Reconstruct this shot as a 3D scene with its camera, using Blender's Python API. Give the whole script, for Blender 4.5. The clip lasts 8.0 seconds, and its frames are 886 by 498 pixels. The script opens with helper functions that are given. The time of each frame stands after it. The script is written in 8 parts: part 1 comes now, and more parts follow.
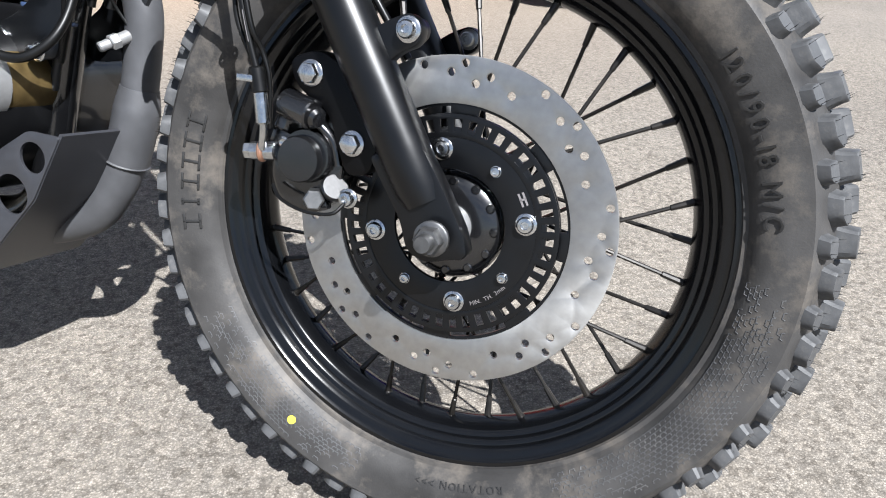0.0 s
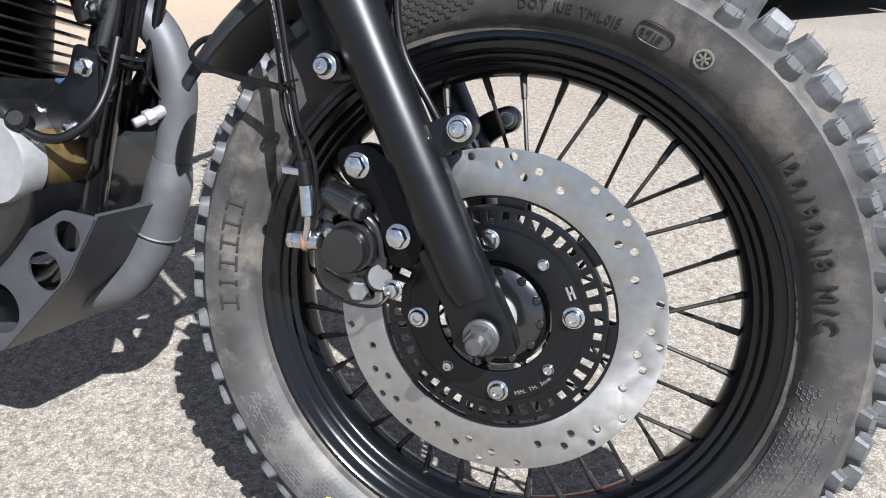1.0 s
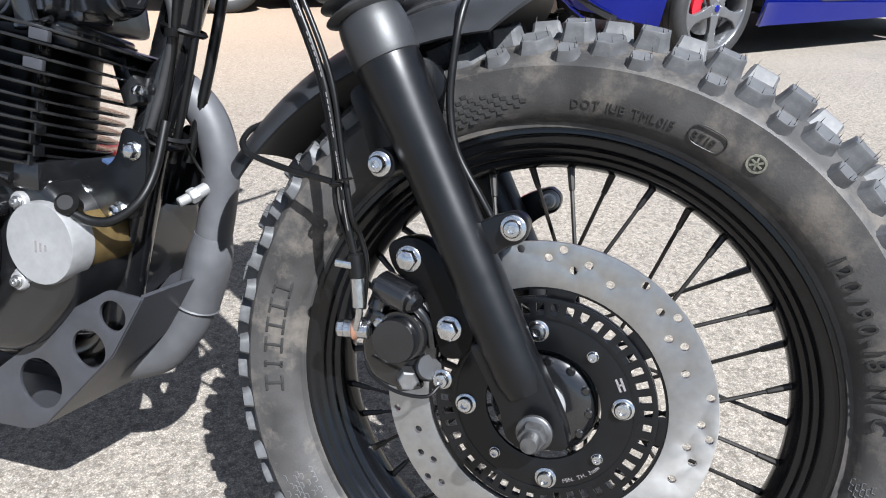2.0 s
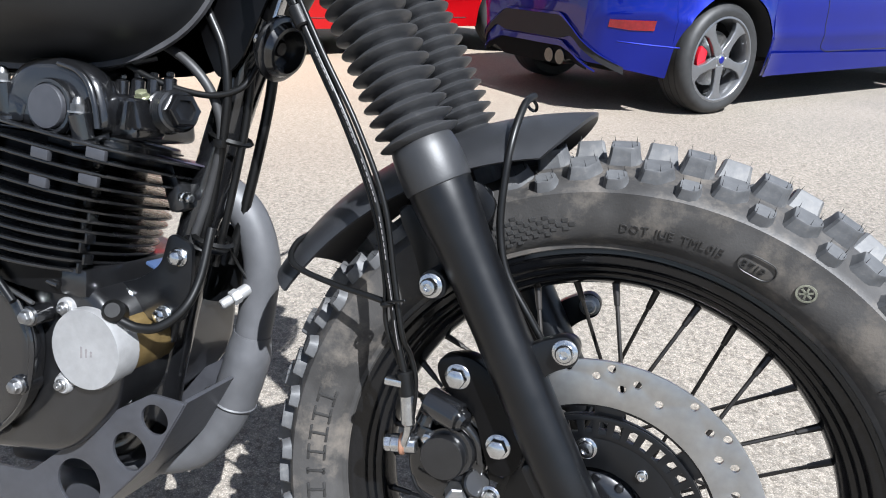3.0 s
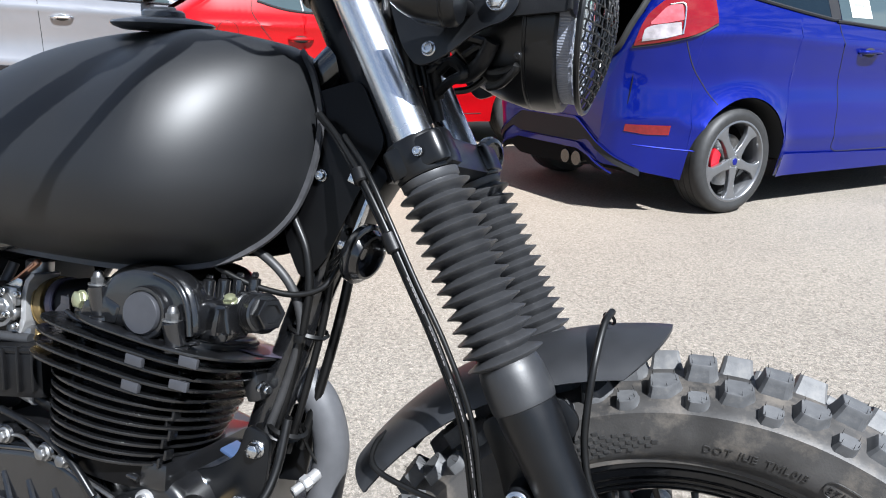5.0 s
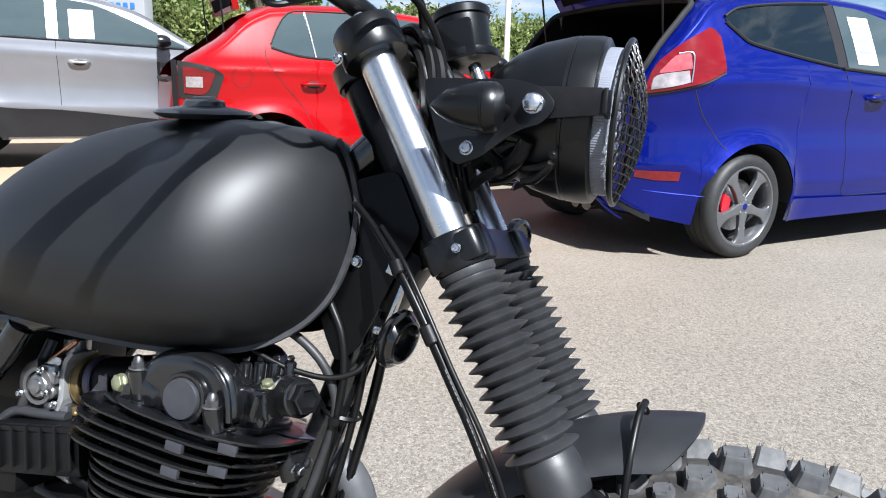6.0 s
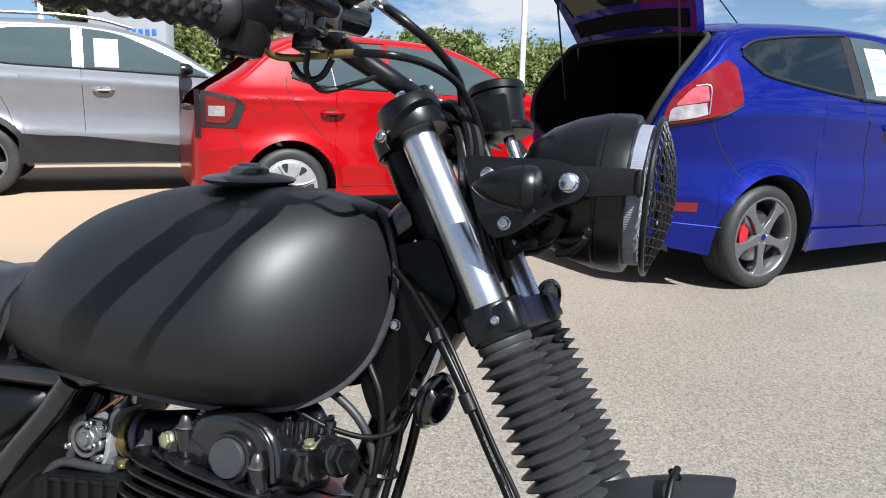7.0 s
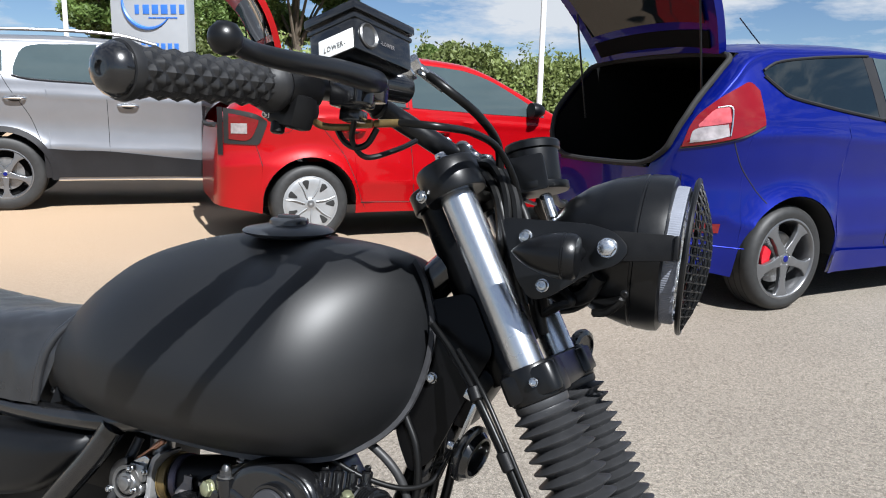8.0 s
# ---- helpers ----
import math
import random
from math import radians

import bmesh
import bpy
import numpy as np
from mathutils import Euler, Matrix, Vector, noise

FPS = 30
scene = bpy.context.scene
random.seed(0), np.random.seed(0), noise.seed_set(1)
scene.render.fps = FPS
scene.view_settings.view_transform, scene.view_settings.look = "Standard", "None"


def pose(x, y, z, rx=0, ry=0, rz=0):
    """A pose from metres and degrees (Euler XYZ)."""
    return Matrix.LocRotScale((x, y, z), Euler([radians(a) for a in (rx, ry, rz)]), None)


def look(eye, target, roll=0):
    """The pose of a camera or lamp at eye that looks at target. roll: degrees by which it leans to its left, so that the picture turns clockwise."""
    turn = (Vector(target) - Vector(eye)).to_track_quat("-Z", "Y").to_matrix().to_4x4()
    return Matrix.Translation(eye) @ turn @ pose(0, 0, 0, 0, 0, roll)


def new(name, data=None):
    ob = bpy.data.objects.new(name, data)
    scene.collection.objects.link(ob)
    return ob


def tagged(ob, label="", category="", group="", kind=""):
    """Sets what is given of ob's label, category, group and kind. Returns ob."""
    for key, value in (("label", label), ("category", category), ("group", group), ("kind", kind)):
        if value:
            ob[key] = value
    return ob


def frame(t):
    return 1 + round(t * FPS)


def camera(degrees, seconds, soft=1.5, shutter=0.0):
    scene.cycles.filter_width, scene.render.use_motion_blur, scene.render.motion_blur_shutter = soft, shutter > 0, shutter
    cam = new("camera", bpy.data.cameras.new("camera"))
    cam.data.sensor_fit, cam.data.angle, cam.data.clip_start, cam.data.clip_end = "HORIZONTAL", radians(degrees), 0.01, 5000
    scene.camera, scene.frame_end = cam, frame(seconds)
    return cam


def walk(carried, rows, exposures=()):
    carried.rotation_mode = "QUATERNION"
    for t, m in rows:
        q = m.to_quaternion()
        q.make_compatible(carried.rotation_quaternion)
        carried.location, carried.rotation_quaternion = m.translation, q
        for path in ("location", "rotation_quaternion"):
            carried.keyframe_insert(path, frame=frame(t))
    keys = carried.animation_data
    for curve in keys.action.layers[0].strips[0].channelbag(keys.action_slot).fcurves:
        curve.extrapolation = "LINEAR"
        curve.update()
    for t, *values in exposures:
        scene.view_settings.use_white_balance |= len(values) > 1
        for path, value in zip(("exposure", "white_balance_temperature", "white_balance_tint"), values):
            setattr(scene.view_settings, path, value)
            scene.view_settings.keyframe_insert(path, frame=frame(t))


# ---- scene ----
cam = camera(63.4, 8.0, 1.05)
PATH = [
    (0, (-0.007, 0.081, 0.611), (-0.002, 1.864, -0.296), 1.6),
    (0.5, (-0.03, 0.103, 0.64), (-0.02, 1.889, -0.259), 1.7),
    (1, (-0.052, 0.118, 0.673), (-0.037, 1.91, -0.215), 1.7),
    (2.5, (-0.118, 0.15, 0.765), (-0.11, 1.979, -0.044), 1.6),
    (3, (-0.139, 0.161, 0.801), (-0.134, 2.012, 0.043), 1.6),
    (3.5, (-0.157, 0.173, 0.832), (-0.158, 2.047, 0.131), 1.6),
    (4, (-0.175, 0.182, 0.86), (-0.182, 2.073, 0.209), 1.5),
    (4.5, (-0.192, 0.182, 0.892), (-0.206, 2.088, 0.286), 1.5),
    (5, (-0.209, 0.178, 0.921), (-0.231, 2.099, 0.364), 1.4),
    (6.5, (-0.249, 0.171, 0.999), (-0.31, 2.124, 0.572), 1.3),
    (7, (-0.261, 0.156, 1.025), (-0.345, 2.113, 0.62), 1.3),
    (7.5, (-0.275, 0.148, 1.053), (-0.381, 2.107, 0.667), 1.3),
    (8, (-0.284, 0.15, 1.074), (-0.414, 2.11, 0.698), 1.4),
]
walk(cam, [(t, look(eye, target, roll)) for t, eye, target, roll in PATH], [(0, 1.48, 6050, 10), (1.0, 1.64, 6000, 10), (5.0, 1.66, 5900, 9), (6.5, 1.38, 5960, 9), (8, 1.18, 6080, 9)])

# ---- light ----
SUN = Vector((0.338, -0.562, 0.755)).normalized()
sun_data = bpy.data.lights.new("sun", "SUN")
sun_data.energy, sun_data.angle, sun_data.color = 5.2, radians(0.55), (1.0, 0.975, 0.94)
sun = new("sun", sun_data)
sun.matrix_world = look((0, 0, 30), Vector((0, 0, 30)) - SUN)

world = bpy.data.worlds.new("world")
scene.world = world
world.use_nodes = True
wn, wl = world.node_tree.nodes, world.node_tree.links
wn.clear()
sky = wn.new("ShaderNodeTexSky")
sky.sky_type, sky.sun_disc = "NISHITA", False
sky.sun_elevation = math.asin(SUN.z)
sky.sun_rotation = math.atan2(SUN.x, SUN.y)
sky.air_density, sky.dust_density, sky.ozone_density = 0.75, 0.15, 3.0
geo = wn.new("ShaderNodeTexCoord")
stretch = wn.new("ShaderNodeMapping")
stretch.inputs["Scale"].default_value = (1.0, 1.0, 3.6)
cloud = wn.new("ShaderNodeTexNoise")
cloud.inputs["Scale"].default_value, cloud.inputs["Detail"].default_value, cloud.inputs["Roughness"].default_value = 4.6, 12, 0.60
ramp = wn.new("ShaderNodeValToRGB")
ramp.color_ramp.elements[0].position, ramp.color_ramp.elements[1].position = 0.46, 0.60
mix = wn.new("ShaderNodeMix")
mix.data_type = "RGBA"
mix.inputs["B"].default_value = (8.2, 8.35, 8.6, 1)
back = wn.new("ShaderNodeBackground")
back.inputs["Strength"].default_value = 0.040
out = wn.new("ShaderNodeOutputWorld")
wl.new(geo.outputs["Generated"], stretch.inputs["Vector"])
wl.new(stretch.outputs["Vector"], cloud.inputs["Vector"])
wl.new(cloud.outputs["Fac"], ramp.inputs["Fac"])
wl.new(ramp.outputs["Color"], mix.inputs["Factor"])
wl.new(sky.outputs["Color"], mix.inputs["A"])
wl.new(mix.outputs["Result"], back.inputs["Color"])
wl.new(back.outputs["Background"], out.inputs["Surface"])


# ---- materials ----
def material(name, base, rough=0.5, metal=0.0, vary=0.15, scale=40.0, bump=0.0, bump_scale=300.0, second=None, coat=0.0, rough_vary=0.1, random_tint=0.0, spec=0.5, dirt=None):
    """A surface with two scales of variation in colour, gloss and relief."""
    m = bpy.data.materials.new(name)
    m.use_nodes = True
    n, l = m.node_tree.nodes, m.node_tree.links
    b = n["Principled BSDF"]
    b.inputs["Metallic"].default_value = metal
    b.inputs["Specular IOR Level"].default_value = spec
    b.inputs["Coat Weight"].default_value = coat
    b.inputs["Coat Roughness"].default_value = 0.08
    tc = n.new("ShaderNodeTexCoord")
    big = n.new("ShaderNodeTexNoise")
    big.inputs["Scale"].default_value, big.inputs["Detail"].default_value = scale * 0.18, 5
    fine = n.new("ShaderNodeTexNoise")
    fine.inputs["Scale"].default_value, fine.inputs["Detail"].default_value = scale, 6
    for t in (big, fine):
        l.new(tc.outputs["Object"], t.inputs["Vector"])
    add = n.new("ShaderNodeMath")
    add.operation = "MULTIPLY_ADD"
    add.inputs[1].default_value = 0.5
    half = n.new("ShaderNodeMath")
    half.operation = "MULTIPLY"
    half.inputs[1].default_value = 0.5
    l.new(big.outputs["Fac"], half.inputs[0])
    l.new(fine.outputs["Fac"], add.inputs[0])
    l.new(half.outputs[0], add.inputs[2])
    r = n.new("ShaderNodeValToRGB")
    r.color_ramp.elements[0].position, r.color_ramp.elements[1].position = 0.36, 0.64
    lo = [max(0.0, c * (1 - vary)) for c in base]
    hi = [min(1.0, c * (1 + vary)) for c in (second or base)]
    r.color_ramp.elements[0].color, r.color_ramp.elements[1].color = (*lo, 1), (*hi, 1)
    l.new(add.outputs[0], r.inputs["Fac"])
    colour = r.outputs["Color"]
    if dirt:
        d = n.new("ShaderNodeTexNoise")
        d.inputs["Scale"].default_value, d.inputs["Detail"].default_value, d.inputs["Roughness"].default_value = dirt[1], 8, 0.7
        l.new(tc.outputs["Object"], d.inputs["Vector"])
        dr = n.new("ShaderNodeValToRGB")
        dr.color_ramp.elements[0].position, dr.color_ramp.elements[1].position = dirt[2], dirt[2] + 0.16
        l.new(d.outputs["Fac"], dr.inputs["Fac"])
        dm = n.new("ShaderNodeMix")
        dm.data_type = "RGBA"
        dm.inputs["B"].default_value = (*dirt[0], 1)
        l.new(dr.outputs["Color"], dm.inputs["Factor"])
        l.new(colour, dm.inputs["A"])
        colour = dm.outputs["Result"]
    if random_tint:
        oi = n.new("ShaderNodeObjectInfo")
        hs = n.new("ShaderNodeHueSaturation")
        mr = n.new("ShaderNodeMapRange")
        mr.inputs["To Min"].default_value, mr.inputs["To Max"].default_value = 1 - random_tint, 1 + random_tint
        l.new(oi.outputs["Random"], mr.inputs["Value"])
        l.new(mr.outputs["Result"], hs.inputs["Value"])
        l.new(colour, hs.inputs["Color"])
        colour = hs.outputs["Color"]
    l.new(colour, b.inputs["Base Color"])
    rr = n.new("ShaderNodeMapRange")
    rr.inputs["To Min"].default_value, rr.inputs["To Max"].default_value = max(0.02, rough - rough_vary), min(1.0, rough + rough_vary)
    l.new(add.outputs[0], rr.inputs["Value"])
    l.new(rr.outputs["Result"], b.inputs["Roughness"])
    if bump:
        bn = n.new("ShaderNodeTexNoise")
        bn.inputs["Scale"].default_value, bn.inputs["Detail"].default_value = bump_scale, 4
        l.new(tc.outputs["Object"], bn.inputs["Vector"])
        bp = n.new("ShaderNodeBump")
        bp.inputs["Strength"].default_value, bp.inputs["Distance"].default_value = bump, 0.0005
        l.new(bn.outputs["Fac"], bp.inputs["Height"])
        l.new(bp.outputs["Normal"], b.inputs["Normal"])
    return m


def glass_like(name, base, rough=0.03, transmission=0.0, alpha=1.0):
    m = material(name, base, rough, 0.0, 0.05, 8.0, rough_vary=0.01)
    b = m.node_tree.nodes["Principled BSDF"]
    b.inputs["Transmission Weight"].default_value = transmission
    b.inputs["Alpha"].default_value = alpha
    return m


RUBBER = material("tyre rubber", (0.036, 0.0345, 0.0333), 0.52, 0, 0.45, 24, 0.35, 500, spec=0.28, dirt=((0.088, 0.078, 0.067), 18, 0.50))
KNOB = material("knob rubber", (0.062, 0.063, 0.065), 0.55, 0, 0.3, 60, 0.3, 600, random_tint=0.12, spec=0.35, dirt=((0.105, 0.102, 0.098), 40, 0.52))
# darker than the sidewall rubber, painting in the shadow of the raised letters
LETTER = material("moulded letter", (0.016, 0.0155, 0.015), 0.45, 0, 0.2, 80, 0.2, 500)
TILE = material("moulded pattern", (0.022, 0.022, 0.022), 0.4, 0, 0.3, 90)
YELLOW = material("yellow paint", (0.7, 0.6, 0.05), 0.6, 0, 0.2, 200)
CHALK = material("ink stamp", (0.12, 0.12, 0.09), 0.7, 0, 0.5, 300)
SATIN = material("satin black paint", (0.0020, 0.0022, 0.0027), 0.32, 0, 0.2, 60, 0.05, 700, spec=0.36)
TANKP = material("matt black tank paint", (0.0040, 0.0044, 0.0052), 0.48, 0, 0.1, 10, 0.02, 900, rough_vary=0.02, spec=0.45)
GLOSSB = material("gloss black paint", (0.0040, 0.0041, 0.0046), 0.25, 0, 0.2, 50, 0.04, 220, rough_vary=0.06, spec=0.45, coat=0.8)
RIMB = material("black rim", (0.0022, 0.0024, 0.0029), 0.17, 0, 0.15, 40, 0.04, 400, dirt=((0.05, 0.047, 0.042), 70, 0.72), spec=0.4)
SPOKEM = material("dusty black spoke", (0.020, 0.018, 0.016), 0.32, 0.5, 0.4, 60, 0.05, 500)
ENGB = material("black engine casting", (0.0046, 0.0047, 0.0052), 0.32, 0, 0.3, 60, 0.10, 350, rough_vary=0.08, spec=0.4, coat=0.6)
MATTB = material("matt black plastic", (0.0028, 0.0028, 0.0031), 0.42, 0, 0.2, 80, 0.2, 800, spec=0.25)
GAITER = material("black gaiter rubber", (0.022, 0.0225, 0.0242), 0.46, 0, 0.2, 60, 0.15, 500, dirt=((0.055, 0.055, 0.055), 30, 0.62))
CAPP = material("satin grey-black cap", (0.020, 0.0215, 0.0245), 0.33, 0, 0.15, 40, 0.05, 600, spec=0.6)
GUARDP = material("matt black mudguard plastic", (0.0125, 0.013, 0.0145), 0.44, 0, 0.15, 50, 0.12, 900, spec=0.5)
CONDUIT = material("dull grey-black conduit", (0.018, 0.018, 0.0185), 0.5, 0, 0.2, 90, spec=0.4)
HAIR = material("rubber moulding hair", (0.006, 0.006, 0.006), 0.6)
CABLE = material("black cable sheath", (0.0025, 0.0025, 0.0025), 0.38, 0, 0.2, 90, spec=0.3)
STEEL = material("brushed disc steel", (0.36, 0.355, 0.345), 0.38, 0.92, 0.10, 120, 0.05, 700, rough_vary=0.05)
CHROME = material("chrome", (0.60, 0.62, 0.65), 0.27, 1.0, 0.04, 20, rough_vary=0.03)
ZINC = material("zinc plated steel", (0.50, 0.51, 0.52), 0.22, 1.0, 0.2, 200, 0.1, 800)
DULL = material("dull grey steel", (0.28, 0.28, 0.28), 0.42, 1.0, 0.2, 150, 0.2, 600)
ALU = material("cast aluminium", (0.27, 0.27, 0.27), 0.42, 0.5, 0.1, 120, 0.2, 900)
PALE = material("yellow zinc plating", (0.26, 0.27, 0.17), 0.3, 0.7, 0.2, 100)
MILK = material("frosted lens edge", (0.16, 0.17, 0.20), 0.3, 0, 0.15, 60)
BRASS = material("gold passivated metal", (0.15, 0.105, 0.042), 0.4, 0.6, 0.3, 80, 0.1, 600)
EXHAUST = material("matt black heat paint", (0.056, 0.057, 0.061), 0.55, 0.1, 0.15, 60, 0.15, 500)
BASHP = material("grey powder coat", (0.034, 0.035, 0.040), 0.40, 0.2, 0.12, 120, 0.1, 900)
LEATHER = material("black vinyl", (0.014, 0.0147, 0.0165), 0.30, 0, 0.2, 40, 0.2, 350, spec=0.7)
STITCH = material("grey thread", (0.014, 0.014, 0.0145), 0.8)
HAZE = material("etched alloy tab", (0.16, 0.15, 0.15), 0.6, 0.2, 0.2, 100)
TABM = material("purple-grey metal", (0.075, 0.068, 0.095), 0.4, 0.6, 0.3, 40)
LENS = glass_like("headlight glass", (0.85, 0.88, 0.9), 0.05, 0.85)
WHITE = material("white label", (0.75, 0.75, 0.73), 0.5, 0, 0.05, 60)
INK = material("black print", (0.02, 0.02, 0.02), 0.5)
COPPER = material("copper washer", (0.55, 0.3, 0.2), 0.35, 0.8, 0.2, 100)
DARKST = material("dark worn steel", (0.13, 0.13, 0.13), 0.4, 0.9, 0.3, 150, 0.3, 500)
CARBM = material("carburettor metal", (0.24, 0.24, 0.24), 0.3, 0.9, 0.3, 120, 0.3, 500)
FINB = material("black cooling fin paint", (0.0042, 0.0043, 0.0047), 0.27, 0, 0.25, 70, 0.06, 400, rough_vary=0.06, spec=0.45, coat=0.25)
GRIPM = material("black grip rubber", (0.011, 0.011, 0.0115), 0.42, 0, 0.2, 60, 0.1, 500)
COLLAR = material("black collar rubber", (0.013, 0.0135, 0.0148), 0.48, 0, 0.2, 60, 0.1, 500)
GUSSET = material("dark frame paint and shade black", (0.0016, 0.0016, 0.0018), 0.3, 0, 0.2, 60, 0.08, 400, spec=0.16)
FLANGE = material("worn flange paint", (0.03, 0.03, 0.032), 0.4, 0, 0.3, 90, 0.1, 600)
SEAMB = material("gasket", (0.02, 0.02, 0.02), 0.6)
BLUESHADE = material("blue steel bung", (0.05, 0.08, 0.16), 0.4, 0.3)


def radial_brush(m, amount):
    """Brushed rings round the wheel's axle."""
    n, l = m.node_tree.nodes, m.node_tree.links
    tan = n.new("ShaderNodeTangent")
    tan.direction_type, tan.axis = "RADIAL", "Y"
    b = n["Principled BSDF"]
    b.inputs["Anisotropic"].default_value = amount
    l.new(tan.outputs["Tangent"], b.inputs["Tangent"])


radial_brush(STEEL, 0.7)


# ---- shape helpers ----
I4 = Matrix.Identity(4)
SIDE = Matrix.Rotation(radians(90), 4, "X")  # a drawing in x, y stands up as X, Z; its height points to the near side (-Y)


def join(*bms):
    """One bmesh out of several."""
    target = bms[0]
    for other in bms[1:]:
        me = bpy.data.meshes.new("t")
        other.to_mesh(me)
        target.from_mesh(me)
        bpy.data.meshes.remove(me)
        other.free()
    return target


def moved(bm, m):
    bm.transform(m)
    return bm


def finish(bm, name, mat, sharp=38):
    me = bpy.data.meshes.new(name)
    bmesh.ops.recalc_face_normals(bm, faces=bm.faces)
    for f in bm.faces:
        f.smooth = True
    for e in bm.edges:
        if len(e.link_faces) == 2 and e.calc_face_angle(0) > radians(sharp):
            e.smooth = False
    bm.to_mesh(me)
    bm.free()
    me.materials.append(mat)
    return me


OFFSET = {}


def part(name, bm, mat, parent, label="", sharp=38):
    """One mesh object under a thing or a part."""
    me = bm if isinstance(bm, bpy.types.Mesh) else finish(bm, name, mat, sharp)
    ob = new(name, me)
    ob.parent = parent
    if parent in OFFSET:
        ob.matrix_basis = OFFSET[parent]
    if label:
        tagged(ob, label)
    return ob


def thing(name, m, label, category, group="", kind=""):
    ob = new(name)
    ob.matrix_basis = m
    return tagged(ob, label, category, group, kind)


def lathe(prof, m=I4, seg=48, closed=False):
    """Turns a profile of (radius, height) round z."""
    bm = bmesh.new()
    rings = []
    for r, h in prof:
        if r < 1e-6:
            rings.append([bm.verts.new((0, 0, h))])
        else:
            rings.append([bm.verts.new((r * math.cos(2 * math.pi * k / seg), r * math.sin(2 * math.pi * k / seg), h)) for k in range(seg)])
    pairs = list(zip(rings, rings[1:])) + ([(rings[-1], rings[0])] if closed else [])
    for a, b in pairs:
        for k in range(seg):
            j = (k + 1) % seg
            if len(a) == 1 and len(b) == 1:
                continue
            if len(a) == 1:
                bm.faces.new((a[0], b[k], b[j]))
            elif len(b) == 1:
                bm.faces.new((a[k], b[0], a[j]))
            else:
                bm.faces.new((a[k], b[k], b[j], a[j]))
    bm.transform(m)
    return bm


def along(p0, p1):
    """The pose at p0 whose z points to p1."""
    p0, p1 = Vector(p0), Vector(p1)
    return Matrix.Translation(p0) @ (p1 - p0).to_track_quat("Z", "Y").to_matrix().to_4x4()


def rod(p0, p1, r, seg=24, edge=0.0015, r2=None):
    h = (Vector(p1) - Vector(p0)).length
    r2 = r if r2 is None else r2
    e = min(edge, r * 0.4, h * 0.4)
    return lathe([(0, 0), (r - e, 0), (r, e), (r2, h - e), (r2 - e, h), (0, h)], along(p0, p1), seg)


def spline(pts, n=10):
    """A smooth line through the points."""
    pts = [Vector(p) for p in pts]
    ext = [pts[0] * 2 - pts[1]] + pts + [pts[-1] * 2 - pts[-2]]
    res = []
    for i in range(1, len(ext) - 2):
        a, b, c, d = ext[i - 1:i + 3]
        for k in range(n):
            t = k / n
            res.append(0.5 * ((2 * b) + (c - a) * t + (2 * a - 5 * b + 4 * c - d) * t * t + (3 * b - a - 3 * c + d) * t ** 3))
    res.append(pts[-1])
    return res


def tube(pts, r, seg=10, n=8, radii=None):
    """A round bar along a smooth line; r may change along it."""
    line = spline(pts, n) if n else [Vector(p) for p in pts]
    bm = bmesh.new()
    rings = []
    side = None
    for i, p in enumerate(line):
        d = (line[min(i + 1, len(line) - 1)] - line[max(i - 1, 0)]).normalized()
        if side is None:
            side = d.orthogonal().normalized()
        side = (side - d * side.dot(d)).normalized()
        up = d.cross(side)
        q = r
        if radii:
            f = i / (len(line) - 1) * (len(radii) - 1)
            k = min(int(f), len(radii) - 2)
            q = radii[k] + (radii[k + 1] - radii[k]) * (f - k)
        rings.append([bm.verts.new(p + (side * math.cos(2 * math.pi * k / seg) + up * math.sin(2 * math.pi * k / seg)) * q) for k in range(seg)])
    for a, b in zip(rings, rings[1:]):
        for k in range(seg):
            j = (k + 1) % seg
            bm.faces.new((a[k], a[j], b[j], b[k]))
    bm.faces.new(rings[0][::-1])
    bm.faces.new(rings[-1])
    return bm


def circle(cx, cy, r, n=24, a0=0.0):
    return [(cx + r * math.cos(a0 + 2 * math.pi * k / n), cy + r * math.sin(a0 + 2 * math.pi * k / n)) for k in range(n)]


def rounded(pts, r, n=5):
    """An outline with rounded corners."""
    res = []
    m = len(pts)
    for i in range(m):
        p, a, b = Vector(pts[i]), Vector(pts[i - 1]), Vector(pts[(i + 1) % m])
        da, db = (a - p), (b - p)
        q = min(r, da.length * 0.45, db.length * 0.45)
        s, e = p + da.normalized() * q, p + db.normalized() * q
        for k in range(n + 1):
            t = k / n
            v = s * (1 - t) ** 2 + p * 2 * t * (1 - t) + e * t * t
            res.append((v.x, v.y))
    return res


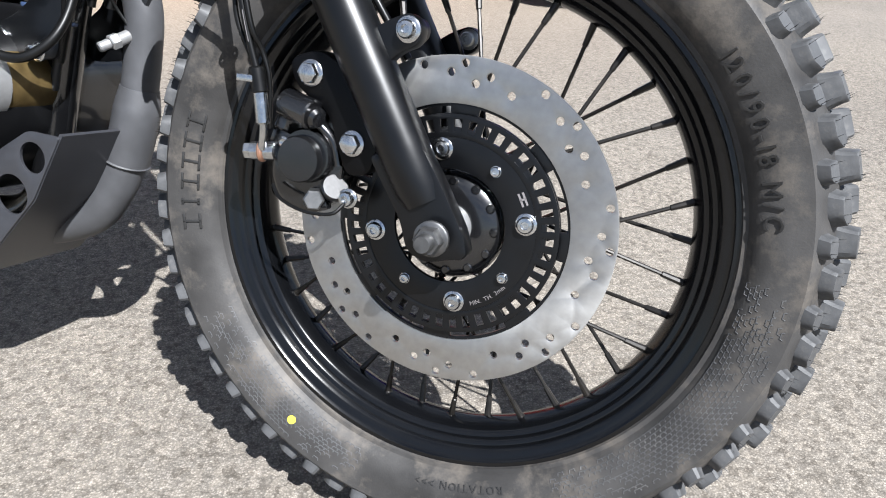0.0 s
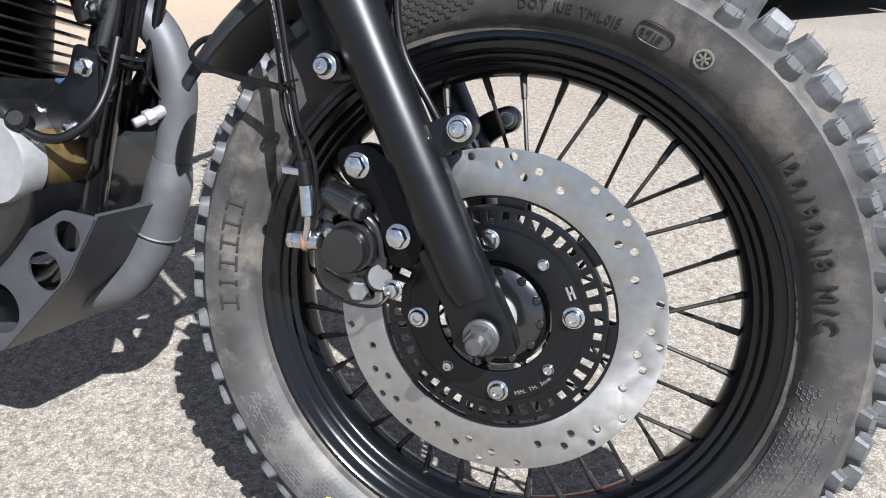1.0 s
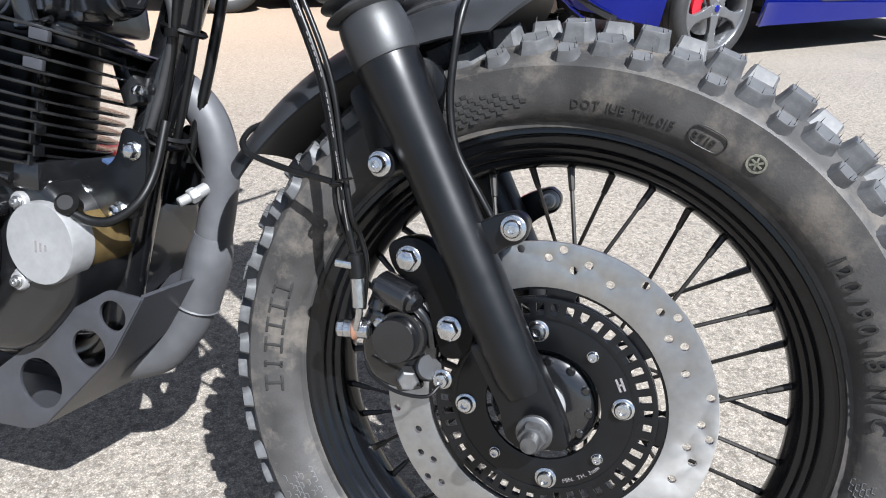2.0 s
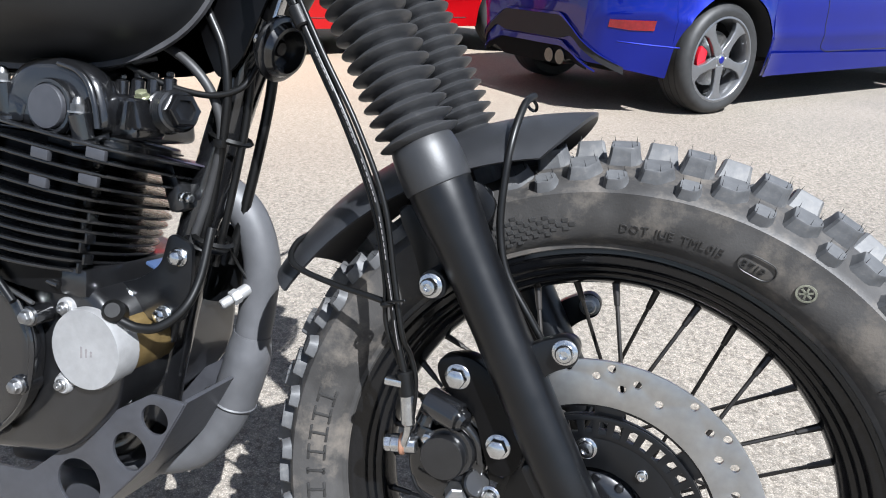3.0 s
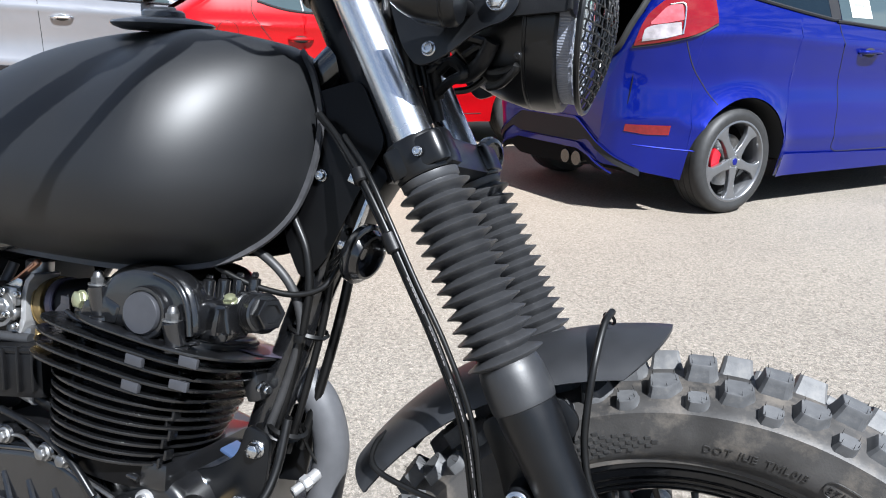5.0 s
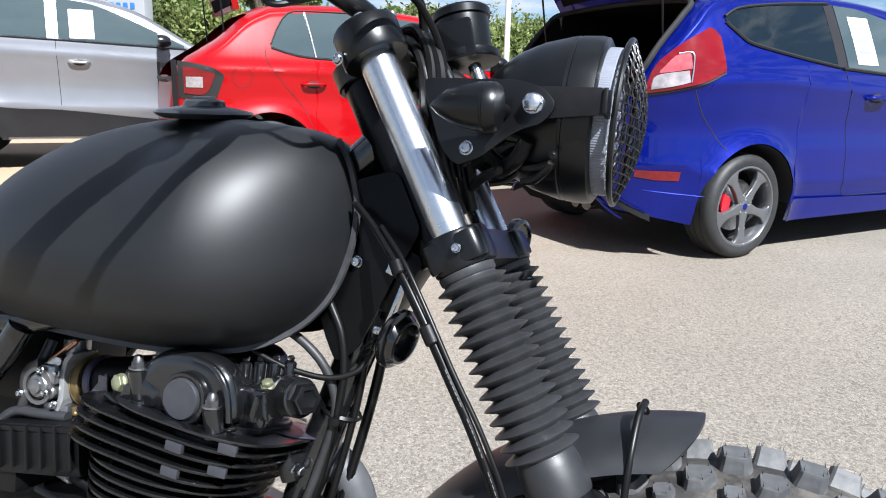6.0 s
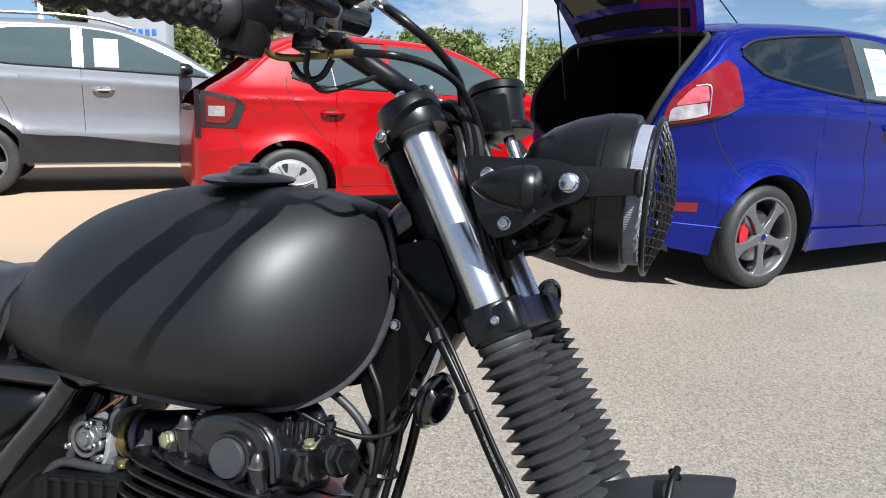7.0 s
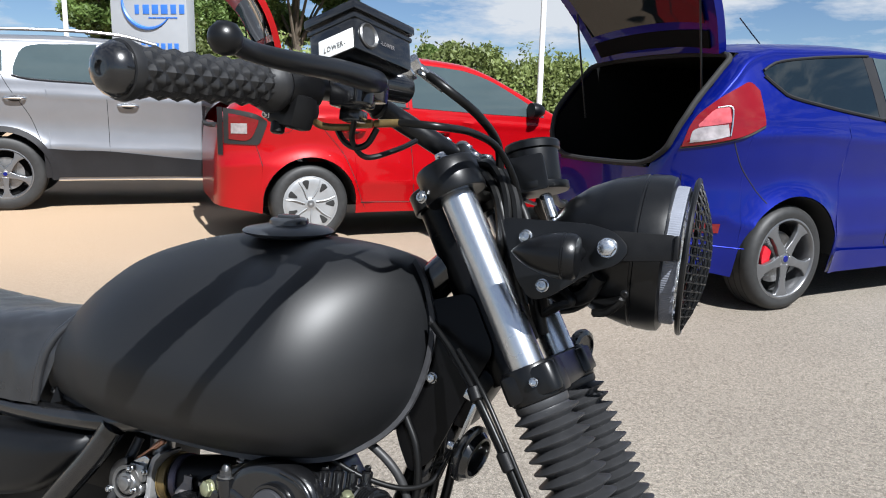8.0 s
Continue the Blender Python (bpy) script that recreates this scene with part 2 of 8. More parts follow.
def slab(outline, z0, z1, holes=(), bevel=0.0, m=SIDE, seg=2):
    """A plate with this outline and these holes between two heights."""
    bm = bmesh.new()
    edges = []
    for loop in (outline, *holes):
        vs = [bm.verts.new((x, y, z0)) for x, y in loop]
        edges += [bm.edges.new((vs[i], vs[(i + 1) % len(vs)])) for i in range(len(vs))]
    bmesh.ops.triangle_fill(bm, use_beauty=True, use_dissolve=False, edges=edges, normal=(0, 0, 1))
    got = bmesh.ops.extrude_face_region(bm, geom=list(bm.faces))
    bmesh.ops.translate(bm, verts=[v for v in got["geom"] if isinstance(v, bmesh.types.BMVert)], vec=(0, 0, z1 - z0))
    if bevel:
        bmesh.ops.recalc_face_normals(bm, faces=bm.faces)
        rim = [e for e in bm.edges if len(e.link_faces) == 2 and e.calc_face_angle(0) > radians(60) and abs(e.verts[0].co.z - e.verts[1].co.z) < 1e-6]
        bmesh.ops.bevel(bm, geom=rim, offset=bevel, segments=seg, affect="EDGES", profile=0.6)
    bm.transform(m)
    return bm


def box(size, bevel=0.0, m=I4, seg=2):
    bm = bmesh.new()
    bmesh.ops.create_cube(bm, size=1.0, matrix=Matrix.Diagonal((*size, 1)))
    if bevel:
        bmesh.ops.bevel(bm, geom=list(bm.edges), offset=bevel, segments=seg, affect="EDGES", profile=0.6)
    bm.transform(m)
    return bm


def at(x, y, z, rx=0, ry=0, rz=0):
    return pose(x, y, z, rx, ry, rz)


def grid(rows, wrap=False):
    """A skin over rows of points."""
    bm = bmesh.new()
    vs = [[bm.verts.new(p) for p in row] for row in rows]
    for a, b in zip(vs, vs[1:]):
        n = len(a)
        for k in range(n if wrap else n - 1):
            j = (k + 1) % n
            try:
                bm.faces.new((a[k], a[j], b[j], b[k]))
            except ValueError:
                pass
    return bm


def thick(bm, t):
    """Gives a skin a thickness."""
    bmesh.ops.recalc_face_normals(bm, faces=bm.faces)
    bmesh.ops.solidify(bm, geom=list(bm.faces), thickness=t)
    return bm


def hexbolt(p, way, r, mat, parent, head=None, flange=1.35, name="bolt", dome=False, label=""):
    """A flanged bolt whose head points along way."""
    h = head or r * 0.9
    m = along(p, Vector(p) + Vector(way))
    fl = lathe([(0, 0), (r * flange, 0), (r * flange, h * 0.25), (r * 1.05, h * 0.4), (0, h * 0.4)], m, 20)
    if dome:
        hd = lathe([(r * 0.95, h * 0.3), (r * 0.95, h * 0.9), (r * 0.8, h * 1.15), (r * 0.45, h * 1.2), (r * 0.4, h * 0.8), (0, h * 0.8)], m, 18)
    else:
        hd = join(lathe([(r, h * 0.3), (r, h * 1.0), (r * 0.93, h * 1.08), (0, h * 1.08)], m, 6), lathe([(r * 0.86, h * 1.0), (r * 0.84, h * 1.12), (r * 0.62, h * 1.24), (0, h * 1.28)], m, 20))
    return part(name, join(fl, hd), mat, parent, label)


FONT_CACHE = {}


def glyph(ch):
    """The built-in font's letter as a flat drawing of height about 0.7."""
    if ch not in FONT_CACHE:
        cu = bpy.data.curves.new("glyph", "FONT")
        cu.body, cu.extrude, cu.resolution_u = ch, 0.02, 2
        ob = new("glyph", cu)
        bpy.context.view_layer.update()
        me = bpy.data.meshes.new_from_object(ob.evaluated_get(bpy.context.evaluated_depsgraph_get()))
        xs = [v.co.x for v in me.vertices] or [0, 0.3]
        FONT_CACHE[ch] = (me, min(xs), max(xs))
        bpy.data.objects.remove(ob)
        bpy.data.curves.remove(cu)
    return FONT_CACHE[ch]


def lettering(text, place, size, gap=0.12, wide=1.0, thick_z=1.0):
    """Letters set one after the other; place(s) gives the pose at the way s along the line."""
    bm = bmesh.new()
    s = 0.0
    for ch in text:
        if ch == " ":
            s += size * 0.45 * wide
            continue
        me, lo, hi = glyph(ch)
        t = bmesh.new()
        t.from_mesh(me)
        w = (hi - lo) * size * wide
        t.transform(place(s + w / 2) @ Matrix.Diagonal((size * wide, size, size * thick_z, 1)) @ Matrix.Translation((-(lo + hi) / 2, 0, 0)))
        bm = join(bm, t)
        s += w + gap * size
    return bm


# ---- ground ----
def ground_material():
    m = bpy.data.materials.new("worn asphalt")
    m.use_nodes = True
    n, l = m.node_tree.nodes, m.node_tree.links
    b = n["Principled BSDF"]
    b.inputs["Roughness"].default_value = 0.9
    b.inputs["Specular IOR Level"].default_value = 0.25
    tc = n.new("ShaderNodeTexCoord")
    v = n.new("ShaderNodeTexVoronoi")
    v.inputs["Scale"].default_value, v.inputs["Randomness"].default_value = 370.0, 1.0
    l.new(tc.outputs["Object"], v.inputs["Vector"])
    wn_ = n.new("ShaderNodeSeparateColor")
    l.new(v.outputs["Color"], wn_.inputs["Color"])
    stone = n.new("ShaderNodeValToRGB")
    e = stone.color_ramp.elements
    e[0].position, e[0].color = 0.0, (0.165, 0.152, 0.133, 1)
    e[1].position, e[1].color = 1.0, (0.350, 0.323, 0.285, 1)
    mid = stone.color_ramp.elements.new(0.5)
    mid.color = (0.262, 0.242, 0.213, 1)
    l.new(wn_.outputs["Red"], stone.inputs["Fac"])
    gap = n.new("ShaderNodeValToRGB")
    gap.color_ramp.elements[0].position, gap.color_ramp.elements[1].position = 0.30, 0.62
    gap.color_ramp.elements[0].color, gap.color_ramp.elements[1].color = (0, 0, 0, 1), (0.62, 0.62, 0.62, 1)
    l.new(v.outputs["Distance"], gap.inputs["Fac"])
    mx = n.new("ShaderNodeMix")
    mx.data_type = "RGBA"
    mx.inputs["B"].default_value = (0.125, 0.115, 0.100, 1)
    l.new(gap.outputs["Color"], mx.inputs["Factor"])
    l.new(stone.outputs["Color"], mx.inputs["A"])
    big = n.new("ShaderNodeTexNoise")
    big.inputs["Scale"].default_value, big.inputs["Detail"].default_value = 0.7, 7
    l.new(tc.outputs["Object"], big.inputs["Vector"])
    br = n.new("ShaderNodeValToRGB")
    br.color_ramp.elements[0].position, br.color_ramp.elements[1].position = 0.3, 0.7
    br.color_ramp.elements[0].color, br.color_ramp.elements[1].color = (0.77, 0.765, 0.775, 1), (1.02, 1.0, 0.975, 1)
    l.new(big.outputs["Fac"], br.inputs["Fac"])
    mul = n.new("ShaderNodeMix")
    mul.data_type, mul.blend_type = "RGBA", "MULTIPLY"
    mul.inputs["Factor"].default_value = 1.0
    l.new(mx.outputs["Result"], mul.inputs["A"])
    l.new(br.outputs["Color"], mul.inputs["B"])
    grain = n.new("ShaderNodeTexNoise")
    grain.inputs["Scale"].default_value, grain.inputs["Detail"].default_value, grain.inputs["Roughness"].default_value = 60.0, 6, 0.8
    l.new(tc.outputs["Object"], grain.inputs["Vector"])
    gr_ = n.new("ShaderNodeValToRGB")
    gr_.color_ramp.elements[0].position, gr_.color_ramp.elements[1].position = 0.36, 0.62
    gr_.color_ramp.elements[0].color, gr_.color_ramp.elements[1].color = (0.70, 0.688, 0.672, 1), (1.12, 1.105, 1.085, 1)
    l.new(grain.outputs["Fac"], gr_.inputs["Fac"])
    mul2 = n.new("ShaderNodeMix")
    mul2.data_type, mul2.blend_type = "RGBA", "MULTIPLY"
    mul2.inputs["Factor"].default_value = 1.0
    l.new(mul.outputs["Result"], mul2.inputs["A"])
    l.new(gr_.outputs["Color"], mul2.inputs["B"])
    v2 = n.new("ShaderNodeTexVoronoi")
    v2.inputs["Scale"].default_value, v2.inputs["Randomness"].default_value = 120.0, 1.0
    l.new(tc.outputs["Object"], v2.inputs["Vector"])
    pick = n.new("ShaderNodeSeparateColor")
    l.new(v2.outputs["Color"], pick.inputs["Color"])
    peb = n.new("ShaderNodeValToRGB")
    pe = peb.color_ramp.elements
    pe[0].position, pe[0].color = 0.05, (0.70, 0.685, 0.665, 1)
    pe[1].position, pe[1].color = 0.95, (1.13, 1.115, 1.09, 1)
    pm = pe.new(0.35)
    pm.color = (0.92, 0.92, 0.92, 1)
    l.new(pick.outputs["Green"], peb.inputs["Fac"])
    mul3 = n.new("ShaderNodeMix")
    mul3.data_type, mul3.blend_type = "RGBA", "MULTIPLY"
    mul3.inputs["Factor"].default_value = 1.0
    l.new(mul2.outputs["Result"], mul3.inputs["A"])
    l.new(peb.outputs["Color"], mul3.inputs["B"])
    # reddish-brown dusty stretch of the yard
    sep = n.new("ShaderNodeSeparateXYZ")
    l.new(tc.outputs["Object"], sep.inputs["Vector"])
    wob = n.new("ShaderNodeMath")
    wob.operation = "MULTIPLY_ADD"
    wob.inputs[1].default_value = 1.6
    l.new(big.outputs["Fac"], wob.inputs[0])
    l.new(sep.outputs["X"], wob.inputs[2])
    west = n.new("ShaderNodeMapRange")
    west.inputs["From Min"].default_value, west.inputs["From Max"].default_value = 2.6, -3.6
    l.new(wob.outputs[0], west.inputs["Value"])
    dust = n.new("ShaderNodeMix")
    dust.data_type = "RGBA"
    dust.inputs["B"].default_value = (0.36, 0.252, 0.160, 1)
    dm = n.new("ShaderNodeMath")
    dm.operation = "MULTIPLY"
    dm.inputs[1].default_value = 0.85
    north = n.new("ShaderNodeMapRange")
    north.inputs["From Min"].default_value, north.inputs["From Max"].default_value = 2.0, 5.0
    l.new(sep.outputs["Y"], north.inputs["Value"])
    far_west = n.new("ShaderNodeMath")
    far_west.operation = "MULTIPLY"
    l.new(west.outputs["Result"], far_west.inputs[0])
    l.new(north.outputs["Result"], far_west.inputs[1])
    l.new(far_west.outputs[0], dm.inputs[0])
    l.new(dm.outputs[0], dust.inputs["Factor"])
    l.new(mul3.outputs["Result"], dust.inputs["A"])
    l.new(dust.outputs["Result"], b.inputs["Base Color"])
    bp = n.new("ShaderNodeBump")
    bp.invert = True
    bp.inputs["Strength"].default_value, bp.inputs["Distance"].default_value = 0.30, 0.003
    l.new(v.outputs["Distance"], bp.inputs["Height"])
    l.new(bp.outputs["Normal"], b.inputs["Normal"])
    return m


gr = bmesh.new()
bmesh.ops.create_grid(gr, x_segments=40, y_segments=40, size=400)
ground = new("ground", finish(gr, "ground", ground_material()))
tagged(ground, "worn light grey asphalt car park with coarse stones", "ground", kind="structure")


# ---- the motorcycle: X ahead, Y to its left (away), Z up in its own leaning plane, from the front axle ----
BIKE = Matrix(((0.9494, 0.307, 0.0665, 0.0151), (-0.3141, 0.9279, 0.201, 0.7076), (0.0, -0.2117, 0.9773, 0.3287), (0, 0, 0, 1)))
BASE = Matrix.Translation((0, 0, -0.337))
bike = thing("motorcycle", BIKE @ BASE, "matt black scrambler motorcycle leaning on its side stand", "motorcycle")
OFFSET[bike] = BASE.inverted()


def wheel_pose(angle, r, y, tilt=0.0):
    """On the wheel: angle clockwise from the top as seen from the near side, z to the near side, y outwards."""
    a = radians(angle)
    m = Matrix(((math.cos(a), math.sin(a), 0, r * math.sin(a)), (0, 0, -1, y), (-math.sin(a), math.cos(a), 0, r * math.cos(a)), (0, 0, 0, 1)))
    return m @ Matrix.Rotation(radians(tilt), 4, "X")


# tyre
TYRE = [(0.236, 0.030), (0.2415, 0.0345), (0.2435, 0.0395), (0.2475, 0.0405), (0.252, 0.0465), (0.2575, 0.0505), (0.266, 0.0543), (0.276, 0.0572), (0.2870, 0.0582), (0.2900, 0.0588), (0.2925, 0.0592),
        (0.2955, 0.0572), (0.2990, 0.0530), (0.3040, 0.0450), (0.3095, 0.0340), (0.3140, 0.0220), (0.3170, 0.0110), (0.3180, 0.0)]
prof = TYRE + [(r, -h) for r, h in TYRE[-2::-1]]
tyre = part("tyre", lathe(prof, SIDE, 200), RUBBER, bike, "dusty black knobbly off-road tyre")


def knob_mesh(name, outline, h, flare=1.30):
    """A block with a flared foot, a flat top and thin moulding hairs; x against the turn of the tread, y to the sidewall."""
    cx, cy = sum(p[0] for p in outline) / len(outline), sum(p[1] for p in outline) / len(outline)
    edge = rounded(outline, 0.0022, 1)
    bm = bmesh.new()
    rings = []
    for k, z in ((flare, -0.004), (1.13, h * 0.25), (1.045, h * 0.62), (1.0, h - 0.0010), (0.95, h)):
        rings.append([bm.verts.new((cx + (x - cx) * k, cy + (y - cy) * k, z)) for x, y in edge])
    for p, q in zip(rings, rings[1:]):
        for k in range(len(edge)):
            j = (k + 1) % len(edge)
            bm.faces.new((p[k], p[j], q[j], q[k]))
    bm.faces.new(rings[-1])
    solid = len(bm.faces)
    for x, y in outline:
        x, y = cx + (x - cx) * 0.78, cy + (y - cy) * 0.78
        d = 0.00042
        t = bm.verts.new((x + 0.0011, y - 0.0008, h + 0.0060))
        b = [bm.verts.new((x + d * math.cos(a), y + d * math.sin(a), h - 0.0003)) for a in (0, 2.1, 4.2)]
        for k in range(3):
            bm.faces.new((b[k], b[(k + 1) % 3], t))
    me = finish(bm, name, KNOB, 28)
    me.materials.append(HAIR)
    for i, f in enumerate(me.polygons):
        f.material_index = 1 if i >= solid else 0
    return me


def surface(h):
    """Radius and outward angle of the tread at the height h from the middle."""
    hs = [q[1] for q in TYRE[10:]][::-1]
    rs = [q[0] for q in TYRE[10:]][::-1]
    r = float(np.interp(abs(h), hs, rs))
    r2 = float(np.interp(abs(h) + 0.002, hs, rs))
    return r, math.degrees(math.atan2(r - r2, 0.002))


PITCH = 360 / 33
SMALL = [(0.0085, -0.0070), (-0.0085, -0.0072), (-0.0085, 0.0020), (-0.0040, 0.0072), (0.0082, 0.0068)]
LARGE = [(0.0122, -0.0098), (-0.0105, -0.0108), (-0.0130, 0.0000), (-0.0030, 0.0108), (0.0118, 0.0100)]
MIDDLE = [(0.0118, -0.0105), (-0.0118, -0.0105), (-0.0126, 0.0040), (-0.0080, 0.0110), (0.0112, 0.0105)]
KNOBS = ((SMALL, -3.4, 0.0512, 0.0082), (LARGE, 2.45, 0.0375, 0.0102), (MIDDLE, -2.9, 0.0125, 0.0152))
for outline, shift, h, high in KNOBS:
    me = knob_mesh("tread_knob", outline, high)
    r, tilt = surface(h)
    for i in range(33):
        for s in (1, -1):
            a = radians(PITCH * i + shift + (PITCH / 2 if s < 0 else 0))
            out = Vector((math.sin(a), 0, math.cos(a)))
            near = Vector((0, -s, 0))
            ct, st = math.cos(radians(tilt)), math.sin(radians(tilt))
            z = out * ct + near * st
            y = near * ct - out * st
            x = y.cross(z)
            m = Matrix((x, y, z)).transposed().to_4x4()
            m.translation = out * r + near * h
            k = part("tread_knob", me, KNOB, tyre)
            k.matrix_basis = m

REAR_KNOB = knob_mesh("tread_knob", [(0.015, -0.012), (-0.015, -0.012), (-0.015, 0.012), (0.015, 0.012)], 0.010)

# moulded writing and marks on the near sidewall
def on_side(start, r, y, tilt=22):
    return lambda s: wheel_pose(start + math.degrees(s / (r + 0.005)), r, y, tilt)


part("lettering", lettering("DOT 1UE TML015", on_side(-2.0, 0.2605, -0.0520), 0.0105, 0.16, 0.95, 3.4), LETTER, tyre, "raised moulded letters")
part("lettering", lettering("3719", on_side(19.2, 0.2605, -0.0523), 0.0108, 0.16, 0.95, 3.4), LETTER, tyre, "raised moulded date code")
stadium = [(0.0150 * math.copysign(abs(math.cos(a)) ** 0.5, math.cos(a)), 0.0085 * math.sin(a)) for a in np.linspace(0, 2 * math.pi, 33)[:-1]]
part("date_frame", moved(tube([(x, y, 0.0) for x, y in stadium + stadium[:1]], 0.0006, 6, 0), wheel_pose(21.7, 0.2655, -0.0546, 22)), LETTER, tyre)
part("lettering", lettering("120/90-18 M/C", on_side(50.5, 0.2575, -0.0512), 0.0215, 0.22, 0.86, 3.4), LETTER, tyre, "raised moulded size marking")
part("lettering", lettering("ROTATION >>>", on_side(162.5, 0.256, -0.0500), 0.0110, 0.2, 0.95, 3.4), LETTER, tyre, "raised moulded letters")
# the maker's name as plain raised bars
for i in range(6):
    m = wheel_pose(-98 + i * 4.3, 0.2685, -0.0556, 16)
    w = 0.0155 if i in (0, 2, 3, 4, 5) else 0.006
    bar = join(box((w, 0.0024, 0.0014), 0.0004, m @ Matrix.Translation((0, 0.008, 0))), box((w, 0.0024, 0.0014), 0.0004, m @ Matrix.Translation((0, -0.008, 0))), box((0.0024, 0.018, 0.0014), 0.0004, m))
    part("name_bar", bar, LETTER, tyre)
dot = lathe([(0, 0), (0.0046, 0), (0.0042, 0.0006), (0, 0.0006)], wheel_pose(-147.4, 0.2705, -0.0563, 16), 20)
part("paint_dot", dot, YELLOW, tyre, "yellow balance mark")
part("ink_stamp", join(lathe([(0.0062, 0), (0.0078, 0), (0.0078, 0.0005), (0.0062, 0.0005)], wheel_pose(30.3, 0.2690, -0.0557, 20), 24, True),
                       *[box((0.0016, 0.0104, 0.0005), 0, wheel_pose(30.3, 0.2690, -0.0558, 20) @ Matrix.Rotation(a, 4, "Z")) for a in (0.3, 1.35, 2.4)]), CHALK, tyre, "pale inspection stamp")


def tiles(a0, a1, rows, step, r0, dr, keep, name, tall=0.0011):
    """Small raised lozenges that fade out towards the ends."""
    bm = bmesh.new()
    for j in range(rows):
        r = r0 + dr * j
        y = -float(np.interp(r, [q[0] for q in TYRE[:10]], [q[1] for q in TYRE[:10]])) - 0.0002
        n = int((a1 - a0) / step)
        for i in range(n):
            if keep(i, j, n) and (i + j) % 2 == 0:
                a = a0 + step * (i + 0.5)
                bm = join(bm, box((math.radians(step) * r * 0.92, dr * 0.9, tall), 0, wheel_pose(a, r, y, 22)))
    return part(name, bm, TILE, tyre)


tiles(-26, -9, 7, 1.15, 0.2555, 0.0036, lambda i, j, n: abs(j - 3) < 4.5 - i * 3.5 / n and random.random() < 0.93, "checker_pattern")
# scale-like net of fine raised lines on the lower sidewall
def side_net(a0, count, keep):
    net = bmesh.new()
    for i in range(count):
        for j in range(11):
            r = 0.2515 + 0.0034 * j
            if not keep(i / count, j / 10):
                continue
            a = a0 + 1.30 * (i + 0.5 * (j % 2))
            pts = []
            for da, dr in ((-0.65, 0.0022), (-0.5, 0.0), (0.5, 0.0), (0.65, 0.0022)):
                y = -float(np.interp(r + dr, [q[0] for q in TYRE[:10]], [q[1] for q in TYRE[:10]])) - 0.0001
                pts.append(wheel_pose(a + da, r + dr, y).translation)
            net = join(net, tube(pts, 0.00055, 4, 0))
    # paler knob rubber paints in the light that the raised lines catch
    part("net_pattern", net, KNOB, tyre)


random.seed(4)
side_net(92, 46, lambda u, v: random.random() < 1.25 - abs(u - 0.5) * 1.7 - max(0.0, v - 0.7))
side_net(-164, 36, lambda u, v: random.random() < 1.15 - abs(u - 0.5) * 1.7 - max(0.0, v - 0.6))

# rim: a deep black channel with rolled lips
RIM = [(0.2440, 0.0330), (0.2445, 0.0350), (0.2425, 0.0368), (0.2385, 0.0368), (0.2365, 0.0345), (0.2345, 0.0335), (0.2305, 0.0330), (0.2285, 0.0318), (0.2265, 0.0290), (0.2250, 0.0270), (0.2225, 0.0265), (0.2205, 0.0250),
       (0.2185, 0.0215), (0.2150, 0.0205), (0.2125, 0.0180), (0.2095, 0.0120), (0.2070, 0.0060), (0.2062, 0.0)]
outer = [(0.2440, -0.0330), (0.2380, -0.0290), (0.2250, -0.0160), (0.2140, -0.0080), (0.2140, 0.0080), (0.2250, 0.0160), (0.2380, 0.0290)]
rim = part("rim", lathe(RIM + [(r, -h) for r, h in RIM[-2::-1]] + outer[1:], SIDE, 160, True), RIMB, bike, "black spoked wheel rim with stepped lips")

# hub
hub = part("hub", lathe([(0, 0.052), (0.030, 0.052), (0.038, 0.050), (0.046, 0.046), (0.050, 0.040), (0.050, 0.034), (0.038, 0.028), (0.027, 0.015), (0.026, -0.015), (0.034, -0.028), (0.046, -0.034), (0.050, -0.040), (0.048, -0.05), (0.03, -0.055), (0, -0.055)], SIDE, 48), GLOSSB, bike, "gloss black cast hub")
for i in range(12):
    a = 2 * math.pi * i / 12
    part("rivet", lathe([(0, 0), (0.0042, 0), (0.0042, 0.002), (0.003, 0.0034), (0, 0.0034)], at(0.041 * math.cos(a), -0.048, 0.041 * math.sin(a), 90), 10), GLOSSB, hub)
part("spacer", lathe([(0.010, 0.05), (0.021, 0.05), (0.021, 0.061), (0.0195, 0.063), (0.010, 0.063)], SIDE, 36), ALU, hub, "bright wheel spacer")

# spokes
for i in range(36):
    side = 1 if i % 2 else -1
    lead = 1 if (i // 2) % 2 else -1
    a = radians(10 * i + 7.6)
    b = a + lead * radians(38)
    p1 = Vector((0.2055 * math.sin(a), -0.004 * side, 0.2055 * math.cos(a)))
    p0 = Vector((0.0465 * math.sin(b), -0.037 * side, 0.0465 * math.cos(b)))
    n = (p0 - p1).normalized()
    sp = part("spoke", rod(p0, p1, 0.0019, 8, 0.0002), SPOKEM, bike)
    part("nipple", join(rod(p1 - n * 0.006, p1 + n * 0.019, 0.0036, 8, 0.0006, 0.0027), rod(p1 - n * 0.008, p1 - n * 0.001, 0.0058, 10, 0.001, 0.0045)), SPOKEM, sp)

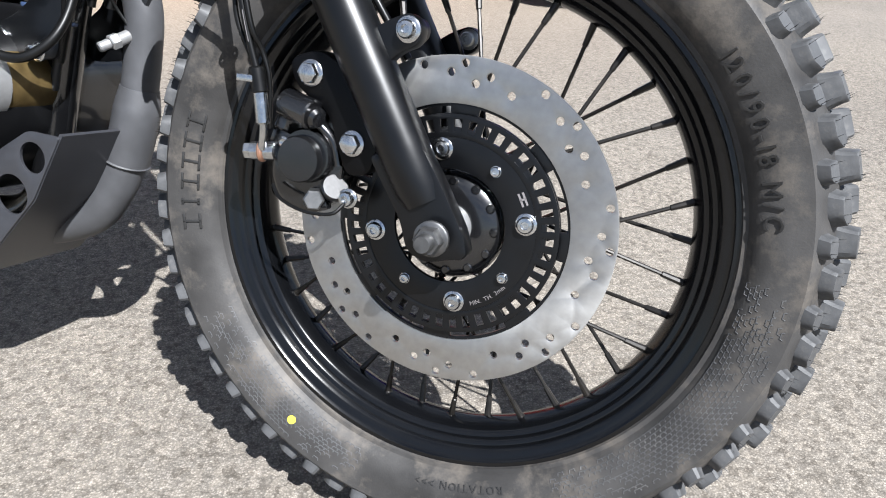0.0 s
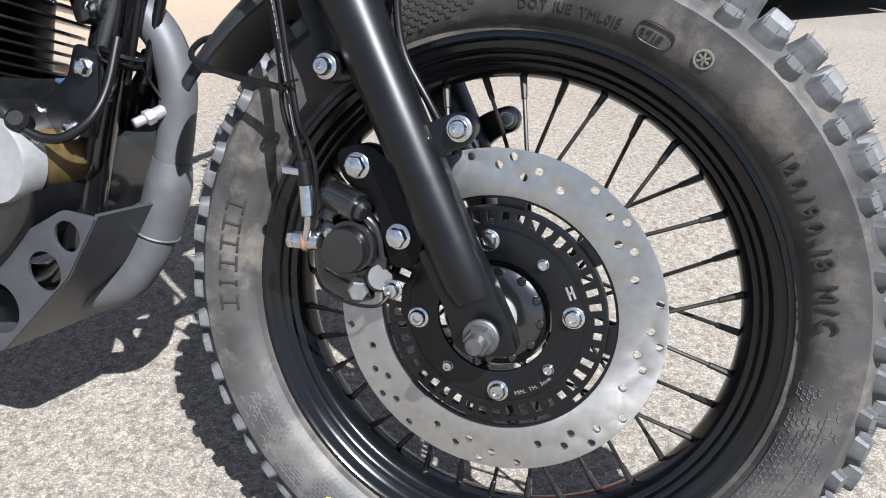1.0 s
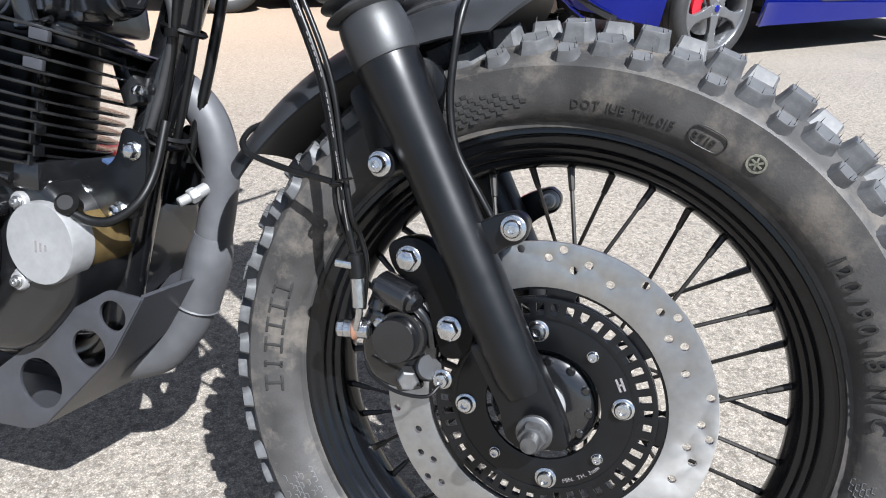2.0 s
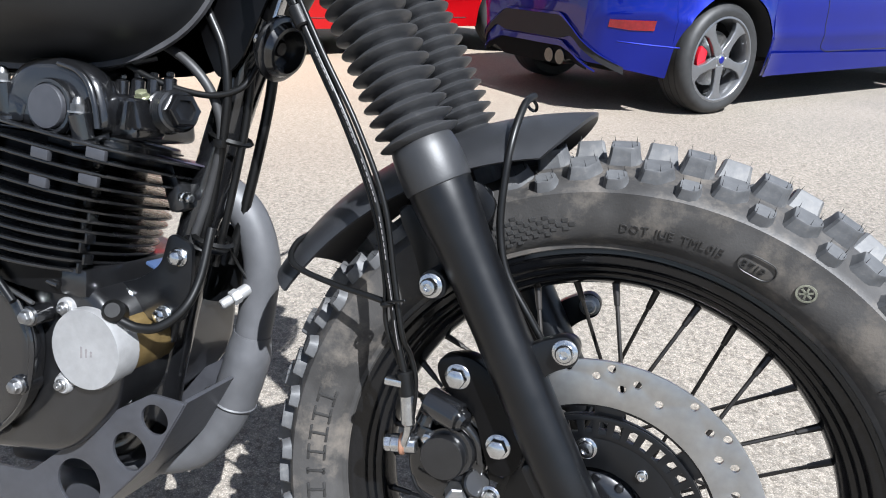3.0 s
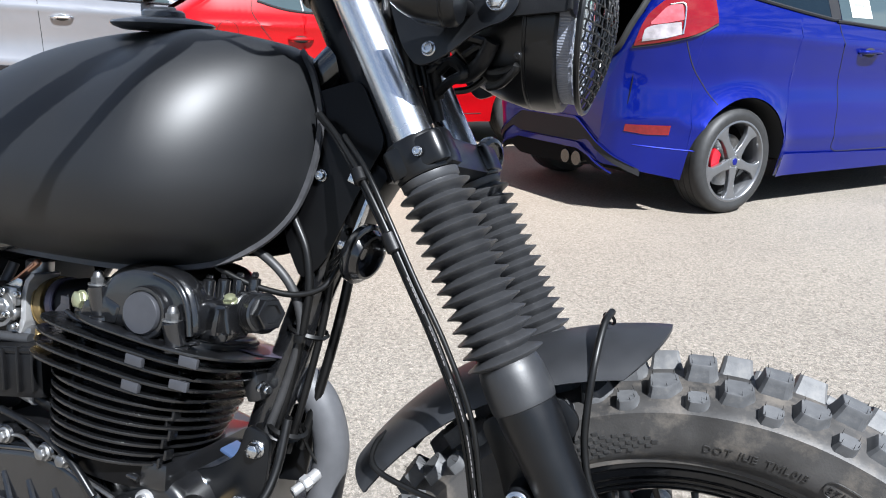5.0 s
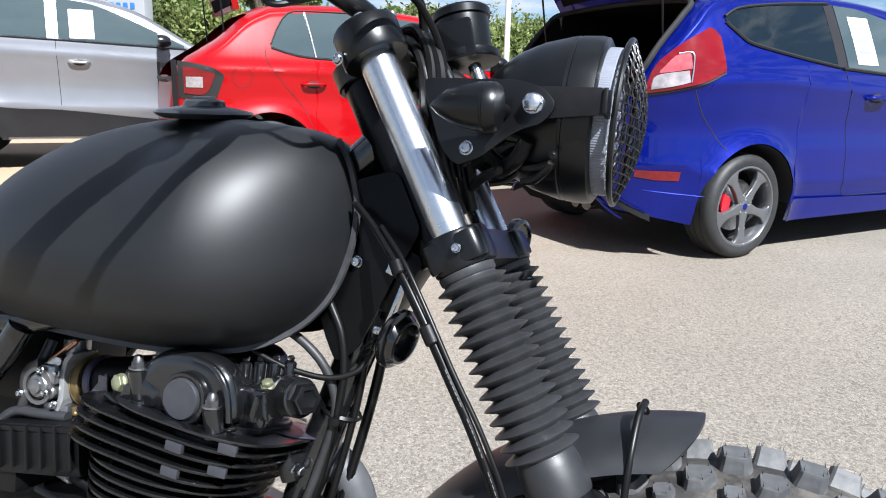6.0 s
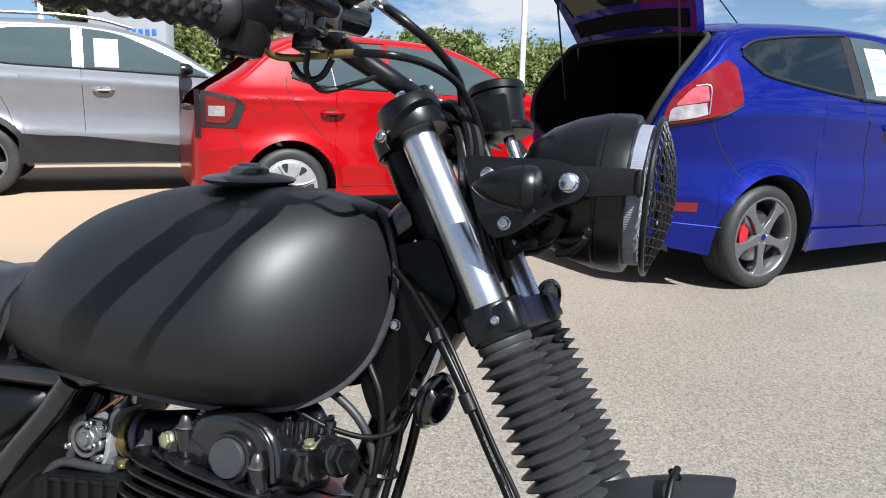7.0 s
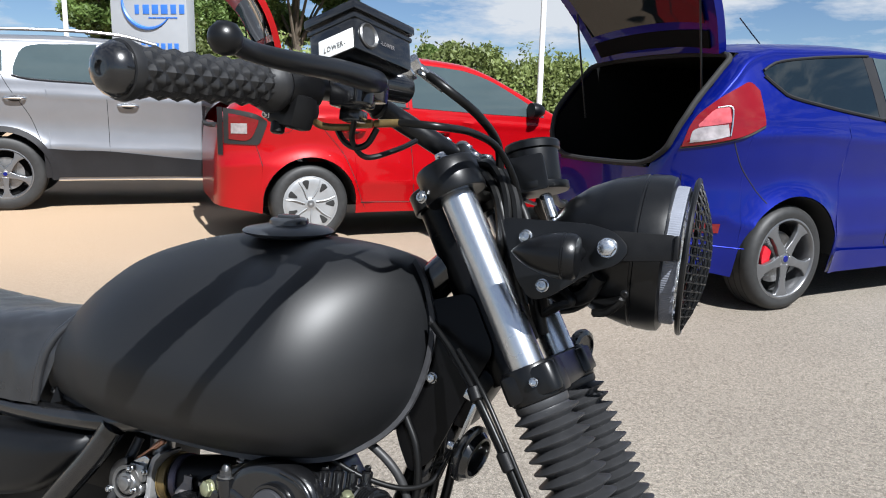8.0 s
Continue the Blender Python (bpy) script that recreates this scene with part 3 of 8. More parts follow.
# brake disc, tone ring and carrier
DY = 0.0475
holes = []
for i in range(24):
    for k, r in enumerate((0.1415, 0.1335, 0.1255)):
        if (i + k) % 3 == 2:
            continue
        a = 2 * math.pi * (i + k * 0.34) / 24
        holes.append(circle(r * math.cos(a), r * math.sin(a), 0.0037, 10))
disc = part("brake_disc", slab(circle(0, 0, 0.1478, 120), DY - 0.002, DY + 0.002, [circle(0, 0, 0.1075, 90)] + holes, 0.0004), STEEL, bike, "drilled steel brake disc")
slots = []
for i in range(44):
    a = 2 * math.pi * i / 44
    ca, sa = math.cos(a), math.sin(a)
    slots.append([(ca * r - sa * w, sa * r + ca * w) for r, w in ((0.0835, -0.0031), (0.0945, -0.0034), (0.0945, 0.0034), (0.0835, 0.0031))])
part("tone_ring", slab(circle(0, 0, 0.0990, 88), DY + 0.0035, DY + 0.0060, [circle(0, 0, 0.079, 60)] + slots, 0.0003), SATIN, disc, "black slotted sensor ring")
carrier = []
for i in range(120):
    a = 2 * math.pi * i / 120
    k = abs(((i / 120 * 8) % 1) - 0.5) * 2
    carrier.append(((0.084 + 0.0035 * (k > 0.55)) * math.cos(a), (0.084 + 0.0035 * (k > 0.55)) * math.sin(a)))
part("carrier", slab(carrier, DY + 0.0010, DY + 0.0055, [circle(0, 0, 0.0515, 60)], 0.0006), SATIN, disc, "black disc carrier")
arcs = []
for i in range(8):
    a0, a1 = 2 * math.pi * (i + 0.12) / 8, 2 * math.pi * (i + 0.80) / 8
    arcs.append([(0.0990 * math.cos(t), 0.0990 * math.sin(t)) for t in np.linspace(a0, a1, 9)] + [(0.1050 * math.cos(t), 0.1050 * math.sin(t)) for t in np.linspace(a1, a0, 9)])
part("carrier_ring", slab(circle(0, 0, 0.1100, 96), DY - 0.0035, DY + 0.0005, [circle(0, 0, 0.0960, 72)] + arcs, 0.0004), SATIN, disc)
for x, z in ((-0.012, 0.068), (0.069, 0.013), (0.012, -0.068), (-0.069, -0.014)):
    hexbolt((x, -DY - 0.0053, z), (0, -1, 0), 0.0078, ZINC, disc, 0.006, 1.25, "disc_bolt", True)
    a = math.atan2(z, x) + 0.78
    hexbolt((0.066 * math.cos(a), -DY - 0.0053, 0.066 * math.sin(a)), (0, -1, 0), 0.0048, ZINC, disc, 0.004, 1.1, "ring_screw", True)
part("part_mark", lettering("MIN. TH. 3mm", lambda s: wheel_pose(158 - math.degrees(s / 0.07), 0.0745, -DY - 0.0056) @ Matrix.Rotation(math.pi, 4, "Z"), 0.0055, 0.12), HAZE, disc, "thin etched marking")
part("maker_mark", join(box((0.012, 0.0018, 0.0006), 0, wheel_pose(62, 0.0742, -DY - 0.0056)), box((0.012, 0.0018, 0.0006), 0, wheel_pose(62, 0.0702, -DY - 0.0056)), box((0.0018, 0.006, 0.0006), 0, wheel_pose(62, 0.0722, -DY - 0.0056))), HAZE, disc)


# ---- fork, brake, mudguard ----
RAKE = Vector((-0.568, 0, 1)).normalized()
FOOT = Vector((0.004, 0, 0))


def fork_at(z, y):
    """On the fork leg's line at the height z."""
    return Vector((FOOT.x - 0.568 * z, y, z))


def fork_m(z, y):
    return along(fork_at(z, y), fork_at(z, y) + RAKE)


fm = fork_m(0.3, 0).to_3x3()
FORKSPIN = math.atan2((fm.inverted() @ Vector((1, 0, 0.568))).y, (fm.inverted() @ Vector((1, 0, 0.568))).x)
for y in (-0.088, 0.060):
    near = y < 0
    leg = part("fork_leg", lathe([(0, 0.030), (0.018, 0.030), (0.0215, 0.045), (0.0224, 0.08), (0.0226, 0.20), (0.0230, 0.245), (0.0244, 0.275), (0.0264, 0.300), (0.0273, 0.316), (0.0273, 0.328), (0, 0.322)], fork_m(0, y), 40), SATIN, bike, "satin black fork lower leg")
    # flat axle lug
    lug = rounded([(-0.062, 0.060), (-0.018, 0.078), (0.000, 0.052), (0.026, 0.008), (0.032, -0.010), (0.027, -0.016), (0.014, -0.018), (-0.004, -0.024), (-0.022, -0.016), (-0.030, 0.010)], 0.008)
    part("axle_lug", slab(lug, -y - 0.010, -y + 0.012, (), 0.004), SATIN, leg)
    part("collar", lathe([(0.0270, 0.3245), (0.0284, 0.3255), (0.0292, 0.3295), (0.0291, 0.345), (0.0284, 0.355), (0.0270, 0.3625), (0.0245, 0.367)], fork_m(0, y), 44), COLLAR, leg, "black gaiter collar with a seam")
    # pleated gaiter
    pr = []
    n = 14
    g0, g1 = 0.362, 0.531
    for i in range(n):
        h = g0 + (g1 - g0) * i / n
        s = (g1 - g0) / n
        w = 0.91 - 0.05 * i / n
        pr += [(0.0255 * w, h), (0.0285 * w, h + s * 0.18), (0.0378 * w, h + s * 0.46), (0.0384 * w, h + s * 0.54), (0.0375 * w, h + s * 0.60), (0.0290 * w, h + s * 0.86)]
    pr += [(0.0245, g1), (0.0265, g1 + 0.002), (0.0268, g1 + 0.008), (0.021, g1 + 0.010)]
    part("gaiter", lathe(pr, fork_m(0, y), 44), GAITER, leg, "black rubber concertina gaiter", 50)
    part("stanchion", rod(fork_at(0.47, y), fork_at(0.684, y), 0.0182, 40), CHROME, leg, "polished chrome stanchion")
    # clamps
    part("lower_clamp", lathe([(0.019, 0.540), (0.0270, 0.540), (0.0282, 0.5425), (0.0282, 0.571), (0.0270, 0.574), (0.019, 0.574)], fork_m(0, y), 36), SATIN, leg, "black lower fork clamp")
    part("clamp_block", slab(rounded([(-0.0265, -0.027), (0.030, -0.027), (0.030, 0.024), (-0.0265, 0.024)] if near else [(-0.0265, -0.024), (0.030, -0.024), (0.030, 0.027), (-0.0265, 0.027)], 0.011, 4), 0.543, 0.571, (), 0.004, fork_m(0, y) @ Matrix.Rotation(FORKSPIN, 4, "Z")), SATIN, leg)
    part("clamp_ear", box((0.030, 0.022, 0.034), 0.005, fork_m(0.484, y) @ Matrix.Translation((0.0, 0.020 if near else -0.02, 0))), SATIN, leg)
    top = part("upper_clamp", lathe([(0.018, 0.758), (0.0310, 0.756), (0.0325, 0.7585), (0.0325, 0.787), (0.0305, 0.7905), (0.020, 0.7920), (0.018, 0.795), (0, 0.795)], fork_m(0, y), 40), SATIN, leg, "black upper fork clamp")
    hexbolt(fork_at(0.694, y) + RAKE * 0.0, RAKE, 0.006, ZINC, leg, 0.006, 1.2, "cap_bolt")

part("lower_yoke", box((0.046, 0.20, 0.034), 0.006, fork_m(0.484, 0) @ Matrix.Translation((0, 0.0, 0)) @ Matrix.Rotation(radians(90), 4, "Z") @ Matrix.Identity(4)), SATIN, bike, "black fork yoke")
part("upper_yoke", box((0.040, 0.20, 0.024), 0.005, fork_m(0.676, 0) @ Matrix.Rotation(radians(90), 4, "Z")), SATIN, bike, "black top yoke")
hexbolt((-0.264, -0.1185, 0.489), (0, -1, 0.05), 0.004, ZINC, bike, 0.004, 1.15, "yoke_screw", True)
hexbolt((-0.397, -0.112, 0.652), (-0.35, -1, 0), 0.0055, ZINC, bike, 0.004, 1.2, "clamp_screw", True)

# axle
part("hub_spacer", lathe([(0.0125, 0.052), (0.0170, 0.052), (0.0170, 0.074), (0.0155, 0.075), (0.0125, 0.074)], SIDE, 36, True), ZINC, bike, "bright steel wheel spacer")
part("axle", rod((0.004, -0.055, 0), (0.004, 0.13, 0), 0.0085), DULL, bike, "steel axle")
part("axle_nut", join(lathe([(0, 0.110), (0.0150, 0.110), (0.0150, 0.1135), (0.0135, 0.1145), (0, 0.1145)], at(0.004, 0, 0.002) @ SIDE, 32), lathe([(0.0122, 0.114), (0.0122, 0.124), (0.0108, 0.126), (0.0075, 0.126)], at(0.004, 0, 0.002) @ SIDE, 6), lathe([(0.0078, 0.124), (0.0078, 0.134), (0.0066, 0.136), (0, 0.136)], at(0.004, 0, 0.002) @ SIDE, 20)), DARKST, bike, "dull steel axle nut")

# caliper: hanger plate, body, piston cap, pins and bolts
hanger = rounded([(-0.148, 0.132), (-0.118, 0.142), (-0.078, 0.118), (-0.058, 0.075), (-0.066, 0.040), (-0.088, 0.036), (-0.098, 0.060), (-0.108, 0.090), (-0.140, 0.108)], 0.012)
# hanger is darker than the fork, its shade put into the colour
part("caliper_hanger", slab(hanger, 0.062, 0.084, (), 0.003), GUSSET, bike, "black caliper mount")
bodyo = rounded([(-0.150, 0.098), (-0.120, 0.106), (-0.100, 0.084), (-0.092, 0.040), (-0.100, 0.010), (-0.128, -0.006), (-0.158, 0.004), (-0.168, 0.030), (-0.158, 0.070)], 0.014)
cal = part("brake_caliper", slab(bodyo, 0.030, 0.078, (), 0.006, seg=3), GLOSSB, bike, "black brake caliper")
part("piston_cap", lathe([(0, 0.076), (0.0205, 0.076), (0.0205, 0.092), (0.0192, 0.0945), (0, 0.095)], at(-0.130, 0, 0.047) @ SIDE, 40), ENGB, cal)
part("piston_boss", lathe([(0, 0.070), (0.0245, 0.070), (0.0245, 0.083), (0.0225, 0.086), (0, 0.086)], at(-0.127, 0, 0.050) @ SIDE, 40), GLOSSB, cal)
part("pin_boss", rod((-0.150, -0.082, 0.093), (-0.118, -0.090, 0.086), 0.0135), GLOSSB, cal)
part("body_ridge", join(tube([(-0.150, -0.080, 0.072), (-0.138, -0.084, 0.080), (-0.120, -0.084, 0.080), (-0.104, -0.081, 0.066), (-0.098, -0.079, 0.044)], 0.0042, 10), box((0.020, 0.016, 0.016), 0.003, at(-0.152, -0.078, 0.062, 0, 20)), box((0.024, 0.010, 0.012), 0.003, at(-0.116, -0.080, 0.006, 0, -20)), rod((-0.132, -0.082, 0.090), (-0.112, -0.092, 0.083), 0.0095, 20, 0.003)), GLOSSB, cal)
part("pin_boss", rod((-0.147, -0.080, 0.088), (-0.152, -0.083, 0.070), 0.009), GLOSSB, cal)
hexbolt((-0.125, -0.084, 0.121), (0, -1, 0), 0.0092, ZINC, bike, 0.009, 1.25, "caliper_bolt")
hexbolt((-0.083, -0.084, 0.066), (0, -1, 0), 0.0090, ZINC, bike, 0.009, 1.25, "caliper_bolt")
part("slide_pin", rod((-0.119, -0.078, 0.013), (-0.113, -0.094, 0.013), 0.0095, 6), DULL, cal, "grey hex pin")
part("slide_boot", rod((-0.103, -0.076, 0.022), (-0.098, -0.082, 0.026), 0.0125), ENGB, cal)
hexbolt((-0.086, -0.080, 0.017), (0, -1, 0), 0.0072, ZINC, cal, 0.007, 1.25, "pin_bolt", True)
part("bleed_nipple", join(rod((-0.146, -0.080, 0.086), (-0.153, -0.090, 0.098), 0.004), rod((-0.147, -0.082, 0.088), (-0.150, -0.0865, 0.093), 0.006, 6)), ZINC, cal, "steel bleed nipple")
part("banjo_bolt", join(rod((-0.156, -0.084, 0.050), (-0.180, -0.088, 0.048), 0.0085), rod((-0.176, -0.0875, 0.0485), (-0.186, -0.089, 0.0475), 0.0075, 6)), ZINC, cal, "zinc banjo bolt")
part("banjo_washer", rod((-0.1665, -0.0865, 0.0492), (-0.1715, -0.0872, 0.0488), 0.0102), COPPER, cal)
part("hose_end", join(tube([(-0.166, -0.093, 0.052), (-0.162, -0.098, 0.066), (-0.161, -0.100, 0.082)], 0.0036, 10), rod((-0.161, -0.1, 0.074), (-0.1655, -0.1, 0.106), 0.0062, 14)), ZINC, cal, "crimped steel hose end")
part("hose_sleeve", rod((-0.1645, -0.1, 0.100), (-0.169, -0.1, 0.122), 0.0072, 14), CABLE, cal)
part("pin_screw", lathe([(0, 0), (0.005, 0), (0.005, 0.005), (0.003, 0.006), (0, 0.005)], along((-0.146, -0.086, 0.060), (-0.146, -0.1, 0.060)), 12), ZINC, cal)
part("sensor_wire", tube([(-0.158, -0.086, 0.020), (-0.145, -0.094, 0.010), (-0.120, -0.097, 0.003), (-0.095, -0.095, 0.004), (-0.086, -0.088, 0.013)], 0.0017, 8), CABLE, bike)

# brackets on the fork legs
brk = rounded([(-0.082, 0.150), (-0.058, 0.168), (-0.036, 0.177), (-0.024, 0.168), (-0.026, 0.152), (-0.044, 0.144), (-0.060, 0.126)], 0.010)
for s in (1, -1):
    part("leg_bracket", slab(brk, 0.078 if s > 0 else -0.094, 0.094 if s > 0 else -0.078, (), 0.003), SATIN, bike)
hexbolt((-0.036, -0.094, 0.163), (0, -1, 0), 0.0078, ZINC, bike, 0.008, 1.35, "leg_bolt", True)
hexbolt((-0.036, 0.076, 0.163), (0, -1, 0), 0.0078, DULL, bike, 0.008, 1.35, "leg_bolt", True)
part("bolt_spacer", rod((-0.036, -0.080, 0.163), (-0.036, -0.070, 0.163), 0.0105), SATIN, bike)

# mudguard and its stays
ROWS_ = []
for i in range(41):
    f = i / 40
    row = []
    for k in range(25):
        u = -1 + 2 * k / 24
        front, rear = -7.2 - 7.0 * u * u, -61.8
        a = radians(front + (rear - front) * f)
        th = radians(82) * u
        r = 0.3585 + 0.024 * f - 0.0 - 0.040 * (1 - math.cos(th)) ** 0.9
        row.append((r * math.sin(a), 0.0715 * math.sin(th), r * math.cos(a)))
    ROWS_.append(row)
guard = part("front_mudguard", thick(grid(ROWS_), 0.0035), GUARDP, bike, "matt black plastic front mudguard")
for s in (-1, 1):
    stay = rounded([(-0.200, 0.255), (-0.130, 0.292), (-0.108, 0.270), (-0.140, 0.215), (-0.150, 0.185), (-0.168, 0.185), (-0.180, 0.220)], 0.012)
    part("stay", slab(stay, (0.066 if s < 0 else -0.070), (0.070 if s < 0 else -0.066), (), 0.001), SATIN, guard)
    part("stay_boss", rod((-0.152, s * 0.062, 0.200), (-0.152, s * 0.096, 0.200), 0.013), SATIN, guard)
hexbolt((-0.153, -0.097, 0.200), (0, -1, 0), 0.0078, ZINC, bike, 0.009, 1.35, "mudguard_bolt", True)
part("clip", join(moved(lathe([(0.0050, -0.0018), (0.0072, 0), (0.0050, 0.0018)], I4, 18, True), at(-0.100, -0.022, 0.3565, 0, 60, 60))), CABLE, guard, "wire clip on the mudguard")
part("clip", join(moved(lathe([(0.0055, -0.002), (0.008, 0), (0.0055, 0.002)], I4, 18, True), at(-0.300, -0.037, 0.2140, 0, -54, 0)), rod((-0.296, -0.037, 0.2110), (-0.302, -0.037, 0.2155), 0.004)), CABLE, guard)
part("guard_wire", tube([(-0.098, -0.026, 0.364), (-0.102, -0.045, 0.355), (-0.1045, -0.066, 0.325), (-0.106, -0.072, 0.285), (-0.1045, -0.073, 0.250), (-0.095, -0.073, 0.215), (-0.070, -0.072, 0.178), (-0.045, -0.066, 0.140)], 0.0034, 10), CABLE, bike, "black sensor wire over the mudguard")
part("guard_wire", tube([(-0.301, -0.037, 0.2150), (-0.304, -0.054, 0.209), (-0.300, -0.072, 0.198), (-0.284, -0.080, 0.190), (-0.245, -0.086, 0.183), (-0.205, -0.094, 0.180), (-0.188, -0.098, 0.178)], 0.0029, 10), CABLE, bike)

# brake hose and sensor cable down the near leg
H1 = [(-0.396, -0.050, 0.522), (-0.364, -0.066, 0.497), (-0.327, -0.094, 0.466), (-0.297, -0.104, 0.428), (-0.263, -0.108, 0.375), (-0.231, -0.109, 0.322), (-0.203, -0.107, 0.262), (-0.188, -0.104, 0.200), (-0.177, -0.102, 0.150), (-0.168, -0.1, 0.118)]
part("brake_hose", tube(H1, 0.0031, 12), CABLE, bike, "black brake hose with faint white print")
H2 = [(x + 0.0058 + 0.0012 * math.sin(i * 1.7), y - 0.002, z + 0.004) for i, (x, y, z) in enumerate(H1[1:-1])] + [(-0.166, -0.096, 0.135), (-0.160, -0.093, 0.110), (-0.162, -0.088, 0.070)]
part("sensor_cable", tube(H2, 0.0024, 10), CABLE, bike)
H3 = [(x - 0.006, y + 0.004, z) for x, y, z in H1[:8]] + [(-0.190, -0.098, 0.16), (-0.176, -0.094, 0.125)]
part("sensor_cable", tube(H3, 0.0022, 10), CABLE, bike)
hose_line = spline(H1, 12)
for i in range(46, 100):
    if i % 9 not in (0, 1):
        p, q = hose_line[i], hose_line[i + 1]
        part("print_bar", moved(box((0.0010, 0.0006, 0.0040), 0), along(p + Vector((0.0008, -0.0031, 0)), q + Vector((0.0008, -0.0031, 0)))), HAZE, bike)
part("hose_clip", rod((-0.330, -0.092, 0.470), (-0.322, -0.097, 0.458), 0.0072, 12), MATTB, bike)
part("hose_clip", rod((-0.290, -0.1055, 0.417), (-0.280, -0.1065, 0.401), 0.0074, 12), MATTB, bike)
part("cable_tie", moved(lathe([(0.0075, -0.0022), (0.0088, 0), (0.0075, 0.0022)], I4, 16, True), along((-0.187, -0.101, 0.180), (-0.180, -0.1, 0.155))), CABLE, bike)
part("cable_tie", rod((-0.187, -0.108, 0.182), (-0.168, -0.115, 0.188), 0.0012, 6), CABLE, bike)
part("hose_bracket", box((0.009, 0.004, 0.010), 0.001, at(-0.334, -0.090, 0.462, 0, 20)), ZINC, bike)
part("worm_clip", box((0.016, 0.010, 0.006), 0.001, at(-0.176, -0.102, 0.112)), ZINC, bike)


# ---- headlight, instruments, handlebar ----
AHEAD = Matrix.Rotation(radians(90), 4, "Y")  # z of a turned shape points ahead
HLC = at(-0.178, 0.0, 0.622) @ Matrix.Rotation(radians(2.5), 4, "Y") @ AHEAD
shell = part("headlight", lathe([(0, -0.112), (0.022, -0.108), (0.045, -0.094), (0.061, -0.073), (0.072, -0.048), (0.0785, -0.022), (0.0795, -0.0165), (0.0785, -0.0155), (0.0785, -0.0135), (0.0797, -0.0125), (0.0803, 0.004), (0.0790, 0.011), (0.0745, 0.0135), (0.068, 0.013)], HLC, 56), SATIN, bike, "satin black round headlight")
part("lens", lathe([(0.0665, 0.006), (0.0665, 0.018), (0.064, 0.021), (0.056, 0.024), (0.03, 0.028), (0, 0.030)], HLC, 56), LENS, shell, "fluted glass lens")
part("reflector", lathe([(0.066, 0.010), (0.055, -0.01), (0.03, -0.035), (0, -0.045)], HLC, 40), CHROME, shell, "bright reflector bowl")
flute = lathe([(0.0705, 0.010), (0.0705, 0.0235), (0.0690, 0.0258), (0.0660, 0.026)], I4, 360)
for i, v in enumerate(flute.verts):
    k = 1.0 if round(math.atan2(v.co.y, v.co.x) / (2 * math.pi) * 360) % 2 else 0.996
    v.co.x, v.co.y = v.co.x * k, v.co.y * k
part("lens_rim", moved(flute, HLC), MILK, shell, "frosted fluted lens edge", 20)
# wire mesh guard: a domed ring of woven wire
part("guard_ring", moved(tube([(0.0775 * math.cos(a), 0.0775 * math.sin(a), 0.032) for a in np.linspace(0, 2 * math.pi, 57)], 0.0028, 8, 0), HLC), SATIN, shell)
def dome(x, y):
    return 0.032 + 0.020 * (1 - (x * x + y * y) / 0.0775 ** 2)
for k in range(-9, 10):
    q = k * 0.0084
    w = math.sqrt(max(0.0, 0.0775 ** 2 - q * q))
    for swap in (0, 1):
        line = []
        for j in range(29):
            s = -w + 2 * w * j / 28
            x, y = (q, s) if swap else (s, q)
            line.append((x, y, dome(x, y) + 0.0009 * math.sin(s / 0.0084 * math.pi + (k + swap) * math.pi)))
        part("guard_wire", moved(tube(line, 0.0009, 5, 0), HLC), SATIN, shell)
hexbolt((-0.196, -0.0775, 0.578), (0, -1, -0.3), 0.0032, SATIN, shell, 0.002, 1.2, "shell_screw", True)
for s in (1, -1):
    ear = rounded([(-0.318, 0.640), (-0.230, 0.640), (-0.206, 0.634), (-0.192, 0.619), (-0.203, 0.603), (-0.225, 0.596), (-0.262, 0.568), (-0.280, 0.562), (-0.296, 0.580), (-0.306, 0.606)], 0.010)
    y0, y1 = (0.094, 0.098) if s > 0 else (-0.098, -0.094)
    br = part("headlight_bracket", slab(ear, y0, y1, [circle(-0.238, 0.612, 0.004, 12)], 0.0008), SATIN, bike, "black headlight bracket")
    part("strap", slab(rounded([(-0.212, 0.636), (-0.154, 0.636), (-0.152, 0.613), (-0.210, 0.607)], 0.004), y0 - 0.006 * s, y1 - 0.006 * s, (), 0.0006), MATTB, br)
    part("strap", box((0.004, 0.030, 0.022), 0.001, at(-0.153, -s * 0.080, 0.6245)), MATTB, br)
hexbolt((-0.213, -0.098, 0.619), (0, -1, 0), 0.0085, CHROME, bike, 0.009, 1.15, "bracket_bolt", False, "chrome dome bolt")
hexbolt((-0.291, -0.098, 0.623), (0, -1, 0), 0.0055, ZINC, bike, 0.005, 1.2, "bracket_screw", True)
hexbolt((-0.270, -0.098, 0.578), (0, -1, 0), 0.0055, ZINC, bike, 0.005, 1.2, "bracket_screw", True)
for s in (1, -1):
    ind = part("indicator", lathe([(0, -0.037), (0.0022, -0.0358), (0.0080, -0.0290), (0.0135, -0.0195), (0.0175, -0.0090), (0.0200, 0.0030), (0.0208, 0.0110), (0.0200, 0.0116), (0.0200, 0.0130), (0.0208, 0.0136), (0.0204, 0.0200), (0.0180, 0.0235), (0, 0.0245)], at(-0.254, -0.142 * s, 0.607) @ AHEAD, 32), SATIN, bike, "black bullet indicator")
    part("stem", rod((-0.238, -0.125 * s, 0.610), (-0.238, -0.097 * s, 0.612), 0.006), SATIN, ind)
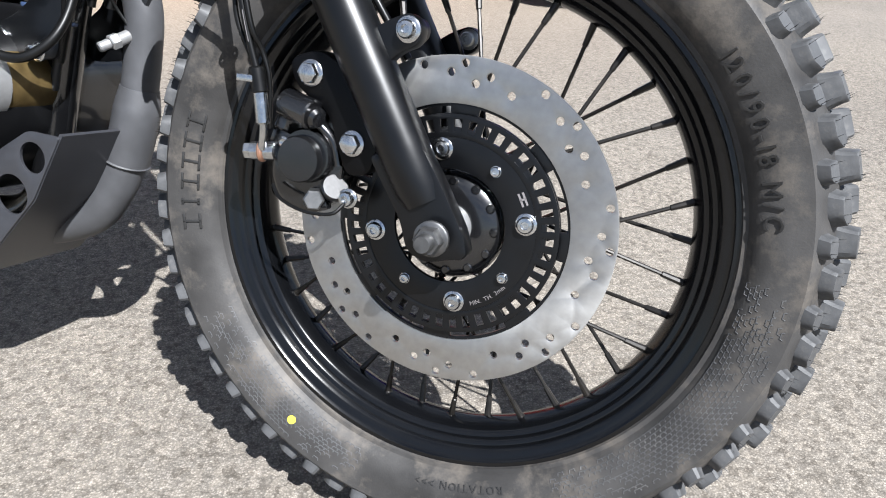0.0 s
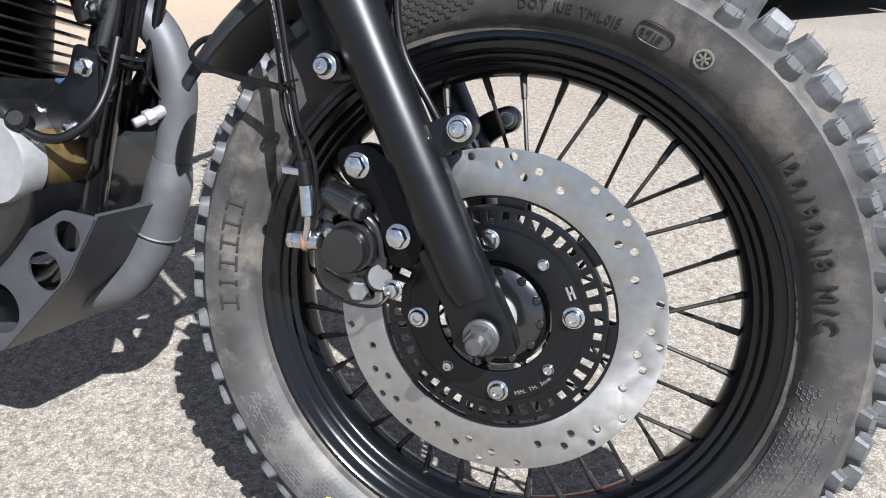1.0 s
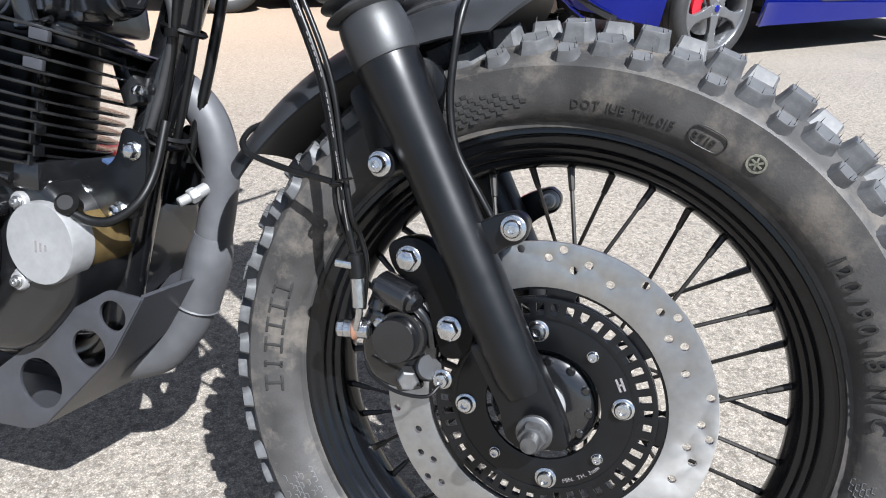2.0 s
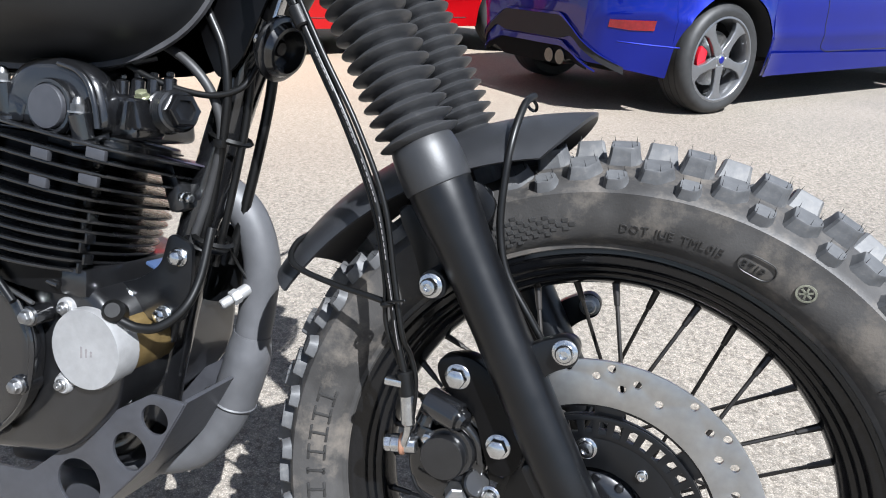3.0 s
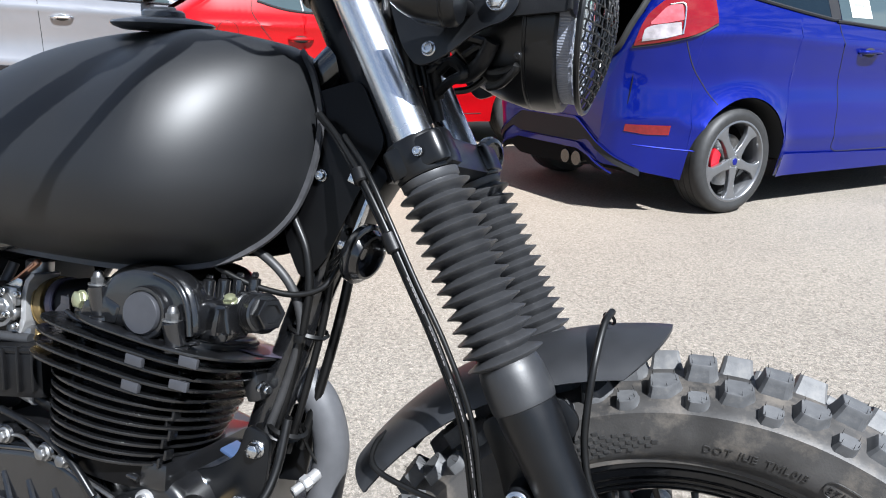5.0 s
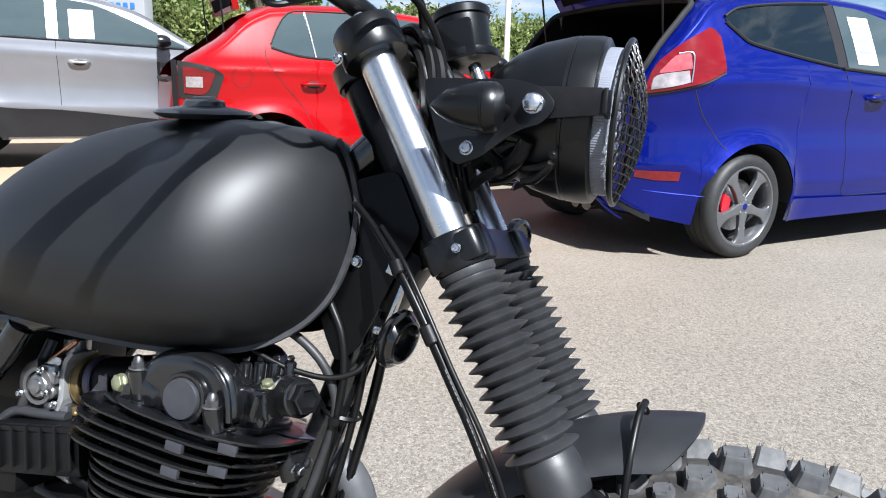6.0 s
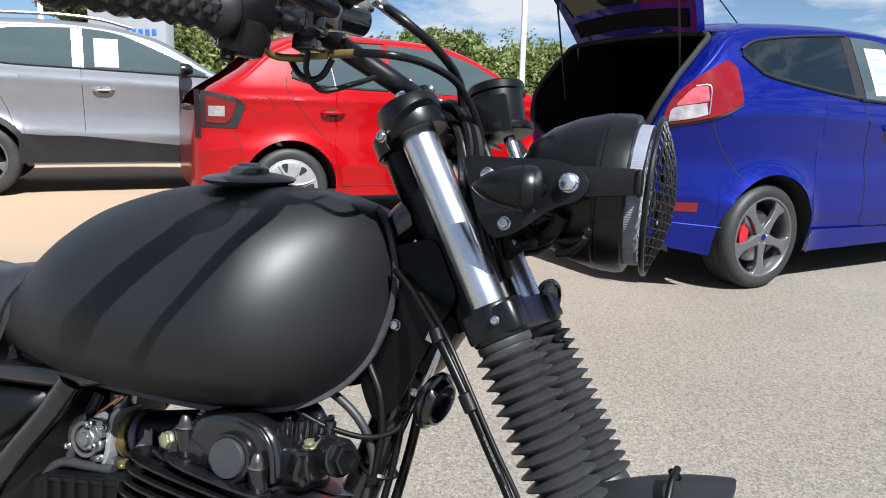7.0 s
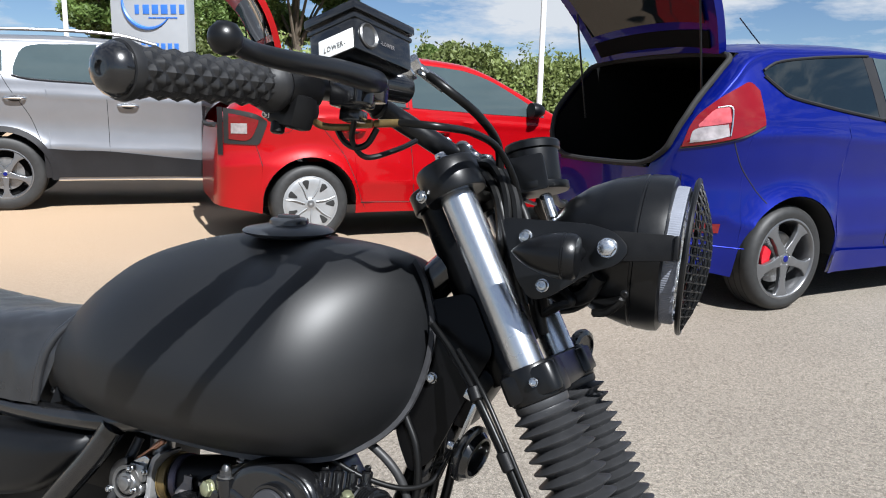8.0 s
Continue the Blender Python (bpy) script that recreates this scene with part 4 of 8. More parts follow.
# instrument in a cup
SP = along((-0.309, 0.0, 0.676), Vector((-0.309, 0.0, 0.676)) + Vector((-0.24, 0, 0.97)))
dial = part("speedometer", lathe([(0, 0.004), (0.020, 0.005), (0.0262, 0.008), (0.0275, 0.012), (0.0278, 0.044), (0.0302, 0.0455), (0.0306, 0.0525), (0.0292, 0.0545), (0.0262, 0.0545), (0.0258, 0.050), (0, 0.050)], SP, 44), SATIN, bike, "black round speedometer pod")
part("glass", lathe([(0, 0.0512), (0.0258, 0.0512), (0.0258, 0.0504), (0, 0.0504)], SP, 36), LENS, dial)
part("cup_bracket", join(moved(lathe([(0, -0.001), (0.0335, -0.001), (0.0350, 0.001), (0.0350, 0.0075), (0.0335, 0.0075), (0.0330, 0.0025), (0, 0.0025)], I4, 40), SP), box((0.070, 0.05, 0.0035), 0.001, at(-0.350, 0, 0.671, 0, 10))), SATIN, dial, "black instrument tray")
part("side_plate", slab(rounded([(-0.026, -0.004), (0.020, -0.002), (0.018, 0.036), (-0.022, 0.036)], 0.004), 0.0310, 0.0337, (), 0.0006, at(-0.309, 0, 0.676, 0, -13.9) @ SIDE), SATIN, dial, "flat black bracket plate")
part("speedo_drive", join(rod((-0.300, -0.006, 0.674), (-0.288, -0.006, 0.648), 0.0068, 12), rod((-0.288, -0.006, 0.649), (-0.281, -0.006, 0.632), 0.0052, 12)), ZINC, dial, "steel cable connector")

# handlebar with grip, lever, master cylinder
BARP = [(-0.395, 0.0, 0.705), (-0.395, -0.045, 0.706), (-0.405, -0.075, 0.713), (-0.440, -0.105, 0.733), (-0.459, -0.150, 0.744), (-0.466, -0.200, 0.738), (-0.469, -0.279, 0.7205), (-0.482, -0.415, 0.6945)]
bar = part("handlebar", join(tube(BARP, 0.0112, 16), moved(tube(BARP, 0.0112, 16), Matrix.Diagonal((1, -1, 1, 1)))), SATIN, bike, "satin black handlebar")
for s in (-1, 1):
    g0, g1 = Vector((-0.4685, s * 0.2795, 0.7203)), Vector((-0.4837, s * 0.4205, 0.6937))
    gm = along(g0, g1)
    L = (g1 - g0).length
    rows = []
    nr, nc = 97, 72
    for i in range(nr):
        h = 0.010 + (L - 0.018) * i / (nr - 1)
        ring = []
        for k in range(nc):
            a = 2 * math.pi * k / nc
            u, v = 8.0 * i / (nr - 1), 8.0 * k / nc
            rr = 0.0158 + 0.0026 * (1 - 2 * max(abs(((u + v) % 1) - 0.5), abs(((u - v) % 1) - 0.5)))
            ring.append((rr * math.cos(a), rr * math.sin(a), h))
        rows.append(ring)
    gb = grid(rows, True)
    gb.transform(gm)
    grip = part("grip", gb, GRIPM, bar, "black rubber diamond grip", 25)
    part("grip_flange", lathe([(0.011, -0.004), (0.0215, -0.003), (0.0225, 0.001), (0.0215, 0.005), (0.0185, 0.010), (0.0165, 0.014)], gm, 32), GRIPM, bar)
    part("grip_collar", lathe([(0.0160, L - 0.010), (0.0195, L - 0.008), (0.0205, L - 0.004), (0.0195, L + 0.0), (0.012, L + 0.001)], gm, 32), GRIPM, bar)
    part("bar_end", join(lathe([(0.0, L), (0.0182, L), (0.0182, L + 0.004), (0.0135, L + 0.011), (0.0085, L + 0.013), (0.0050, L + 0.013), (0.0045, L + 0.011), (0, L + 0.011)], gm, 12)), GLOSSB, bar, "faceted black bar end")
    sw = join(lathe([(0.012, -0.046), (0.0205, -0.045), (0.0215, -0.040), (0.0215, -0.010), (0.0200, -0.006), (0.012, -0.005)], gm, 28), box((0.034, 0.030, 0.036), 0.006, gm @ Matrix.Translation((0.0, 0.012 if s > 0 else -0.012, -0.026))))
    part("switch_housing", sw, MATTB, bar, "black switch housing")
    hexbolt(gm @ Vector((0.010, -0.026 * -s, -0.034)), (0.2, 0, -1), 0.003, ZINC, bar, 0.003, 1.2, "housing_screw", True)
    lever = tube([(-0.3786, s * 0.4439, 0.7038), (-0.3824, s * 0.4179, 0.7051), (-0.3812, s * 0.3756, 0.7111), (-0.3829, s * 0.3244, 0.7207), (-0.3857, s * 0.2733, 0.728), (-0.397, s * 0.235, 0.735)], 0.006, 14, 8, [0.0062, 0.0061, 0.0071, 0.0082, 0.0095, 0.0105])
    part("lever", join(lever, moved(lathe([(0, -0.0112), (0.0066, -0.0092), (0.0106, -0.004), (0.0112, 0.0), (0.0106, 0.004), (0.0066, 0.0092), (0, 0.0112)], I4, 24), at(-0.3795, s * 0.4457, 0.7042) @ Matrix.Scale(0.89, 4))), SATIN, bar, "black brake lever with a ball end" if s < 0 else "black clutch lever")
MC = at(-0.425, -0.215, 0.7690, 0, -12, -16)
FRONT = Matrix(((0, 0, 1, 0), (1, 0, 0, 0), (0, 1, 0, 0), (0, 0, 0, 1)))  # a drawing that faces ahead
mc = part("master_cylinder", box((0.055, 0.072, 0.036), 0.004, MC), GLOSSB, bar, "black brake fluid reservoir")
part("reservoir_lid", box((0.061, 0.078, 0.008), 0.002, MC @ at(0, 0, 0.0195)), GLOSSB, mc)
part("lid_gasket", box((0.057, 0.074, 0.004), 0.001, MC @ at(0, 0, 0.011)), GLOSSB, mc)
part("sight_glass", lathe([(0, 0.0282), (0.0078, 0.0282), (0.0098, 0.0300), (0.0110, 0.0290), (0.0110, 0.0270)], MC @ at(0, -0.0205, -0.003) @ FRONT, 28), DARKST, mc)
part("cylinder_body", join(rod((-0.430, -0.240, 0.738), (-0.405, -0.160, 0.748), 0.0135, 20), box((0.030, 0.030, 0.022), 0.004, at(-0.405, -0.235, 0.730))), GLOSSB, mc)
part("label", box((0.040, 0.001, 0.017), 0.0002, MC @ at(0.0055, -0.0366, -0.0085)), WHITE, mc, "white level label")
part("lettering", lettering("LOWER-", lambda s: MC @ at(-0.008 + s, -0.0374, -0.0125) @ SIDE, 0.0068, 0.14, 0.9, 0.6), INK, mc, "small black print")
part("lettering", lettering("-LOWER", lambda s: MC @ at(0.0283, -0.0060 + s, -0.006) @ FRONT, 0.0050, 0.12, 0.9, 0.6), HAZE, mc, "small raised print")
part("lid_ridge", join(*[box((0.046, 0.0016, 0.0016), 0.0004, MC @ at(0, -0.024 + 0.012 * k, 0.0240)) for k in range(5)]), GLOSSB, mc)
part("banjo_bolt", join(rod((-0.412, -0.162, 0.762), (-0.402, -0.160, 0.770), 0.0125, 20), rod((-0.404, -0.1605, 0.7685), (-0.394, -0.158, 0.7755), 0.0085, 6)), ZINC, mc, "zinc banjo bolt")
hexbolt((-0.408, -0.232, 0.722), (0, -0.2, -1), 0.0055, ZINC, mc, 0.007, 1.25, "pivot_bolt")
part("brake_hose", tube([(-0.398, -0.150, 0.771), (-0.365, -0.150, 0.750), (-0.3452, -0.115, 0.734), (-0.3369, -0.075, 0.7155), (-0.3358, -0.055, 0.6854), (-0.3214, -0.045, 0.6271), (-0.3, -0.035, 0.555)], 0.0044, 12), CABLE, bike, "black brake hose")
part("hose_crimp", rod((-0.399, -0.150, 0.7715), (-0.368, -0.150, 0.752), 0.0056, 14), ZINC, bike)
part("throttle_elbow", tube([(-0.456, -0.250, 0.715), (-0.455, -0.238, 0.704), (-0.450, -0.222, 0.699), (-0.428, -0.206, 0.702)], 0.0033, 12), BRASS, bike, "brass cable elbow")
part("elbow_sleeve", rod((-0.463, -0.250, 0.728), (-0.453, -0.250, 0.709), 0.0070, 16), MATTB, bike)
part("lever_perch", join(box((0.034, 0.024, 0.020), 0.004, at(-0.415, -0.238, 0.722, 0, 0, -14)), rod((-0.398, -0.250, 0.712), (-0.398, -0.250, 0.742), 0.0085, 18), box((0.020, 0.016, 0.010), 0.002, at(-0.420, -0.225, 0.708))), GLOSSB, bike, "black lever perch")
part("throttle_box", join(box((0.036, 0.026, 0.030), 0.007, at(-0.462, -0.256, 0.705, 0, 10, -14)), rod((-0.470, -0.262, 0.694), (-0.470, -0.262, 0.684), 0.006, 12)), MATTB, bike, "black throttle cable box")
hexbolt((-0.478, -0.268, 0.699), (-0.2, -1, -0.4), 0.0032, ZINC, bike, 0.003, 1.2, "box_screw", True)
part("switch_lead", tube([(-0.420, -0.222, 0.706), (-0.430, -0.205, 0.690), (-0.422, -0.190, 0.678), (-0.405, -0.165, 0.690), (-0.402, -0.13, 0.705)], 0.0026, 8), CABLE, bike)
part("bar_tie", moved(lathe([(0.0114, -0.003), (0.0135, 0), (0.0114, 0.003)], I4, 24, True), along((-0.450, -0.125, 0.739), (-0.459, -0.150, 0.744))), CABLE, bike)
part("cable_adjuster", join(rod((-0.432, -0.205, 0.705), (-0.412, -0.202, 0.7065), 0.0042, 6), rod((-0.412, -0.202, 0.7065), (-0.385, -0.198, 0.709), 0.0036, 14)), BRASS, bike)
part("throttle_cable", tube([(-0.388, -0.199, 0.709), (-0.350, -0.195, 0.707), (-0.34, -0.14, 0.7128), (-0.328, -0.095, 0.7055), (-0.3155, -0.06, 0.6713), (-0.3108, -0.045, 0.6225), (-0.295, -0.030, 0.555)], 0.0036, 10), CABLE, bike)
part("loom", tube([(-0.452, -0.200, 0.704), (-0.441, -0.200, 0.690), (-0.428, -0.200, 0.685), (-0.417, -0.200, 0.689), (-0.409, -0.200, 0.703)], 0.0030, 8), CABLE, bike)
for i, (dx, dz) in enumerate(((0.0, 0.0), (0.010, -0.006), (-0.006, -0.012))):
    part("loom", tube([(-0.372 + dx, -0.03, 0.70 + dz), (-0.345 + dx, -0.055, 0.695 + dz), (-0.325 + dx, -0.065, 0.665 + dz), (-0.320 + dx, -0.065, 0.62 + dz), (-0.335 + dx, -0.05, 0.58)], 0.0055, 8), CABLE, bike)
for i in range(7):
    random.seed(20 + i)
    p = [Vector((-0.30 + 0.012 * i, -0.06 + 0.012 * random.random(), 0.565 + 0.02 * random.random()))]
    for k in range(4):
        p.append(p[-1] + Vector((0.014 * (1 if k < 2 else -1), 0.022 * (random.random() - 0.4), -0.014 + 0.022 * random.random())))
    part("loom", tube(p, 0.0028 + 0.002 * random.random(), 8), CABLE, bike)
for pts, r in (([(-0.362, -0.040, 0.690), (-0.338, -0.060, 0.668), (-0.318, -0.066, 0.620), (-0.306, -0.050, 0.565), (-0.290, -0.030, 0.520)], 0.0058), ([(-0.350, -0.030, 0.690), (-0.312, -0.050, 0.655), (-0.290, -0.050, 0.600), (-0.280, -0.030, 0.545)], 0.0050), ([(-0.345, -0.030, 0.690), (-0.315, -0.030, 0.640), (-0.300, -0.028, 0.580), (-0.285, -0.015, 0.525)], 0.0075), ([(-0.300, -0.020, 0.590), (-0.262, -0.040, 0.566), (-0.235, -0.060, 0.572), (-0.222, -0.070, 0.592)], 0.0075)):
    part("wrapped_loom", tube(pts, r, 12), MATTB, bike, "black taped wiring loom")
part("bar_clamp", box((0.034, 0.026, 0.030), 0.005, at(-0.393, -0.040, 0.700, 0, -20)), SATIN, bike, "black handlebar clamp")
part("bar_clamp", box((0.034, 0.026, 0.030), 0.005, at(-0.393, 0.040, 0.700, 0, -20)), SATIN, bike, "black handlebar clamp")
for s in (-1, 1):
    hexbolt((-0.385, s * 0.034, 0.712), (0.3, 0, 1), 0.0052, ZINC, bike, 0.007, 1.2, "clamp_bolt", True)
    hexbolt((-0.405, s * 0.046, 0.716), (0.3, 0, 1), 0.0052, ZINC, bike, 0.007, 1.2, "clamp_bolt", True)

far_horn = part("far_horn", lathe([(0, -0.014), (0.010, -0.014), (0.016, -0.008), (0.0235, -0.005), (0.0250, 0.0), (0.0235, 0.004), (0.019, 0.006), (0.017, 0.003), (0, 0.002)], along((-0.266, 0.118, 0.500), (0.0, 0.02, 0.48)), 36), GLOSSB, bike, "second round black horn")
# ---- tank ----
def smooth_line(pts):
    line = spline([(x, y, 0) for x, y in pts], 10)
    lx, ly = [], []
    for p in line:
        if not lx or p.x > lx[-1] + 1e-6:
            lx.append(p.x)
            ly.append(p.y)
    return lambda x: float(np.interp(x, lx, ly))


SEAM = [(-0.906, 0.373, 0.078), (-0.821, 0.360, 0.085), (-0.747, 0.353, 0.088), (-0.617, 0.351, 0.090), (-0.559, 0.354, 0.085), (-0.507, 0.361, 0.076), (-0.472, 0.374, 0.066), (-0.441, 0.397, 0.054), (-0.419, 0.428, 0.046), (-0.406, 0.470, 0.041), (-0.403, 0.515, 0.038), (-0.412, 0.546, 0.034),
        (-0.428, 0.573, 0.027), (-0.455, 0.594, 0.014), (-0.515, 0.604, 0.0), (-0.620, 0.607, 0.0), (-0.690, 0.599, 0.0), (-0.760, 0.582, 0.0), (-0.830, 0.554, 0.0), (-0.895, 0.503, 0.012), (-0.930, 0.445, 0.035), (-0.932, 0.400, 0.060)]
loop = spline([Vector(p) for p in SEAM + SEAM[:1]], 7)[:-1]
LOWER = smooth_line([(-0.935, 0.415), (-0.928, 0.390), (-0.906, 0.373), (-0.821, 0.360), (-0.747, 0.353), (-0.617, 0.351), (-0.559, 0.354), (-0.507, 0.361), (-0.472, 0.374), (-0.441, 0.397), (-0.419, 0.428), (-0.407, 0.468), (-0.403, 0.500)])
UPPER = smooth_line([(-0.935, 0.420), (-0.925, 0.458), (-0.895, 0.503), (-0.830, 0.554), (-0.760, 0.582), (-0.690, 0.599), (-0.620, 0.607), (-0.515, 0.604), (-0.455, 0.594), (-0.428, 0.573), (-0.412, 0.546), (-0.403, 0.505)])
WIDE = smooth_line([(-0.935, 0.064), (-0.90, 0.090), (-0.84, 0.130), (-0.77, 0.166), (-0.70, 0.183), (-0.64, 0.186), (-0.575, 0.184)] + [(-0.575 + 0.173 * k / 12, 0.021 + 0.163 * (1 - (k / 12) ** 2.834) ** 0.904) for k in range(2, 13)])
EDGE = smooth_line([(-0.935, 0.060), (-0.906, 0.078), (-0.821, 0.085), (-0.747, 0.088), (-0.617, 0.090), (-0.559, 0.085), (-0.507, 0.076), (-0.472, 0.066), (-0.441, 0.054), (-0.419, 0.046), (-0.403, 0.038)])
FORM = smooth_line([(0.0, 0.0), (0.05, 0.40), (0.12, 0.70), (0.20, 0.89), (0.29, 0.98), (0.38, 1.0)] + [(0.4 + 0.6 * k / 24, (1 - (k / 24) ** 1.816) ** 0.385) for k in range(1, 25)])
SLOPE = smooth_line([(0.0, 0.0), (0.05, 0.40), (0.12, 0.70), (0.20, 0.89), (0.29, 0.98), (0.38, 1.0), (0.50, 0.945), (0.60, 0.87), (0.70, 0.76), (0.79, 0.63), (0.87, 0.475), (0.935, 0.325), (0.975, 0.19), (0.993, 0.09), (1.0, 0.0)])
rows = []
for i in range(81):
    t = 0.5 - 0.5 * math.cos(math.pi * i / 80)
    x = -0.9345 + (0.9345 - 0.4032) * t
    zb, zt, w, ye = LOWER(x), UPPER(x), WIDE(x), EDGE(x)
    row = []
    for k in range(41):
        g = 0.5 - 0.5 * math.cos(math.pi * k / 40)
        q = min(1.0, max(0.0, (-0.52 - x) / 0.08))
        s = FORM(g) * (1 - q) + SLOPE(g) * q
        low = ye + (w - ye) * s if g < 0.38 else w * s
        row.append((x, -low, zb + (zt - zb) * g))
    rows.append(row + [(p[0], -p[1], p[2]) for p in row[-2::-1]])
shellbm = grid(rows)
for row in (rows[0], rows[-1]):
    shellbm.faces.new([shellbm.verts.new(p) for p in row])
bmesh.ops.remove_doubles(shellbm, verts=shellbm.verts, dist=0.0002)
tank = part("fuel_tank", shellbm, TANKP, bike, "matt black teardrop fuel tank", 60)
lip = []
n = len(loop)
i0, i1 = 0, int(n * 12.6 / 22)
edge_rows = []
for i in range(i0, i1 + 1):
    p = loop[i]
    a, b = loop[(i - 1) % n], loop[(i + 1) % n]
    nrm = Vector((b.y - a.y, -(b.x - a.x))).normalized()
    edge_rows.append([(p.x - nrm.x * 0.001, -p.z - 0.0012, p.y - nrm.y * 0.001), (p.x + nrm.x * 0.0050, -p.z - 0.0022, p.y + nrm.y * 0.0050), (p.x + nrm.x * 0.0056, -p.z + 0.002, p.y + nrm.y * 0.0056), (p.x - nrm.x * 0.001, -p.z + 0.003, p.y - nrm.y * 0.001)])
part("tank_flange", grid(edge_rows, True), FLANGE, tank, "worn grey seam flange")
CAPM = at(-0.5985, -0.038, 0.6045) @ Matrix.Rotation(radians(10), 4, Vector((1, 0, 0))) @ Matrix.Diagonal((1.16, 1.16, 1.05, 1))
cap = part("fuel_cap", lathe([(0, -0.004), (0.036, -0.003), (0.044, 0.000), (0.0465, 0.0028), (0.044, 0.0052), (0.030, 0.0085), (0.0195, 0.0105), (0.0190, 0.0150), (0.0165, 0.0172), (0, 0.0175)], CAPM, 44), CAPP, tank, "flat dark grey filler cap with a low grip")
part("lock_cover", box((0.020, 0.012, 0.004), 0.0015, CAPM @ at(0, 0, 0.0185)), CAPP, cap)

# ---- seat, side panel, rear frame ----
rows = []
for i in range(49):
    x = -0.842 - 0.46 * i / 48
    z1 = 0.493 - 0.030 * math.sin(min(1, i / 24) * math.pi / 2) + 0.02 * max(0, i / 48 - 0.5)
    z0 = 0.358
    w = 0.110 + 0.022 * min(1, i / 20)
    row = []
    for k in range(65):
        a = math.pi * k / 64
        c, s_ = math.cos(a), math.sin(a)
        y = -w * math.copysign(abs(c) ** 0.55, c)
        z = z0 + (z1 - z0) * abs(s_) ** 0.5
        u, v = i * 0.46 / 48 / 0.075, a / 0.72
        crease = min(abs(((u + v) % 1) - 0.5), abs(((u - v) % 1) - 0.5))
        d = 0.0030 * min(1.0, crease / 0.16) - 0.0030
        row.append((x - 0.38 * (0.49 - z) - (0.010 * abs(s_) if i == 0 else 0), y + math.copysign(d, y) * abs(c) ** 0.5, z + d * abs(s_)))
    rows.append(row)
seat = part("seat", grid(rows), LEATHER, bike, "black quilted vinyl seat with stitching", 50)
part("seat_face", grid([[(-0.882, y, 0.360), (-0.850, y * 0.9, 0.475)] for y in np.linspace(-0.10, 0.10, 9)]), LEATHER, seat)
part("piping", tube([(-0.894, -0.1115, 0.364), (-0.889, -0.1135, 0.403), (-0.880, -0.1110, 0.436), (-0.866, -0.1010, 0.4600), (-0.850, -0.085, 0.478), (-0.848, 0.0, 0.495), (-0.850, 0.092, 0.478), (-0.866, 0.110, 0.450)], 0.0055, 12), LEATHER, seat)


def seat_side(x, z):
    """How far out the seat's near side stands."""
    i = min(20.0, max(0.0, (-0.842 - x - 0.38 * (0.49 - z)) / 0.46 * 48))
    z1 = 0.493 - 0.030 * math.sin(i / 24 * math.pi / 2)
    s_ = min(1.0, max(0.0, (z - 0.358) / (z1 - 0.358))) ** 2
    return -(0.110 + 0.022 * i / 20) * math.sqrt(1 - s_ * s_) ** 0.55


for x0, z0, x1, z1 in ((-0.876, 0.4550, -0.985, 0.4230), (-0.950, 0.4460, -0.890, 0.4060), (-0.890, 0.3870, -0.985, 0.3560)):
    line = [(x0 + (x1 - x0) * g, z0 + (z1 - z0) * g) for g in np.linspace(0, 1, 25)]
    part("seat_seam", tube([(x, seat_side(x, z) + 0.0030, z) for x, z in line], 0.0016, 6, 0), SEAMB, seat)
    for x, z in line:
        part("stitch", box((0.0026, 0.0010, 0.0008), 0, at(x, seat_side(x, z) + 0.0018, z, 0, math.degrees(math.atan2(z0 - z1, x1 - x0)))), STITCH, seat)
rows = []
for i in range(29):
    u = i / 28
    row = []
    for k in range(21):
        v = k / 20
        front = -0.905 + 0.095 * min(1.0, v * 1.35) ** 0.8
        x = -1.12 + (front + 1.12) * u
        z = 0.185 + 0.055 * u + (0.130 - 0.034 * u) * v
        bulge = math.sqrt(max(0.0, 1 - (2 * v - 1) ** 4)) * math.sqrt(max(0.0, 1 - u ** 10))
        row.append((x, -0.086 - 0.036 * bulge, z))
    rows.append(row)
part("side_panel", thick(grid(rows), 0.003), SATIN, bike, "satin black domed side panel")
for s in (-1, 1):
    part("frame_tube", tube([(-1.25, s * 0.105, 0.365), (-0.97, s * 0.1, 0.347), (-0.80, s * 0.098, 0.353), (-0.70, s * 0.085, 0.375), (-0.60, s * 0.04, 0.41), (-0.46, s * 0.02, 0.50)], 0.0135, 14), GLOSSB, bike, "gloss black frame tube")
    part("frame_tube", tube([(-0.772, s * 0.100, 0.352), (-0.800, s * 0.102, 0.310), (-0.842, s * 0.104, 0.258), (-0.885, s * 0.104, 0.200), (-0.915, s * 0.104, 0.10), (-0.90, s * 0.1, 0.0)], 0.0155, 14), GLOSSB, bike, "gloss black frame tube")

# ---- frame front ----
part("head_tube", rod((-0.315, 0, 0.468), (-0.425, 0, 0.662), 0.027, 32), GUSSET, bike, "black steering head")
part("head_bearing", rod((-0.419, 0, 0.652), (-0.431, 0, 0.673), 0.033, 32), SATIN, bike)
part("down_tube", tube([(-0.348, 0, 0.515), (-0.384, 0, 0.42), (-0.418, 0, 0.320), (-0.457, 0, 0.183), (-0.490, 0, 0.030), (-0.505, 0, -0.045), (-0.56, 0, -0.085), (-0.70, 0, -0.09)], 0.0215, 18), GLOSSB, bike, "gloss black frame down tube")
part("backbone", tube([(-0.40, 0, 0.585), (-0.47, 0, 0.52), (-0.60, 0, 0.46), (-0.80, 0, 0.40)], 0.022, 14), GLOSSB, bike)
